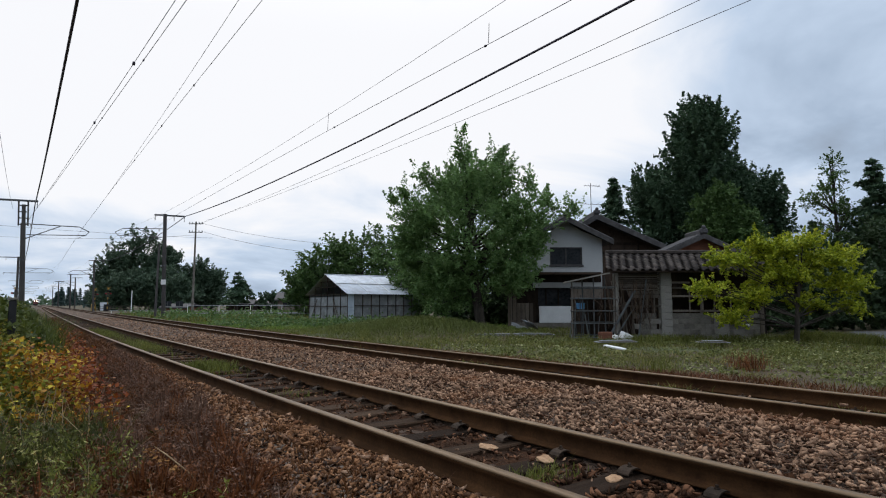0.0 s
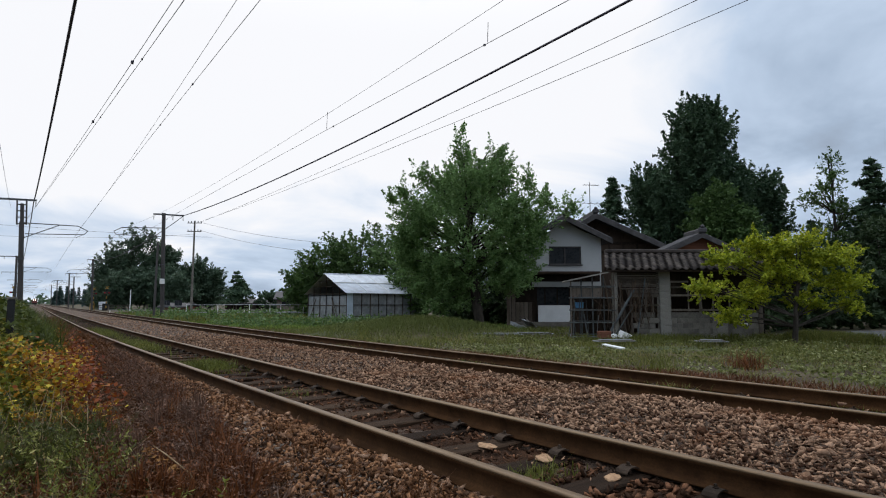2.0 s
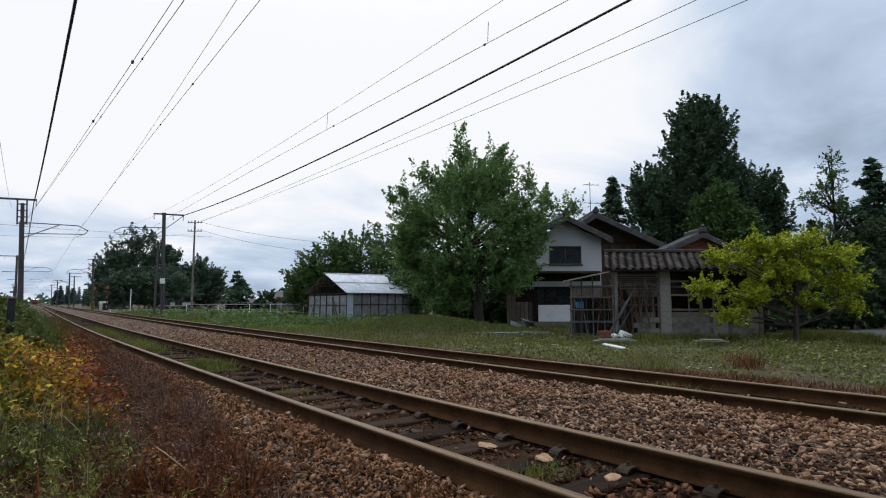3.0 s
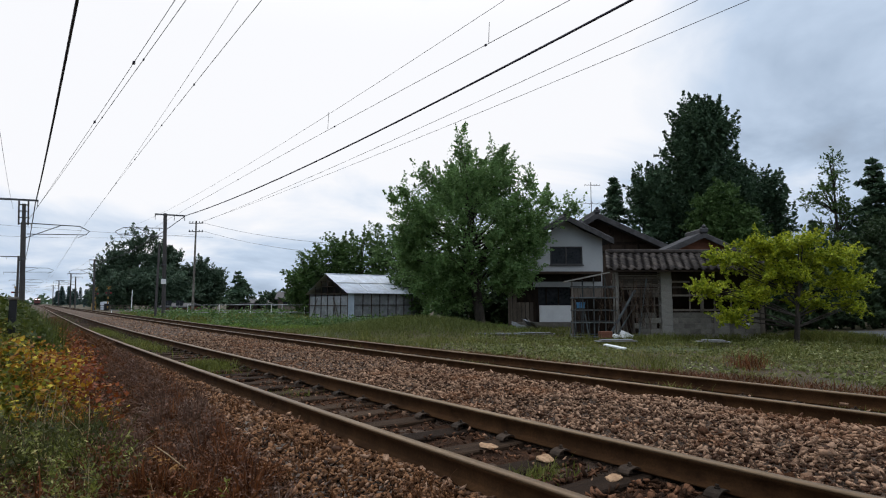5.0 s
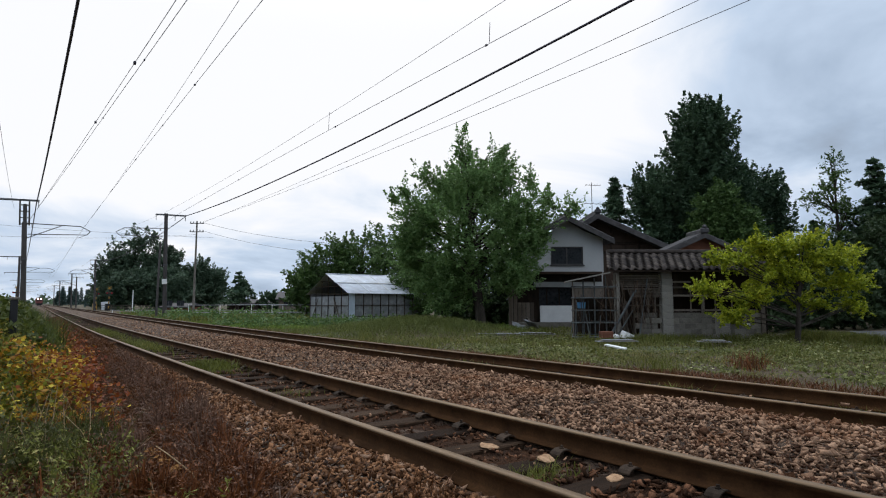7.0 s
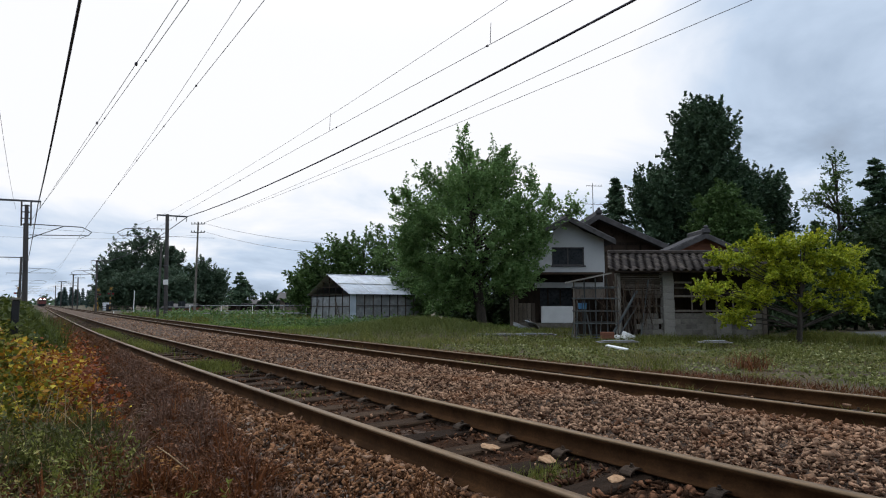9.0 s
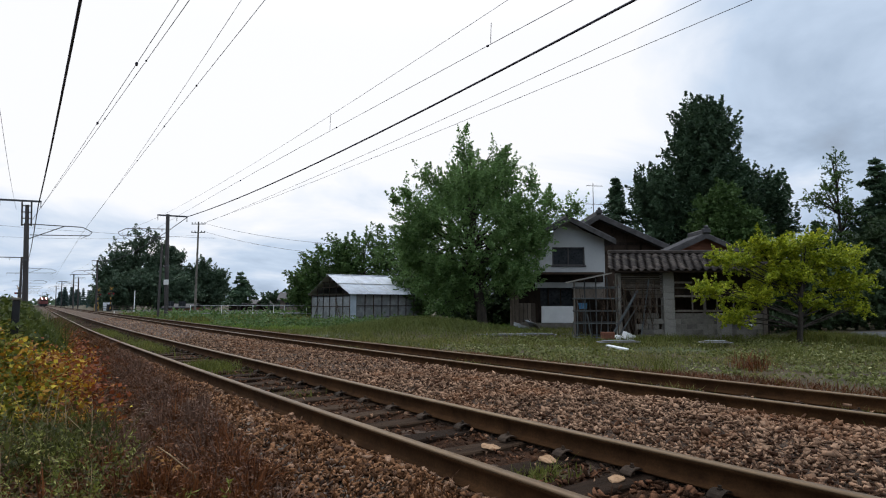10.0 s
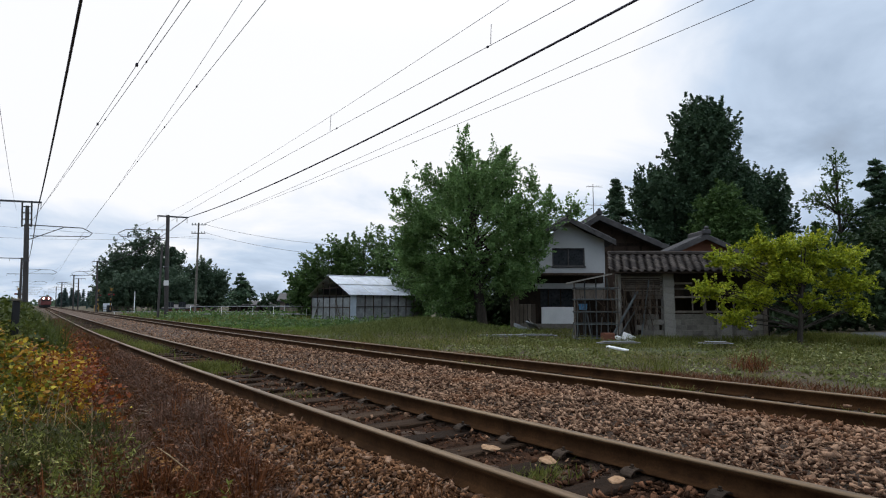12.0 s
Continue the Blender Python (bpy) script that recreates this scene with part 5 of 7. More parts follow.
# ============ masts and wires ============
def build_lines():
    left = [(-0.88, 49.3, 8.6), (-2.1, 110.5, 8.6), (-2.6, 166.0, 8.6), (-3.0, 222.0, 8.6), (-3.4, 278.0, 8.6), (-3.8, 334.0, 8.6)]
    for i, (x, y, h) in enumerate(left):
        m = mast(x, y, h + 0.1, 1, (-3.2, 0.85), "dark railway mast with crossarm and wire bracket beside the track", i == 0, True, 3.6 if i == 0 else 4.2, 5.98, 0.0, 2.4 if i == 0 else 1.2)
    right = [(9.2, 55.0, 9.3), (8.7, 119.0, 9.2), (7.9, 178.0, 9.2), (9.6, 190.0, 8.8), (7.2, 238.0, 9.2), (7.0, 296.0, 9.2)]
    for i, (x, y, h) in enumerate(right):
        m = mast(x, y, h, -1, (-0.85, 1.65), "dark railway mast with crossarm beside the far track", False, True, 3.5, 7.0 if i == 0 else 6.4, 0.0, 1.5)
        if i == 0:
            part("plate", block(-0.28, 0.12, -0.24, -0.2, 3.0, 3.45, 0.01), "white", m, "small white plate on the mast")
            part("stay", bar((-0.72, -0.4, 0.0), (-0.45, -0.2, 6.6), 0.11, 0.08, 8), "pole", m)
    cable("feeder_wire", [((-0.20, 49.34, 8.44), (0.73, -2.66, 8.51), 0.68), ((-0.20, 49.34, 8.44), (-1.25, 110.5, 8.4), 0.7), ((-1.25, 110.5, 8.4), (-1.75, 166, 8.4), 0.7)], 0.034,
          "thick dark feeder cable hung from mast to mast")
    cable("feeder_wire", [((10.69, 53.9, 9.10), (11.63, -0.1, 9.03), 0.66), ((10.69, 53.9, 9.10), (10.2, 119, 9.0), 0.7), ((10.2, 119, 9.0), (9.4, 178, 9.0), 0.7)], 0.034,
          "thick dark feeder cable hung from mast to mast")
    cable("messenger_wire", [((-0.50, 47.0, 6.92), (2.67, -2.66, 6.90), 0.107)], 0.007, "thin anchored wire running down to the mast", clamps=(0.55, 0.66, 0.74, 0.80, 0.85), clamp=0.028)
    cable("contact_wire", [((-0.64, 47.4, 6.74), (2.77, -2.66, 6.61), 0.068)], 0.007, "thin anchored wire running down to the mast", clamps=(0.58, 0.68, 0.76), clamp=0.016)
    cable("messenger_wire", [((2.70, 49.0, 6.87), (2.64, -2.66, 6.91), 0.354), ((2.70, 49.0, 6.87), (2.3, 110.5, 6.85), 0.5), ((2.3, 110.5, 6.85), (2.3, 166, 6.85), 0.5)], 0.005,
          "thin messenger wire over the near track")
    cable("contact_wire", [((2.31, 49.9, 6.06), (2.82, -2.66, 5.99), -0.2), ((2.31, 49.9, 6.06), (2.5, 110.5, 5.9), 0.0), ((2.5, 110.5, 5.9), (2.3, 166, 5.9), 0.0)], 0.006,
          "thin contact wire over the near track", clamps=(0.70, 0.63, 0.54, 0.45), clamp=0.016)
    cable("messenger_wire", [((6.86, 43.3, 7.49), (7.11, -2.66, 7.36), 0.382), ((6.86, 43.3, 7.49), (5.9, 55.0, 7.6), 0.05), ((5.9, 55.0, 7.6), (5.6, 119, 7.2), 0.5)], 0.005,
          "thin messenger wire over the far track")
    cable("contact_wire", [((5.96, 39.4, 6.03), (6.99, -2.66, 6.11), -0.15), ((5.96, 39.4, 6.03), (5.9, 55.0, 6.2), 0.0), ((5.9, 55.0, 6.2), (5.9, 119, 6.2), 0.0)], 0.006,
          "thin contact wire over the far track", clamps=(0.86, 0.75, 0.6, 0.4), clamp=0.016)
    for y, x, z0, z1 in ((7.9, 6.8, 6.27, 6.68), (14.8, 6.62, 6.28, 6.80)):
        cable("dropper", [((x, y, z0), (x + 0.02, y, z1), 0.0)], 0.006, "short dropper between messenger and contact wire", "dropper")
    cable("guard_wire", [((-1.50, 51.2, 8.18), (-1.05, -2.66, 8.19), 0.72)], 0.007, "thin wire hung from the mast's crossarm")
    cable("power_line", [((17.84, 80.8, 12.13), (18.54, -5.0, 12.2), 0.42)], 0.012, "thin power line between utility poles")
    cable("power_line", [((18.21, 80.4, 12.39), (20.4, -5.0, 12.25), 0.44)], 0.012, "thin power line between utility poles")
    utility_pole(17.4, 81.0, 12.4, "grey concrete utility pole with two crossarms", (0.3, 1.45), -35)
    cable("power_line", [((18.1, 80.6, 12.2), (27.1, 39.7, 6.1), 0.8)], 0.018, "power line running to the house")
    cable("power_line", [((18.1, 80.6, 11.1), (27.1, 39.7, 5.2), 0.9)], 0.018, "power line running to the house")
    cable("cross_wire", [((-12, 66, 8.9), (15.0, 62, 8.2), 0.3)], 0.012, "thin wire crossing over the tracks")
    cable("cross_wire", [((-14, 70, 8.1), (17.4, 81, 10.6), 0.8)], 0.012, "thin wire crossing over the tracks")
    for x, y, h in ((26, 190, 11), (31, 230, 11), (20, 260, 10), (62, 150, 10)):
        utility_pole(x, y, h, "distant grey utility pole", (0.3,), -30)


build_lines()
greenhouse()
house()
shed()
lean_to()

# ============ trees ============
tree("broad_tree", yard(1.9, 27.0, 0.15), 9.8,
     [((-0.5, 0, 4.5), (3.1, 2.6, 3.1)), ((-0.1, 0, 6.9), (1.9, 1.6, 1.0)), ((2.1, 0, 5.3), (1.25, 1.3, 1.0)), ((-3.2, 0, 5.1), (0.9, 1.3, 1.1)), ((-1.7, 0, 2.2), (1.4, 1.5, 1.4)), ((1.5, 0, 2.8), (1.1, 1.3, 1.2)),
      ((-0.93, 0, 9.0), (0.2, 0.3, 0.8)), ((-0.6, 0, 8.2), (0.35, 0.4, 0.5)), ((0.83, 0, 8.4), (0.35, 0.4, 0.6)), ((1.3, 0, 7.8), (0.4, 0.4, 0.4)), ((-2.7, 0, 7.4), (0.28, 0.35, 0.4)), ((-2.1, 0, 7.0), (0.45, 0.5, 0.5)),
      ((-3.6, 0, 6.5), (0.35, 0.4, 0.35)), ((-4.2, 0, 6.2), (0.25, 0.3, 0.2)), ((2.4, 0, 7.1), (0.35, 0.4, 0.45)), ((3.1, 0, 6.3), (0.4, 0.4, 0.35)), ((3.9, 0, 5.8), (0.5, 0.4, 0.2)), ((4.6, 0, 5.7), (0.3, 0.3, 0.13)),
      ((-3.4, 0, 3.6), (0.6, 0.9, 1.0)), ((2.7, 0, 4.0), (0.5, 0.7, 0.6))],
     "large leafy green willow-like tree beside the house", "greenleaf", 1750, 66, 0.6, 0.080, 0.22, 90, 4, 0.75, thick=0.24)
tree("persimmon_tree", yard(11.45, 18.4, 0.0), 3.4,
     [((-0.5, 0, 3.15), (0.95, 0.8, 0.34)), ((-1.95, 0, 2.75), (0.7, 0.7, 0.28)), ((-2.85, 0, 1.78), (0.55, 0.6, 0.2)), ((-2.0, 0, 0.95), (0.5, 0.6, 0.24)),
      ((-0.55, 0, 2.25), (1.0, 1.0, 0.36)), ((1.3, 0, 2.85), (0.85, 0.8, 0.28)), ((1.7, 0, 2.0), (0.75, 0.8, 0.26)), ((1.9, 0, 1.2), (0.5, 0.6, 0.13)),
      ((0.5, 0, 1.35), (0.6, 0.6, 0.2)), ((-1.3, 0, 1.55), (0.65, 0.7, 0.3)), ((0.5, 0, 3.3), (0.5, 0.6, 0.2)), ((-1.2, 0, 3.3), (0.35, 0.4, 0.2)), ((0.4, 0, 2.6), (0.8, 0.8, 0.2))],
     "small spreading tree with bright yellow-green leaves in layers", "yellowleaf", 460, 62, 0.38, 0.066, 0.10, 60, 2, 0.1, thick=0.24, fork=0.2, fill=0.2)
tree("tall_tree", yard(20.9, 45.0), 19.2,
     [((0.3, 0, 15.1), (2.3, 2.2, 2.8)), ((0.2, 0, 13.4), (2.9, 2.6, 2.7)), ((0.2, 0, 11.2), (2.9, 2.6, 2.6)), ((0, 0, 9.0), (3.8, 3.2, 3.2)), ((-4.0, 0, 10.3), (1.5, 1.8, 2.1)), ((4.3, 0, 10.1), (2.5, 2.4, 2.2)),
      ((6.2, 0, 8.4), (1.1, 1.6, 2.3)), ((0, 0, 5.2), (7.0, 3, 4.4)), ((-3.1, 0, 8.4), (2.4, 2.4, 2.8)), ((2.6, 0, 10.0), (1.8, 2.0, 2.2)), ((1.5, 0, 15.6), (1.2, 1.2, 1.8)), ((0.1, 0, 17.0), (1.0, 1.1, 1.2))],
     "tall dark green tree behind the house", "darkleaf", 2100, 62, 0.9, 0.15, 0.45, 60, 1, 1.5, length=2.2, thick=0.25, fill=0.3)
tree("broadleaf_tree", yard(20.3, 40.5), 10.0, [((0, 0, 6.2), (2.2, 2.0, 3.0)), ((-1.0, 0, 7.6), (1.2, 1.4, 1.6)), ((1.5, 0, 6.2), (1.5, 1.8, 2.0)), ((0.2, 0, 9.0), (0.8, 1.0, 0.9))],
     "mid-green broadleaf tree behind the house roofs", "farleaf", 560, 56, 0.7, 0.14, 0.2, 30, 2, fill=0.3)
conifer("cedar_tree", yard(14.9, 48.0), 12.3, 5.4, "dark narrow cedar behind the house", "darkleaf", 30, 0.18, 0.15, 0.25, ragged=0.6, per=46)
tree("slender_tree", yard(31.9, 45.0), 14.2,
     [((0, 0, 12.3), (0.8, 0.8, 1.6)), ((-0.6, 0, 9.9), (1.5, 1.2, 1.4)), ((-2.2, 0, 9.7), (0.7, 0.7, 0.6)), ((0.9, 0, 8.3), (1.2, 1.2, 1.5)), ((-0.7, 0, 6.6), (1.4, 1.2, 1.5)), ((0.3, 0, 4), (1.7, 1.5, 2))],
     "slender sparse tree with open crown", "farleaf", 250, 46, 0.6, 0.11, 0.2, 60, 1, 0.3, fill=0.3, top=0.98)
conifer("fir_tree", yard(33.6, 43.0), 12.7, 6.2, "dark layered fir tree at the yard's edge", "darkleaf", 20, 0.25, 0.2, 0.2, ragged=0.6, per=52)
conifer("cedar_tree", yard(30.6, 46.0), 8.2, 3.4, "dark narrow cedar behind the house", "darkleaf", 20, 0.16, 0.18, 0.1, ragged=0.5, per=44)
tree("broadleaf_tree", yard(27.6, 34.5), 6.8, [((0, 0, 4.4), (2.6, 2, 2.2)), ((2.4, 0, 3.4), (2.2, 2, 2.4))],
     "mid-green broadleaf tree at the yard's edge", "deepleaf", 320, 44, 0.6, 0.16, 0.16, 24, 2)
for u, w, h, r in ((14.6, 26.5, 2.5, 1.9), (17.6, 28.0, 2.9, 2.2), (21.0, 29.0, 3.2, 2.4), (24.6, 30.5, 2.7, 2.6), (28.2, 31.0, 2.6, 2.6), (3.0, 33.5, 2.6, 1.8), (1.2, 34.5, 2.4, 1.5), (17.0, 34.0, 4.6, 3.2), (22.6, 35.0, 5.0, 3.4), (31.5, 36, 4.6, 3.4)):
    tree("shrub", yard(u, w), h, [((0, 0, h * 0.48), (r, 1.3, h * 0.5)), ((r * 0.4, 0, h * 0.62), (r * 0.6, 1.1, h * 0.38))],
         "dense dark evergreen shrub along the yard", "deepleaf", 170, 36, 0.5, 0.17, 0.07, 14, 3, category="shrub", group="yard shrubs")
for u, w, h, r in ((-10.4, 54.0, 8.0, 3.0), (-6.9, 53.0, 8.6, 2.9), (-13.2, 56.0, 5.4, 2.0), (-3.4, 50.0, 7.5, 2.8), (-1.2, 44.0, 5.2, 2.6)):
    tree("orchard_tree", yard(u, w), h, [((0, 0, h * 0.52), (r, 2.2, h * 0.45)), ((r * 0.35, 0, h * 0.72), (r * 0.5, 1.3, h * 0.27)), ((-r * 0.5, 0, h * 0.5), (r * 0.6, 1.4, h * 0.3))],
         "green broadleaf tree behind the greenhouse", "farleaf", 240, 34, 0.85, 0.18, 0.16, 30, 2, group="trees behind the greenhouse")
# the haze over the grove sits in its leaf colour
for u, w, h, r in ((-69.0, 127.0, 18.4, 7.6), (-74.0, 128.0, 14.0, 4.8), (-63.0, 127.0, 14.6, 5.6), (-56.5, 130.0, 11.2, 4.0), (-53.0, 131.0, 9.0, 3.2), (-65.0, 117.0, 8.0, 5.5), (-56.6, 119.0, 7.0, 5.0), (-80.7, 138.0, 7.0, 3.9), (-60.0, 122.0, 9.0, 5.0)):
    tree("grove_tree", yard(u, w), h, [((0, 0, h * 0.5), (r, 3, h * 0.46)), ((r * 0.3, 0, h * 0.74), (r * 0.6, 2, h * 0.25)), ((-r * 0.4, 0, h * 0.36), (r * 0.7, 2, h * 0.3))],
         "dark broadleaf tree in a grove beyond the field", "hazeleaf", 380, 40, 1.35, 0.32, 0.35, 26, 1, fill=0.35, group="grove beyond the field")
conifer("pine_tree", yard(-39.4, 110.0), 7.4, 7.4, "dark spreading pine beyond the field", "darkleaf", 8, 0.2, 0.34, 0.25, per=26)
for u, w, h, r in ((-33.0, 112.0, 3.6, 3.4), (-31.0, 116.0, 3.2, 3.0), (-28.0, 120.0, 3.0, 3.0)):
    tree("bush", yard(u, w), h, [((0, 0, h * 0.5), (r, 2, h * 0.5))], "dark rounded bush beyond the field", "darkleaf", 120, 40, 0.6, 0.26, 0.08, 10, 2, category="bush", group="far bushes")


def far_wood():
    """Low woods far behind the fields, one ragged belt."""
    n = 16000
    ang = rng.uniform(-1.1, 1.5, n)
    dist = rng.uniform(760, 900, n)
    z = np.abs(rng.normal(size=n)) * 4.5 + 1
    z *= 0.55 + 0.45 * np.sin(ang * 23) * np.sin(ang * 57 + 1) + 0.35 * (np.sin(ang * 140) > 0.4)
    c = np.stack([np.sin(ang) * dist, np.cos(ang) * dist, np.maximum(0.3, z)], -1)
    v, f = quads(c, 3.0, 0.3, 1.4)
    tagged(put("woods", v, f, "darkleaf"), "distant low belt of dark woods beyond the fields", "woods", kind="stuff")


far_wood()
# both rows of distant conifers wear the haze-tinted foliage
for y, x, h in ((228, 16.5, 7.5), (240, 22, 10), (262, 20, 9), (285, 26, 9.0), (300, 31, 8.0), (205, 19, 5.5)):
    conifer("conifer", Vector((x, y, 0)), h, 4.0, "distant dark conifer beside the railway", "hazewood", 9, 0.2, 0.5, 0.1, group="far conifers", per=14)


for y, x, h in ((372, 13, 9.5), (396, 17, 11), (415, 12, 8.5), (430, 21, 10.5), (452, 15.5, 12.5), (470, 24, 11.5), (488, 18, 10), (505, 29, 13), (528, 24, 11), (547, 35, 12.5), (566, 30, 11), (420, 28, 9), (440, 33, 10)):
    conifer("conifer", Vector((x, y, 0)), h, 3.6, "distant pointed conifer beside the railway", "hazewood", 9, 0.2, 0.7, 0.1, group="far conifers", per=16)


# ============ low plants ============
def on_ground(x, y):
    return np.stack([x, y, ground_height(x, y)], -1)


def on_land(x, y, sink=0.0):
    """Height on the soil or on the stones, whichever is higher."""
    off = x - near_line(y)
    z = np.where((off > -1.84) & (off < 7.9), np.maximum(ground_height(x, y), bed_height(off, y)), ground_height(x, y))
    return np.stack([x, y, z - sink], -1)


def stuff(name, chunks, material, label, category):
    v, f = merge(chunks)
    return tagged(put(name, v, f, material), label, category, kind="stuff")


def yard_points(n, u0, u1, w0, w1, keep=None):
    u, w = rng.uniform(u0, u1, n), rng.uniform(w0, w1, n)
    x, y = u * C36 + w * S36, -u * S36 + w * C36
    ok = x > far_line(y) + 2.0 + (0.6 + 1.1 * rng.random(n)) * np.exp(-(y / 14) ** 2)
    if keep is not None:
        ok &= keep(u, w, x, y)
    return x[ok], y[ok]


def clumpy(x, y, s, seed, level):
    return wob(x, y, s, seed) + 0.5 * wob(x, y, s * 3.1, seed + 2) + rng.normal(size=len(x)) * 0.45 > level


def off_lane(u, w):
    return ~((u > 13.8) & (w > 17.4))


def lawn():
    ch = []
    x, y = yard_points(60000, -16, 4, 22, 46, lambda u, w, x, y: clumpy(x, y, 0.5, 1, -0.3) & (w > 25 + 3 * rng.random(len(u)) - u * 0.3))
    stuff("fresh_grass", [blades(on_ground(x, y), 0.19, 0.022)], "freshgrass", "fresh green grass in front of the greenhouse", "grass")
    x, y = yard_points(60000, -4, 24, 6.5, 22, lambda u, w, x, y: clumpy(x, y, 0.7, 4, -0.1) & off_lane(u, w))
    ch.append(blades(on_ground(x, y), 0.085, 0.013, 0.6))
    x, y = yard_points(30000, -10, 8, 17, 31, lambda u, w, x, y: clumpy(x, y, 0.8, 6, -0.8))
    ch.append(blades(on_ground(x, y), 0.14, 0.016, 0.6))
    x, y = yard_points(16000, -40, -6, 34, 90, None)
    ch.append(blades(on_ground(x, y), 0.34, 0.07))
    # taller grass on the hump and round the shed's foot
    x, y = 13.4 + rng.normal(size=24000) * 1.9, 20.6 + rng.normal(size=24000) * 2.1
    k = (x > far_line(y) + 2.2) & clumpy(x, y, 1.3, 5, -0.9)
    stuff("tall_grass", [blades(on_ground(x[k], y[k]), 0.26, 0.012, 0.7)], "humpgrass", "tall olive grass with brown seed heads on a low hump", "grass")
    x, y = yard_points(12000, 6, 13.9, 18.2, 20.3, lambda u, w, x, y: clumpy(x, y, 0.9, 7, 0.2))
    ch.append(blades(on_ground(x, y), 0.26, 0.014))
    x, y = yard_points(6000, 12, 13.9, 17.6, 20, None)
    ch.append(blades(on_ground(x, y), 0.36, 0.016))
    # single taller tufts
    for _ in range(70):
        u, w = rng.uniform(-3, 20), rng.uniform(9, 20)
        p = yard(u, w)
        if p.x < far_line(np.array(p.y)) + 2.6:
            continue
        q = on_ground(p.x + rng.normal(size=60) * 0.12, p.y + rng.normal(size=60) * 0.12)
        ch.append(blades(q, rng.uniform(0.16, 0.34), 0.012, 0.5))
    x, y = yard_points(52000, -3, 20, 8, 20, lambda u, w, x, y: clumpy(x, y, 0.6, 11, 0.1) & off_lane(u, w))
    stuff("straw_grass", [blades(on_ground(x, y), 0.12, 0.011, 0.8)], "tallgrass", "patches of straw-coloured grass in the yard", "grass")
    stuff("grass", ch, "grass", "uneven green grass with yellowing blades beside the railway", "grass")
    ch = []
    x, y = yard_points(190000, -2, 26, 6.5, 20.0, lambda u, w, x, y: clumpy(x, y, 0.55, 9, 0.35) & (wob(x, y, 2.6, 5.0) > -0.5) & off_lane(u, w))
    p = on_ground(x, y)
    p[:, 2] += np.abs(rng.normal(size=len(p))) * 0.06 * (1 + 0.8 * np.clip(wob(x, y, 2.1, 3.0), -1, 1)) + 0.02
    ch.append(quads(p, 0.058, 0.8, 1.2))
    stuff("clover", ch, "clover", "pale low clover and weeds in the yard", "weeds")
    # weeds among the grass near the greenhouse
    x, y = yard_points(22000, -14, -2, 30, 40, lambda u, w, x, y: clumpy(x, y, 1.1, 3, 0.6))
    p = on_ground(x, y)
    p[:, 2] += np.abs(rng.normal(size=len(p))) * 0.24
    stuff("leafy_weeds", [quads(p, 0.11, 0.4, 1.4)], "farleaf", "leafy green weeds before the greenhouse", "weeds")
    x, y = yard_points(15000, -42, -13, 42, 70, lambda u, w, x, y: clumpy(x, y, 0.7, 3, 0.3))
    p = on_ground(x, y)
    p[:, 2] += np.abs(rng.normal(size=len(p))) * 0.32
    stuff("garden_crops", [quads(p, 0.2, 0.4, 1.4)], "farleaf", "low leafy garden crops in the field", "crops")


def verge():
    # rusty dry plants along the far ballast
    n = 42000
    y = -6 + 34 * rng.random(n) ** 1.1
    x = far_line(y) + 0.78 + (0.4 + 2.5 * np.exp(-(y / 14) ** 2)) * rng.random(n) ** 1.1
    k = clumpy(x, y, 1.2, 5, -1.2)
    stuff("dry_verge", [blades(on_land(x[k], y[k], 0.02), 0.13, 0.016, 0.7)], "rustweed", "rusty brown dried plants along the stones", "dry grass")
    q = on_ground(11.75 + rng.normal(size=260) * 0.22, 5.75 + rng.normal(size=260) * 0.22)
    stuff("rusty_tuft", [blades(q, 0.34, 0.010, 0.5)], "rustbrush", "tall tuft of rusty dead grass at the yard's edge", "dry grass")
    # dead brown brush beside the near track
    n = 18000
    y = -6.0 + 24.6 * rng.random(n) ** 1.05
    x = brush_edge(y) + 0.1 - np.abs(rng.normal(size=n)) * 0.6
    k = clumpy(x, y, 1.6, 2, -0.55) & (x > -0.5 + 0.02 * y)
    x, y = x[k], y[k]
    ch = [blades(on_land(x, y, 0.02), 0.16, 0.009, 1.0)]
    n = 22000
    i = rng.integers(0, len(x), n)
    p = on_land(x[i], y[i])
    p[:, :2] += rng.normal(size=(n, 2)) * 0.05
    p[:, 2] += np.abs(rng.normal(size=n)) * 0.075
    ch.append(quads(p, 0.017, 0.3, 2.6))
    n = 9000
    y = 16 + 34 * rng.random(n) ** 1.3
    x = near_line(y) - 0.8 - np.abs(rng.normal(size=n)) * 0.5
    ch.append(blades(on_land(x, y, 0.02), 0.2, 0.022, 0.9))
    stuff("dead_brush", ch, "drygrass", "dead reddish-brown brush beside the track", "dry grass")
    # dry weeds spreading over the stones
    n = 5200
    y = 2.5 + 10 * rng.random(n) ** 1.4
    x = near_line(y) - 0.75 - rng.random(n) * 0.7
    k = clumpy(x, y, 2.4, 8, 0.6)
    stuff("dry_tufts", [blades(on_land(x[k], y[k], 0.01), 0.13, 0.007, 0.7)], "drygrass", "sparse dry tufts on the ballast", "dry grass")


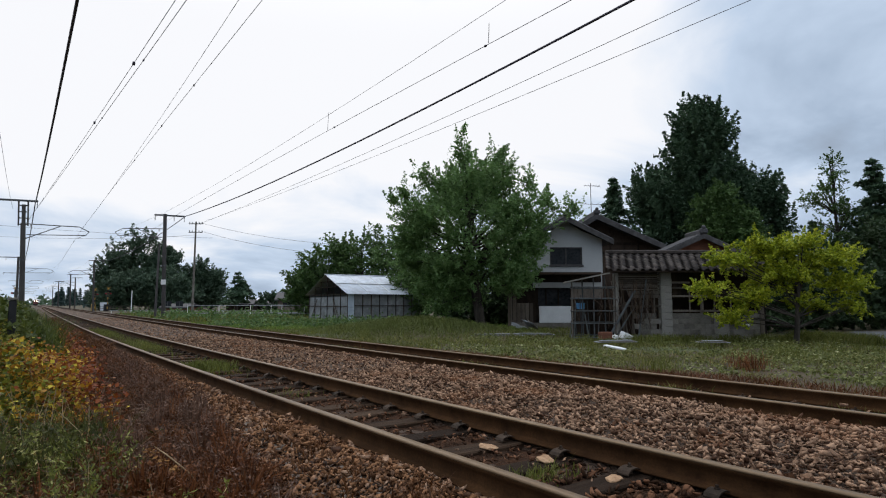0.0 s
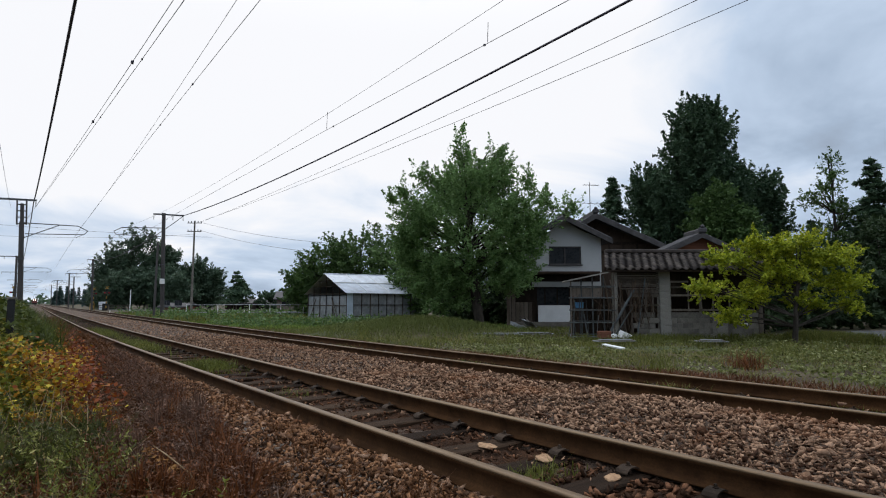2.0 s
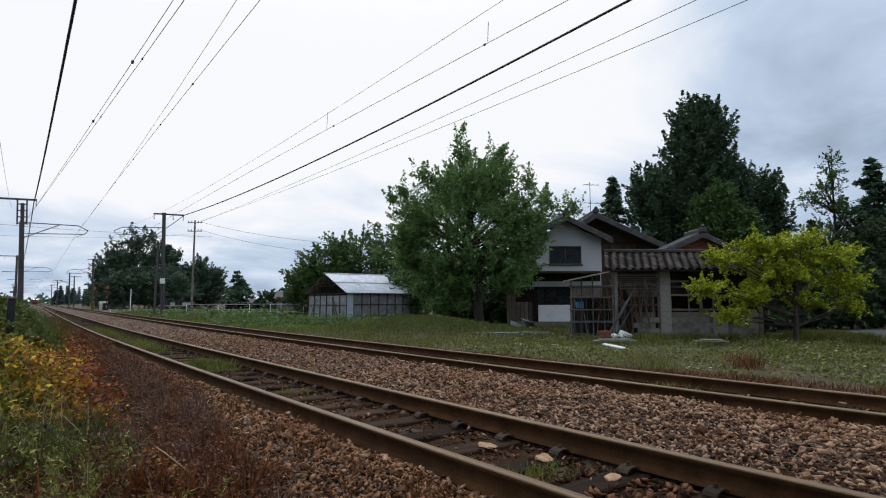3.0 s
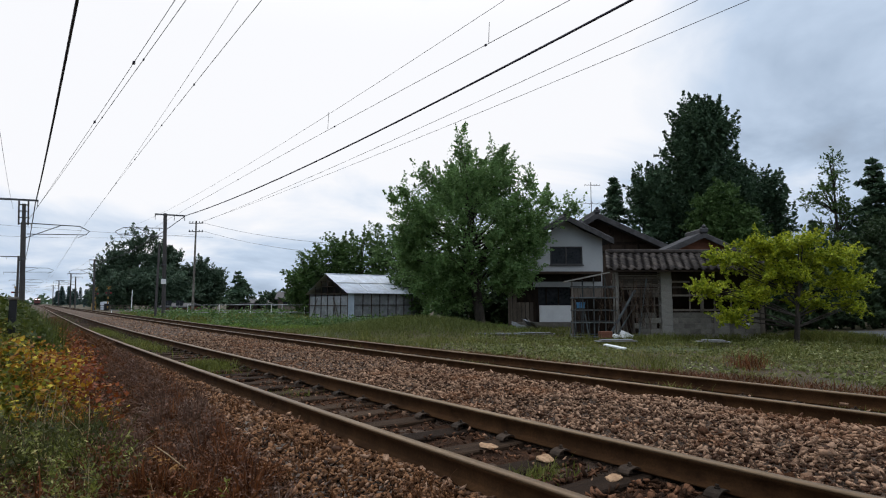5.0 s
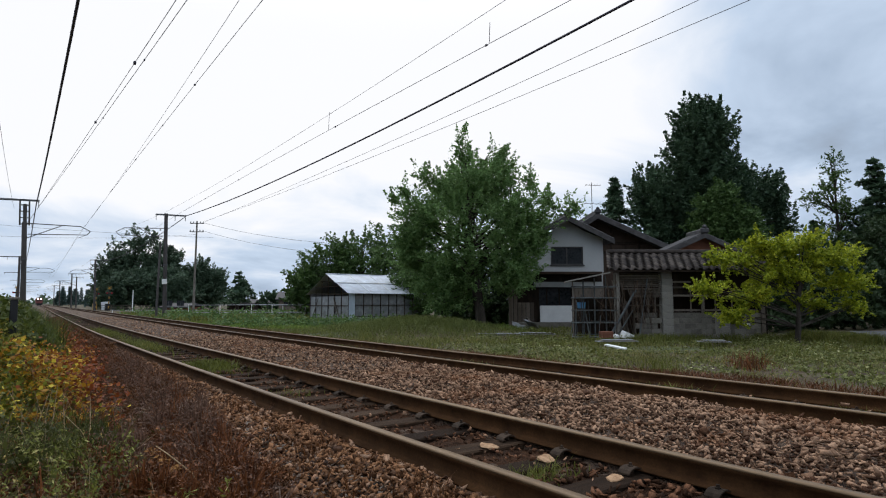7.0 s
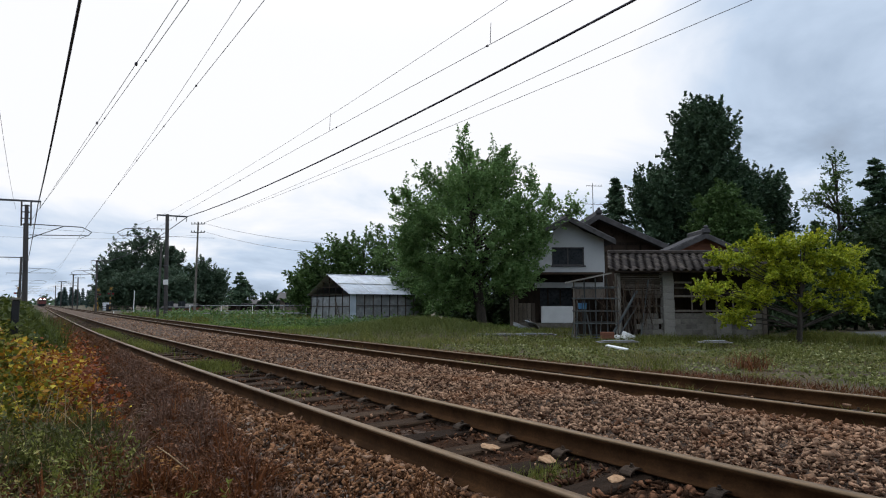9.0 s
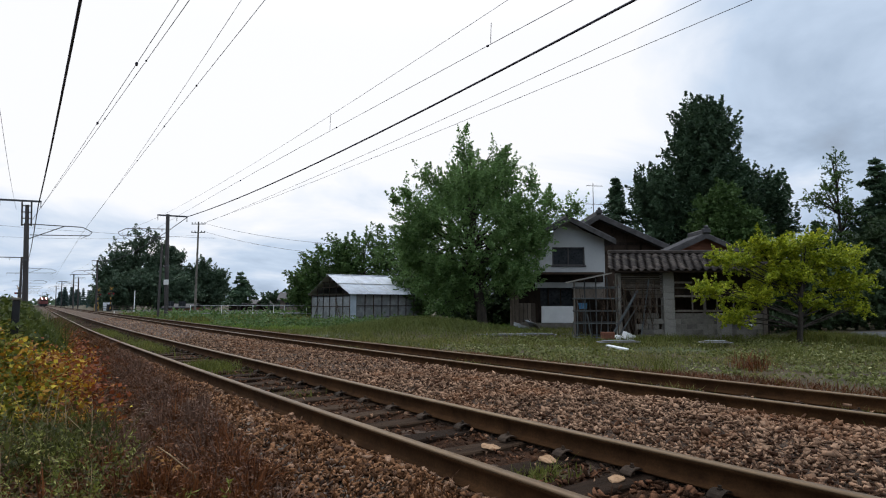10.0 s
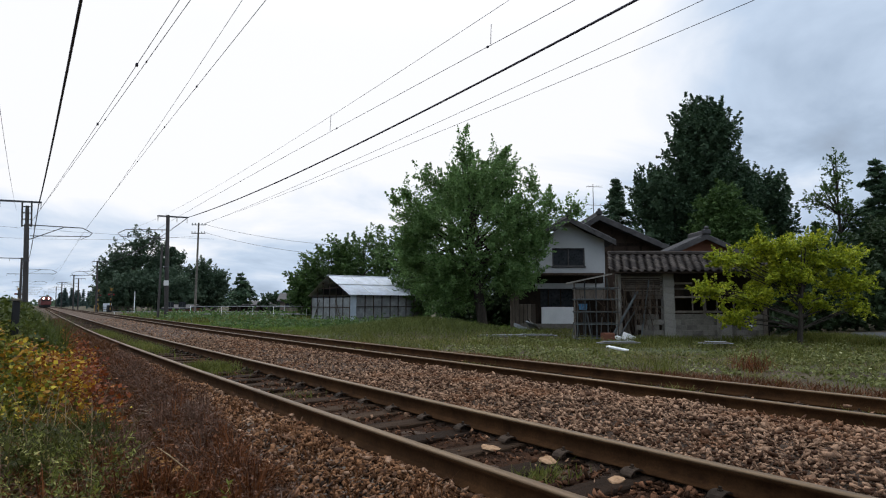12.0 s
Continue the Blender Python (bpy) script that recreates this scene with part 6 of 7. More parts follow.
def brush_clumps():
    """Rounded tussocks of thin dead stems with shrivelled tips, rusty near the bank's foot and greyer further along."""
    rust, grey = [], []
    for k in range(760):
        y = 2.2 + 11.5 * rng.random() ** 1.25
        x = float(brush_edge(np.array(y))) - rng.uniform(-0.1, 0.35 if k % 2 else 2.0)
        if x < -1.3:
            continue
        n = 64
        r, h = rng.uniform(0.08, 0.28), rng.uniform(0.06, 0.33 if y < 7 else 0.25)
        c = on_land(np.array([x]), np.array([y]), 0.03)[0]
        a, el = rng.uniform(0, 6.28, n), rng.uniform(0.1, 1.0, n) ** 0.7
        out = np.stack([np.cos(a) * np.sqrt(1 - el ** 2), np.sin(a) * np.sqrt(1 - el ** 2), el], -1)
        tip = c + out * np.array([r, r, h]) * rng.uniform(0.6, 1.1, (n, 1)) + rng.normal(size=(n, 3)) * 0.012
        foot = c + np.stack([np.cos(a), np.sin(a), 0 * a], -1) * r * 0.25 * rng.random((n, 1))
        mid = (foot + tip) / 2 + np.array([0, 0, 1.0]) * h * 0.16
        w = np.cross(tip - foot, rng.normal(size=(n, 3)))
        w *= (0.0042 * rng.uniform(0.6, 1.5, n) / (np.linalg.norm(w, axis=1) + 1e-9))[:, None]
        v = np.stack([foot - w, foot + w, mid + w, mid - w, tip + w * 0.5, tip - w * 0.5], 1).reshape(-1, 3)
        q = np.arange(n)[:, None] * 6
        f = np.concatenate([q + np.array([[0, 1, 2, 3]]), q + np.array([[3, 2, 4, 5]])])
        t = tip.repeat(2, 0) + rng.normal(size=(2 * n, 3)) * 0.014
        into = grey if (y > 5.0 and rng.random() < 0.75) or rng.random() < 0.12 else rust
        into += [(v, f), quads(t, 0.011, 0.2, 2.4)]
    stuff("rusty_brush", rust, "rustbrush", "rounded tussocks of rusty dead stems on the bank", "dry brush")
    stuff("grey_brush", grey, "greybrush", "rounded tussocks of grey-brown dead stems on the bank", "dry brush")


def vine_patch():
    """Yellow, orange and green leaves on a waist-high tangle beside the track."""
    n = 62000
    y = 6.6 + 13.0 * rng.random(n) ** 1.35
    x = -0.45 + rng.normal(size=n) * 0.55 + 0.03 * (y - 6)
    k = clumpy(x, y, 1.5, 6, -0.5) & (x < 0.78 + 0.02 * y) & (x > -2.6)
    x, y = x[k], y[k]
    h = 0.30 + 0.50 * np.clip((0.95 - x) / 1.3, 0, 1) + 0.13 * wob(x, y, 2.2, 3) + 0.10 * wob(x, y, 6.5, 1)
    h *= np.clip((y - 5.8) / 2.0, 0.3, 1)
    p = on_ground(x, y)
    p[:, 2] += np.maximum(0.04, h * rng.uniform(0.1, 1.0, len(x)) ** 0.55)
    hue = wob(x, y, 1.3, 2.0) * 0.28 + (x + 0.2) * 1.3 + rng.normal(size=len(x)) * 0.4
    red, warm = hue > 0.72, (hue > 0.12) & (hue <= 0.72)
    stuff("red_vine", [quads(p[red], 0.046, 0.4, 1.25)], "redleaf", "tangle of vines with red and rust-coloured leaves", "vine")
    stuff("orange_vine", [quads(p[warm], 0.048, 0.4, 1.2)], "orangeleaf", "tangle of vines with yellow and orange leaves", "vine")
    stuff("green_vine", [quads(p[hue <= 0.12], 0.044, 0.4, 1.3)], "yellowweed", "tangle of vines with yellowing green leaves", "vine")
    # stalks under the leaves
    m = rng.permutation(len(x))[:450]
    ch = []
    for i in m:
        b = on_ground(x[i:i + 1], y[i:i + 1])[0]
        e = p[i] + rng.normal(size=3) * 0.04
        mid = (b + e) / 2 + rng.normal(size=3) * 0.05
        ch.append(tube([b - (0, 0, 0.03), mid, e], [0.005, 0.004, 0.002], 4))
    stuff("vine_stalks", ch, "twig", "thin brown stalks of the vines", "stalks")
    # dark green growth in front of them
    n = 9000
    yy = 4.9 + 2.6 * rng.random(n)
    xx = -1.6 + 2.3 * rng.random(n)
    k = clumpy(xx, yy, 2.0, 3, -0.3) & (xx < 0.75 - 0.12 * (yy - 5))
    xx, yy = xx[k], yy[k]
    q = on_ground(xx, yy)
    q[:, 2] += (0.16 + 0.26 * np.clip((0.5 - xx) / 1.0, 0, 1)) * rng.random(len(xx)) ** 0.7 * (1 + 0.3 * wob(xx, yy, 3.0, 1.0))
    stuff("bank_greens", [quads(q, 0.026, 0.3, 2.2, 0.2), blades(on_ground(xx[:2500], yy[:2500]), 0.36, 0.007, 0.5)], "undergrowth", "dark green undergrowth before the vines", "weeds")
    # green growth further along
    n = 26000
    y = 11.0 + 46 * rng.random(n) ** 1.3
    x = 0.62 - np.abs(rng.normal(size=n)) * 1.1 - 0.014 * y
    p = on_ground(x, y)
    top = 0.5 + 0.78 * np.clip((0.5 - x) / 0.9, 0, 1) + 0.12 * wob(x, y, 0.9, 2)
    p[:, 2] += top * rng.random(n) ** 0.6
    stuff("hedge_weeds", [quads(p, 0.075, 0.3, 1.9)], "hedge", "tall green weeds beside the railway", "weeds")
    stuff("tall_grass", [blades(on_ground(x[:14000], y[:14000]), 0.95, 0.013, 0.3)], "hedge", "tall green grass beside the railway", "grass")


def foreground_weeds():
    n = 5000
    y = -5.0 + 12.6 * rng.random(n)
    x = -3.0 + 3.85 * rng.random(n)
    k = clumpy(x, y, 2.6, 1, -0.1) & (x < 0.95 - 0.12 * (y - 3)) & (np.hypot(x, y) > 0.9)
    x, y = x[k], y[k]
    ch = [blades(on_ground(x, y), 0.20, 0.011, 0.7)]
    # leafy stems: leaves in pairs along a bent stem
    m = 340
    y = 2.5 + 4.8 * rng.random(m)
    x = -1.2 + 2.0 * rng.random(m)
    k = x < 0.9 - 0.12 * (y - 3)
    b = on_ground(x[k], y[k])
    m = len(b)
    lean = rng.normal(size=(m, 2)) * 0.10
    hh = rng.uniform(0.12, 0.36, m)
    s = rng.uniform(0.15, 1.0, (m, 16))
    pts = np.stack([b[:, 0:1] + lean[:, 0:1] * s ** 1.5, b[:, 1:2] + lean[:, 1:2] * s ** 1.5, b[:, 2:3] + hh[:, None] * s], -1)
    pts += rng.normal(size=pts.shape) * 0.018
    ch.append(quads(pts.reshape(-1, 3), 0.013, 0.3, 3.0, 0.3))
    stuff("foreground_weeds", ch, "weed", "low olive and straw-coloured weeds on the bank", "weeds")
    st = []
    for i in range(m):
        e = b[i] + np.array([lean[i, 0], lean[i, 1], hh[i]])
        st.append(tube([b[i] - (0, 0, 0.02), (b[i] + e) / 2 - np.array([lean[i, 0], lean[i, 1], 0]) * 0.15, e], [0.003, 0.0025, 0.0012], 4))
    stuff("weed_stems", st, "twig", "thin dry weed stems", "stalks")
    # brighter leafy sprigs, and pale dead stalks among them
    m2 = 620
    y = 2.3 + 4.4 * rng.random(m2)
    x = -1.1 + 1.9 * rng.random(m2)
    k = (x < 0.85 - 0.12 * (y - 3)) & clumpy(x, y, 2.2, 4, -0.1)
    b2 = on_ground(x[k], y[k])
    s = rng.uniform(0.2, 1.0, (len(b2), 34))
    hh2 = rng.uniform(0.12, 0.34, len(b2))
    ln = rng.normal(size=(len(b2), 2)) * 0.09
    pts = np.stack([b2[:, 0:1] + ln[:, 0:1] * s, b2[:, 1:2] + ln[:, 1:2] * s, b2[:, 2:3] + hh2[:, None] * s], -1) + rng.normal(size=(len(b2), 34, 3)) * 0.022
    stuff("leafy_sprigs", [quads(pts.reshape(-1, 3), 0.0125, 0.2, 3.2, 0.5)], "sprig", "small leafy yellow-green sprigs on the bank", "weeds")
    st = []
    for i in range(44):
        cx, cy = (0.0, 6.2) if i < 30 else (rng.uniform(-0.9, 0.7), rng.uniform(4.5, 8.5))
        b0 = on_ground(np.array([cx + rng.normal() * 0.16]), np.array([cy + rng.normal() * 0.2]))[0]
        d = np.array([rng.normal() * 0.16, rng.normal() * 0.16, rng.uniform(0.25, 0.6)])
        st.append(tube([b0 - (0, 0, 0.02), b0 + d * 0.55 + rng.normal(size=3) * 0.02, b0 + d], [0.004, 0.003, 0.0015], 4))
    stuff("dead_stalks", st, "straw", "pale dead stalks standing in the weeds", "stalks")
    # under-layer of brown litter
    n = 38000
    y = -6.0 + 20 * rng.random(n)
    x = -3.4 + 4.7 * rng.random(n)
    k = x < near_line(y) - 1.2
    p = on_ground(x[k], y[k])
    p[:, 2] += rng.uniform(0.0, 0.06, len(p))
    stuff("leaf_litter", [quads(p, 0.023, 0.7, 2.2)], "drygrass", "brown dead leaves and litter on the soil", "litter")


def dry_stem():
    """The one long dead stalk that lies over the brush."""
    p = np.array([(0.69, 4.11, 0.39), (0.75, 4.04, 0.345), (0.82, 4.0, 0.28), (0.90, 4.03, 0.20), (0.96, 4.08, 0.10), (0.98, 4.1, -0.02)])
    t = thing("dead_stalk", Matrix(), "bent straw-coloured dead stalk with shrivelled leaves", "stalk")
    put("stem", *tube(p, [0.002, 0.004, 0.005, 0.005, 0.005, 0.005], 6), "straw", t, "", True)
    c = p[:3].repeat(26, 0) + rng.normal(size=(78, 3)) * np.array([0.02, 0.02, 0.015]) - np.array([0.015, 0.0, 0.03])
    put("dead_leaves", *quads(c, 0.012, 0.2, 2.6), "deadleaf", t)


def track_weeds():
    ch = []
    for cy, n, r, h in ((10.5, 1500, 0.8, 0.17), (17.0, 1800, 2.6, 0.16), (25.0, 1800, 4.0, 0.16), (2.74, 420, 0.16, 0.10), (6.9, 120, 0.25, 0.1)):
        y = cy + rng.normal(size=n) * r * 0.5
        x = near_line(y) + rng.normal(size=n) * 0.17 + (0.05 if cy > 5 else -0.1)
        x = np.clip(x, near_line(y) - 0.45, near_line(y) + 0.45)
        ch.append(blades(on_land(x, y, 0.01), h, 0.009 if cy < 8 else 0.014, 0.5))
    for cy, n in ((4.2, 160), (8.2, 200), (2.1, 120), (13, 300)):
        y = cy + rng.normal(size=n) * 0.3
        x = far_line(y) + rng.normal(size=n) * 0.2
        ch.append(blades(on_land(x, y, 0.01), 0.14, 0.01, 0.5))
    stuff("track_grass", ch, "grass", "green grass growing between the rails", "grass")


# ============ small things ============
def litter():
    g = "scrap in the yard"
    for u, w, L, D, turn in ((2.1, 21.3, 2.0, 0.5, 4), (3.6, 21.8, 1.5, 0.45, -6), (5.4, 17.6, 1.3, 0.35, 8), (8.3, 17.4, 0.9, 0.4, -5)):
        t = thing("scrap_sheet", yard_pose(u, w, 0.13, turn), "weathered grey-blue sheet lying in the grass", "sheet", g)
        for k in range(3):
            part("sheet", block(-L / 2 + k * 0.06, L / 2 - k * 0.09, -D / 2, D / 2 - k * 0.08, k * 0.024, k * 0.024 + 0.022, 0.006), "greywood" if k == 1 else "scrap", t)
    bm = bmesh.new()
    box(bm, -0.30, 0.30, -0.075, 0.075, -0.02, 0.02, 0.006)
    b = part("white_board", bm, "white", None)
    b.matrix_world = yard_pose(4.6, 15.1, 0.16, -48) @ pose(0, 0, 0, 4, 7, 0)
    tagged(b, "white painted board lying in the clover", "board")
    for u, w, a, lean, lab in ((6.45, 19.85, 0.145, 24, "white foam box tipped over beside the shed"), (6.02, 19.8, 0.10, -14, "small white foam box in the grass beside the shed")):
        bm = bmesh.new()
        box(bm, -a * 1.25, a * 1.25, -a, a, -a * 0.85, a * 0.85, a * 0.1)
        bmesh.ops.subdivide_edges(bm, edges=bm.edges[:], cuts=2, use_grid_fill=True)
        for v in bm.verts:
            v.co += Vector((noise.noise(v.co * 9), noise.noise(v.co * 9 + Vector((3, 0, 0))), noise.noise(v.co * 9 + Vector((0, 5, 0))))) * a * 0.12
        ob = part("foam_box", bm, "white", None)
        q = yard(u, w)
        ob.matrix_world = pose(q.x, q.y, a * 0.95 + 0.03, 10, lean, -20)
        tagged(ob, lab, "box")
    # torn sheets heaped at the foot of the house
    q = yard(4.15, 27.0)
    t = thing("sheet_heap", pose(q.x, q.y, float(ground_height(q.x, q.y)), 0, 0, -35.7), "heap of torn grey sheets at the foot of the house", "sheets")
    for k, (x, y, lean, L) in enumerate(((-0.3, 0.0, 22, 1.1), (0.25, 0.12, 34, 0.9), (0.05, -0.14, 12, 1.2))):
        bm = bmesh.new()
        box(bm, -L / 2, L / 2, -0.3, 0.3, 0.0, 0.02, 0.004)
        bmesh.ops.subdivide_edges(bm, edges=bm.edges[:], cuts=4, use_grid_fill=True)
        for v in bm.verts:
            v.co.z += noise.noise(v.co * 3 + Vector((k * 7, 0, 0))) * 0.12
        bmesh.ops.transform(bm, matrix=pose(x, y, 0.12 + 0.1 * k, 18, lean, k * 35), verts=bm.verts[:])
        part("sheet", bm, "scrap" if k != 1 else "greywood", t)
    bm = bmesh.new()
    box(bm, -0.2, 0.2, -0.15, 0.15, 0, 0.34, 0.02)
    ob = part("rusty_crate", bm, "redwall", None)
    ob.matrix_world = yard_pose(5.7, 19.75, 0.0, 12)
    tagged(ob, "rusty red crate beside the lean-to", "crate")
    bm = bmesh.new()
    rod(bm, (0, 0, 0), (0, 0, 0.22), 0.14, 0.16, 14)
    ob = part("blue_bucket", bm, "bluepaint", None)
    ob.matrix_world = yard_pose(5.15, 20.9, 1.12, 0)
    tagged(ob, "faded blue bucket on the pipe frame", "bucket")
    # pale weathered stones between the rails
    for y, dx, s in ((3.46, 0.18, 0.058), (2.95, 0.26, 0.058), (2.38, 0.27, 0.05)):
        bm = bmesh.new()
        bmesh.ops.create_icosphere(bm, subdivisions=2, radius=s)
        for v in bm.verts:
            v.co.z *= 0.22
            v.co.x *= 1.35
            v.co += v.normal * noise.noise(v.co * 22 + Vector((y, 0, 0))) * 0.02
        ob = part("flat_stone", bm, "tanstone", None)
        ob.matrix_world = pose(float(near_line(y)) + dx, y, RT - 0.155, 4, 6, y * 90)
        tagged(ob, "flat pale tan stone between the rails", "stone", "flat stones between the rails")


def marker_post():
    t = thing("marker_post", pose(-0.24, 11.25, 0), "weathered dark concrete post beside the track", "post")
    part("post", block(-0.052, 0.052, -0.052, 0.052, -0.3, 1.36, 0.012), "black", t)
    part("cap", block(-0.072, 0.072, -0.072, 0.072, 1.36, 1.40, 0.01), "concrete", t, "pale cap of the post")


def pipe_frames():
    g = "pipe frames in the field"
    for u, w, L in ((-20.2, 58.0, 11.2), (-14.4, 55.0, 4.0)):
        t = thing("pipe_frame", yard_pose(u, w), "long frame of white pipes over garden beds", "pipe frame", g)
        for z in (0.35, 1.12):
            part("rail_pipe", bar((-L / 2 + 0.0, 0, z), (L / 2, 0, z + 0.05), 0.03, 0.03, 6), "scrap", t)
            part("rail_pipe", bar((-L / 2 + 0.2, 1.5, z), (L / 2, 1.5, z + 0.08), 0.03, 0.03, 6), "scrap", t)
        k = 0
        while k * 1.6 <= L:
            x = -L / 2 + k * 1.6
            part("post", bar((x, 0, -0.1), (x, 0, 1.2), 0.03, 0.03, 6), "greywood" if k % 2 else "white", t)
            k += 1
    t = thing("guard_rail", yard_pose(-34, 74.0), "long low white guard pipe along the path", "guard rail")
    part("pipe", bar((-9, 0, 0.42), (13, 0, 0.40), 0.045, 0.045, 8), "scrap", t)
    for k in range(8):
        part("post", bar((-8.8 + k * 2.9, 0, -0.1), (-8.8 + k * 2.9, 0, 0.42), 0.04, 0.05, 6), "white", t)
    t = thing("marker_pole", yard_pose(-43.5, 80), "thin white marker pole beside the field", "pole")
    part("shaft", bar((0, 0, -0.2), (0, 0, 3.2), 0.06, 0.06, 8), "white", t)


def crossing():
    for i, (x, y) in enumerate(((10.9, 116.6), (9.8, 127.8), (-2.4, 121.0))):
        t = thing("crossing_signal", pose(x, y, 0, 0, 0, 10 if i < 2 else -10), "level crossing signal with yellow and black bands", "crossing signal", "crossing signals")
        for k in range(10):
            part("band", bar((0, 0, k * 0.42), (0, 0, k * 0.42 + 0.418), 0.1, 0.1, 10), "yellowpaint" if k % 2 else "black", t)
        for a in (-40, 40):
            bm = bmesh.new()
            box(bm, -0.36, 0.36, -0.03, 0.03, -0.05, 0.05, 0.01, pose(0, -0.13 - 0.002 * a / 40, 4.1, 0, a, 0))
            part("cross_board", bm, "yellowpaint", t)
        part("lamp_plate", block(-0.55, 0.55, -0.16, -0.11, 3.0, 3.3, 0.02), "black", t)
        for xx in (-0.36, 0.36):
            part("lamp", bar((xx, -0.17, 3.15), (xx, -0.2, 3.15), 0.15, 0.15, 12), "redglass", t)
        part("gate_box", block(-0.35, 0.35, 0.35, 0.95, 0, 1.25, 0.03), "yellowpaint" if i else "black", t)
    t = thing("relay_box", pose(11.6, 130, 0), "grey trackside relay cabinet", "cabinet")
    part("body", block(-0.7, 0.7, -0.4, 0.4, 0, 1.6, 0.03), "metalsheet", t)
    part("door", block(-0.6, 0.6, -0.43, -0.403, 0.15, 1.5, 0.01), "metalsheet", t)
    t = thing("fence", pose(12.5, 121, 0, 0, 0, 8), "low weathered railing at the level crossing", "fence")
    for z in (0.45, 0.85):
        part("rail_bar", block(-2.5, 6, -0.04, 0.04, z, z + 0.09), "greywood", t)
    for k in range(6):
        part("post", block(-2.45 + k * 1.65, -2.35 + k * 1.65, 0.045, 0.12, 0, 0.98), "greywood", t)


def far_houses():
    for u, w, L, D, h, r, turn, c in ((-23.5, 96, 7, 6, 2.0, 1.1, 8, "greywood"), (-46.5, 102, 4.6, 4, 0.7, 0.5, -10, "redwall"), (-41.5, 119, 5, 6, 1.3, 0.7, 6, "darkwood"), (-37.0, 125, 8, 6, 1.2, 0.6, 0, "darkwood")):
        t = thing("farmhouse", yard_pose(u, w, 0, turn), "distant low house with a dark roof", "house", "far houses")
        part("wall", block(-L / 2, L / 2, -D / 2, D / 2, 0, h), c, t)
        for s in (-1, 1):
            bm = bmesh.new()
            p = [(-L / 2 - 0.5, s * (D / 2 + 0.5), h - 0.15), (L / 2 + 0.5, s * (D / 2 + 0.5), h - 0.15), (L / 2 + 0.5, 0, h + r), (-L / 2 - 0.5, 0, h + r)]
            lo = [bm.verts.new(q) for q in p]
            hi = [bm.verts.new((q[0], q[1], q[2] + 0.18)) for q in p]
            bm.faces.new(lo)
            bm.faces.new(hi)
            for i in range(4):
                bm.faces.new((lo[i], lo[(i + 1) % 4], hi[(i + 1) % 4], hi[i]))
            part("roof_slope", bm, "rooftile", t)
        for k in (-0.28, 0.22):
            win = part("window", block(k * L - 0.7, k * L + 0.7, -D / 2 - 0.04, -D / 2 - 0.005, 0.9, 1.8), "darkglass", t)
            part("window_frame", block(k * L - 0.03, k * L + 0.03, -D / 2 - 0.07, -D / 2 - 0.042, 0.9, 1.8), "steel", win)


def lane():
    bm = bmesh.new()
    pts = [(13.9, 18.6), (16.5, 17.6), (34, 17.0), (34, 26.2), (18.4, 25.6), (16.0, 22.6)]
    f = bm.faces.new([bm.verts.new(yard(u, w, 0.07)) for u, w in pts])
    r = bmesh.ops.extrude_face_region(bm, geom=[f])
    bmesh.ops.translate(bm, verts=[v for v in r["geom"] if isinstance(v, bmesh.types.BMVert)], vec=(0, 0, -0.2))
    tagged(part("lane", bm, "asphalt"), "short grey asphalt lane beside the yard", "lane", kind="structure")


lawn()
verge()
brush_clumps()
vine_patch()
foreground_weeds()
dry_stem()
track_weeds()
litter()
marker_post()
pipe_frames()
crossing()
far_houses()
lane()
scatter_stones()
middle_stones()
bank_stones()


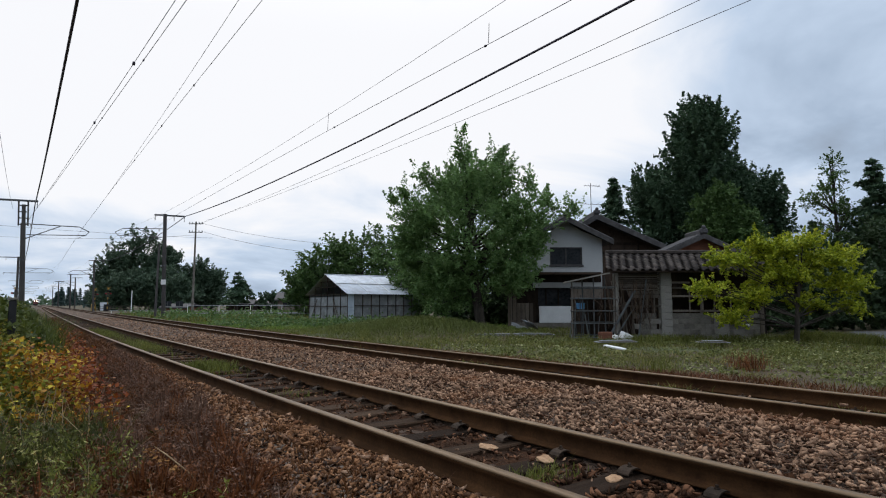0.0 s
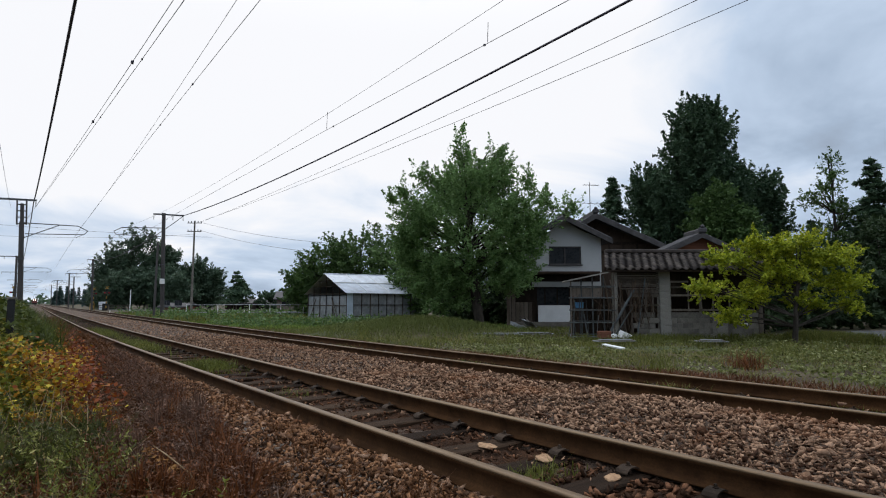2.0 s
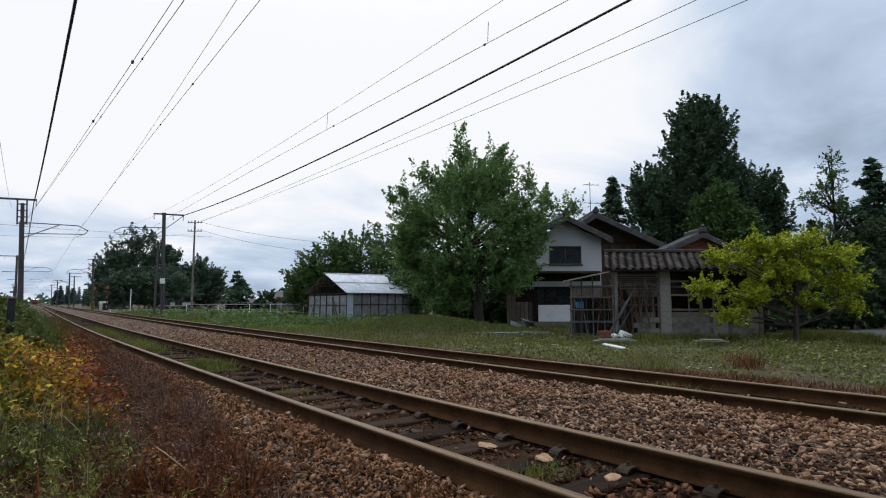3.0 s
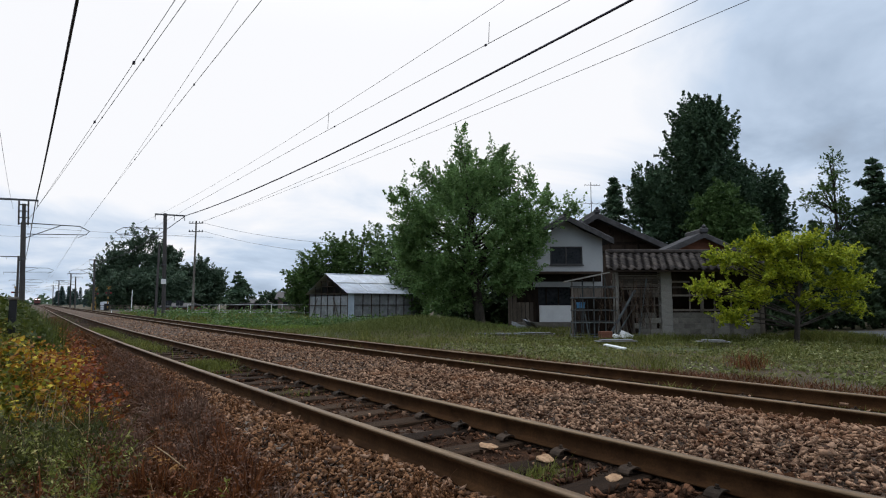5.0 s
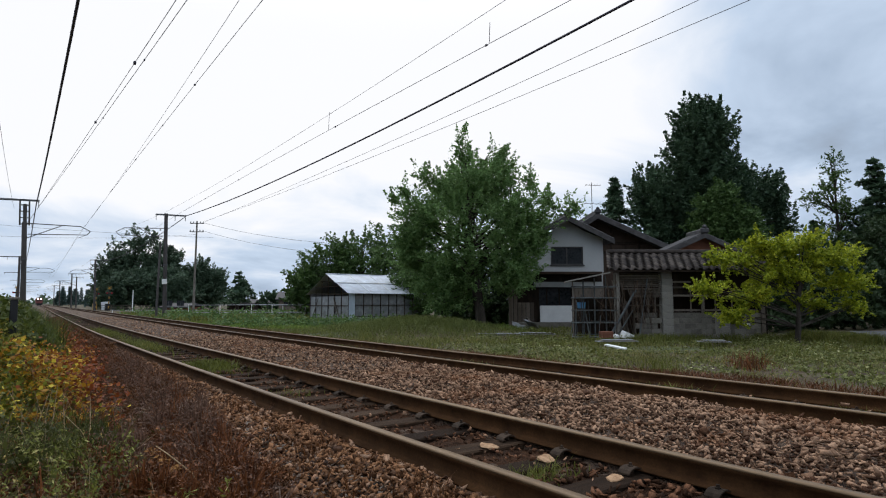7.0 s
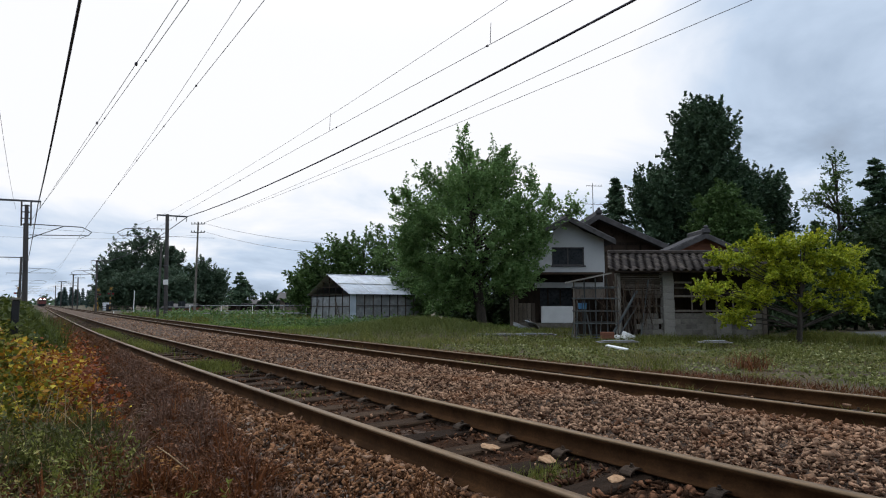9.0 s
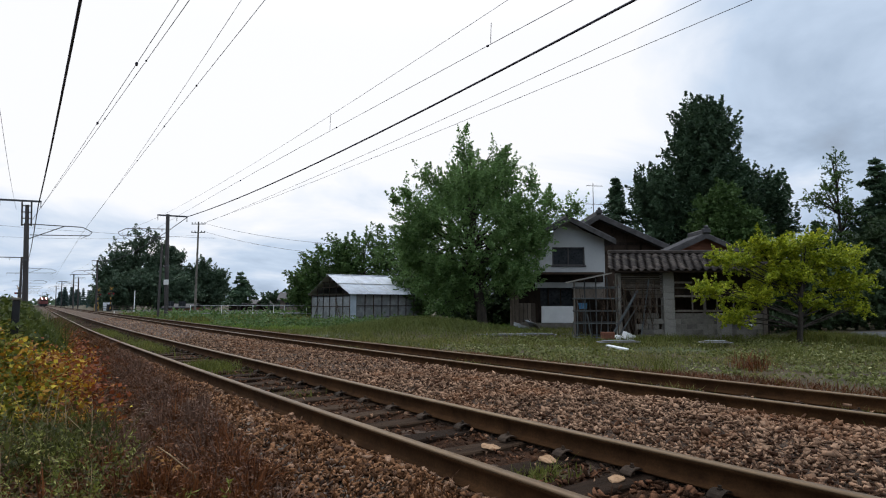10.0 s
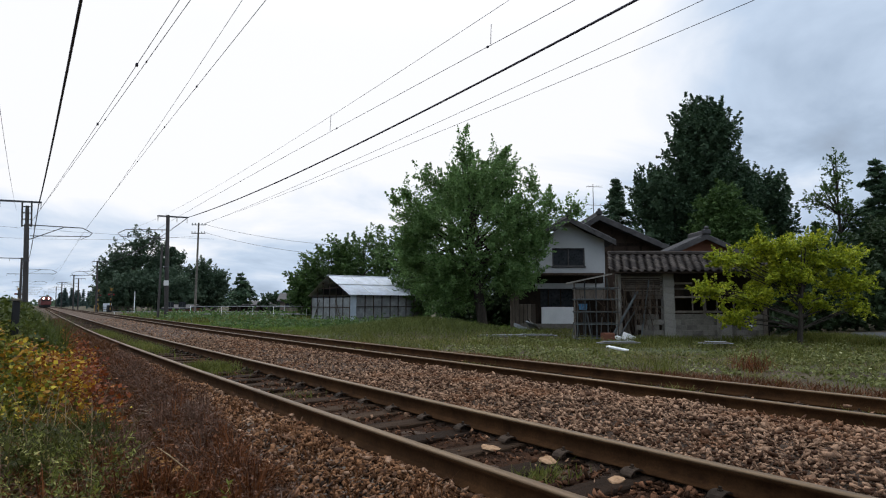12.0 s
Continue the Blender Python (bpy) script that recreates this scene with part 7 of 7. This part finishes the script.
# ============ what moves ============
def locomotive():
    t = thing("locomotive", pose(2.45, 493, RT), "dark red electric locomotive with two lit headlamps", "locomotive")
    bm = bmesh.new()
    box(bm, -1.42, 1.42, 0.0, 17.0, 1.0, 3.55, 0.0)
    for v in bm.verts:
        if v.co.y < 0.1 and v.co.z > 2:
            v.co.y += 0.35
        if v.co.z > 2:
            v.co.x *= 0.93
    bmesh.ops.bevel(bm, geom=bm.edges[:], offset=0.12, segments=2, affect="EDGES", profile=0.5)
    body = part("body", bm, "red", t)
    part("underframe", block(-1.25, 1.25, 0.3, 16.7, 0.3, 0.98, 0.05), "black", t)
    part("roof", block(-1.05, 1.05, 0.9, 16.2, 3.55, 3.78, 0.06), "steel", t)
    for x0, x1 in ((-1.1, -0.08), (0.08, 1.1)):
        part("windscreen", block(x0, x1, 0.13, 0.22, 2.15, 2.72, 0.02), "darkglass", body)
    for x in (-0.62, 0.62):
        part("headlamp", bar((x, 0.12, 3.05), (x, 0.4, 3.05), 0.2, 0.2, 12), "lamp", t)
    part("coupler", block(-0.15, 0.15, -0.5, 0.3, 0.75, 0.98, 0.03), "black", t)
    part("skirt", block(-1.2, 1.2, -0.05, 0.25, 0.25, 0.7, 0.03), "black", t)
    for y in (2.2, 4.4, 7.4, 9.6, 12.6, 14.8):
        for s in (-1, 1):
            part("wheel", bar((s * 0.5, y, 0.46), (s * 0.63, y, 0.46), 0.46, 0.46, 18), "black", t)
    bm = bmesh.new()
    for a, b in (((-0.6, 4, 3.8), (-0.6, 2.8, 4.6)), ((0.6, 4, 3.8), (0.6, 2.8, 4.6)), ((-0.6, 2.8, 4.6), (-0.7, 4, 5.45)), ((0.6, 2.8, 4.6), (0.7, 4, 5.45)), ((-0.9, 4, 5.45), (0.9, 4, 5.45))):
        rod(bm, a, b, 0.04, 0.04, 6)
    part("pantograph", bm, "steel", t)
    return t


def wagon():
    t = thing("freight_wagon", pose(2.45, 512, RT), "dark container wagon behind the locomotive", "wagon", "freight wagons")
    part("deck", block(-1.3, 1.3, 0, 19.5, 0.85, 1.05, 0.03), "black", t)
    for k in range(5):
        part("container", block(-1.2, 1.2, 0.2 + k * 3.85, 3.9 + k * 3.85, 1.054, 3.45, 0.04), "container", t)
    for y in (2, 4, 15.5, 17.5):
        for s in (-1, 1):
            part("wheel", bar((s * 0.5, y, 0.43), (s * 0.63, y, 0.43), 0.43, 0.43, 16), "black", t)
    return t


train = [(locomotive(), 0.0), (wagon(), 18.0)]
for k in range(1, 6):
    train.append((copy_thing(train[1][0], pose(2.45, 512 + 20.2 * k, RT)), 18.0 + 20.2 * k))


def motions():
    for ob, back in train:
        rows = []
        for k in range(13):
            y = 493 - 22.6 * k + back
            rows.append((float(k), pose(float(near_line(y)), y, RT)))
        walk(ob, rows)


motions()
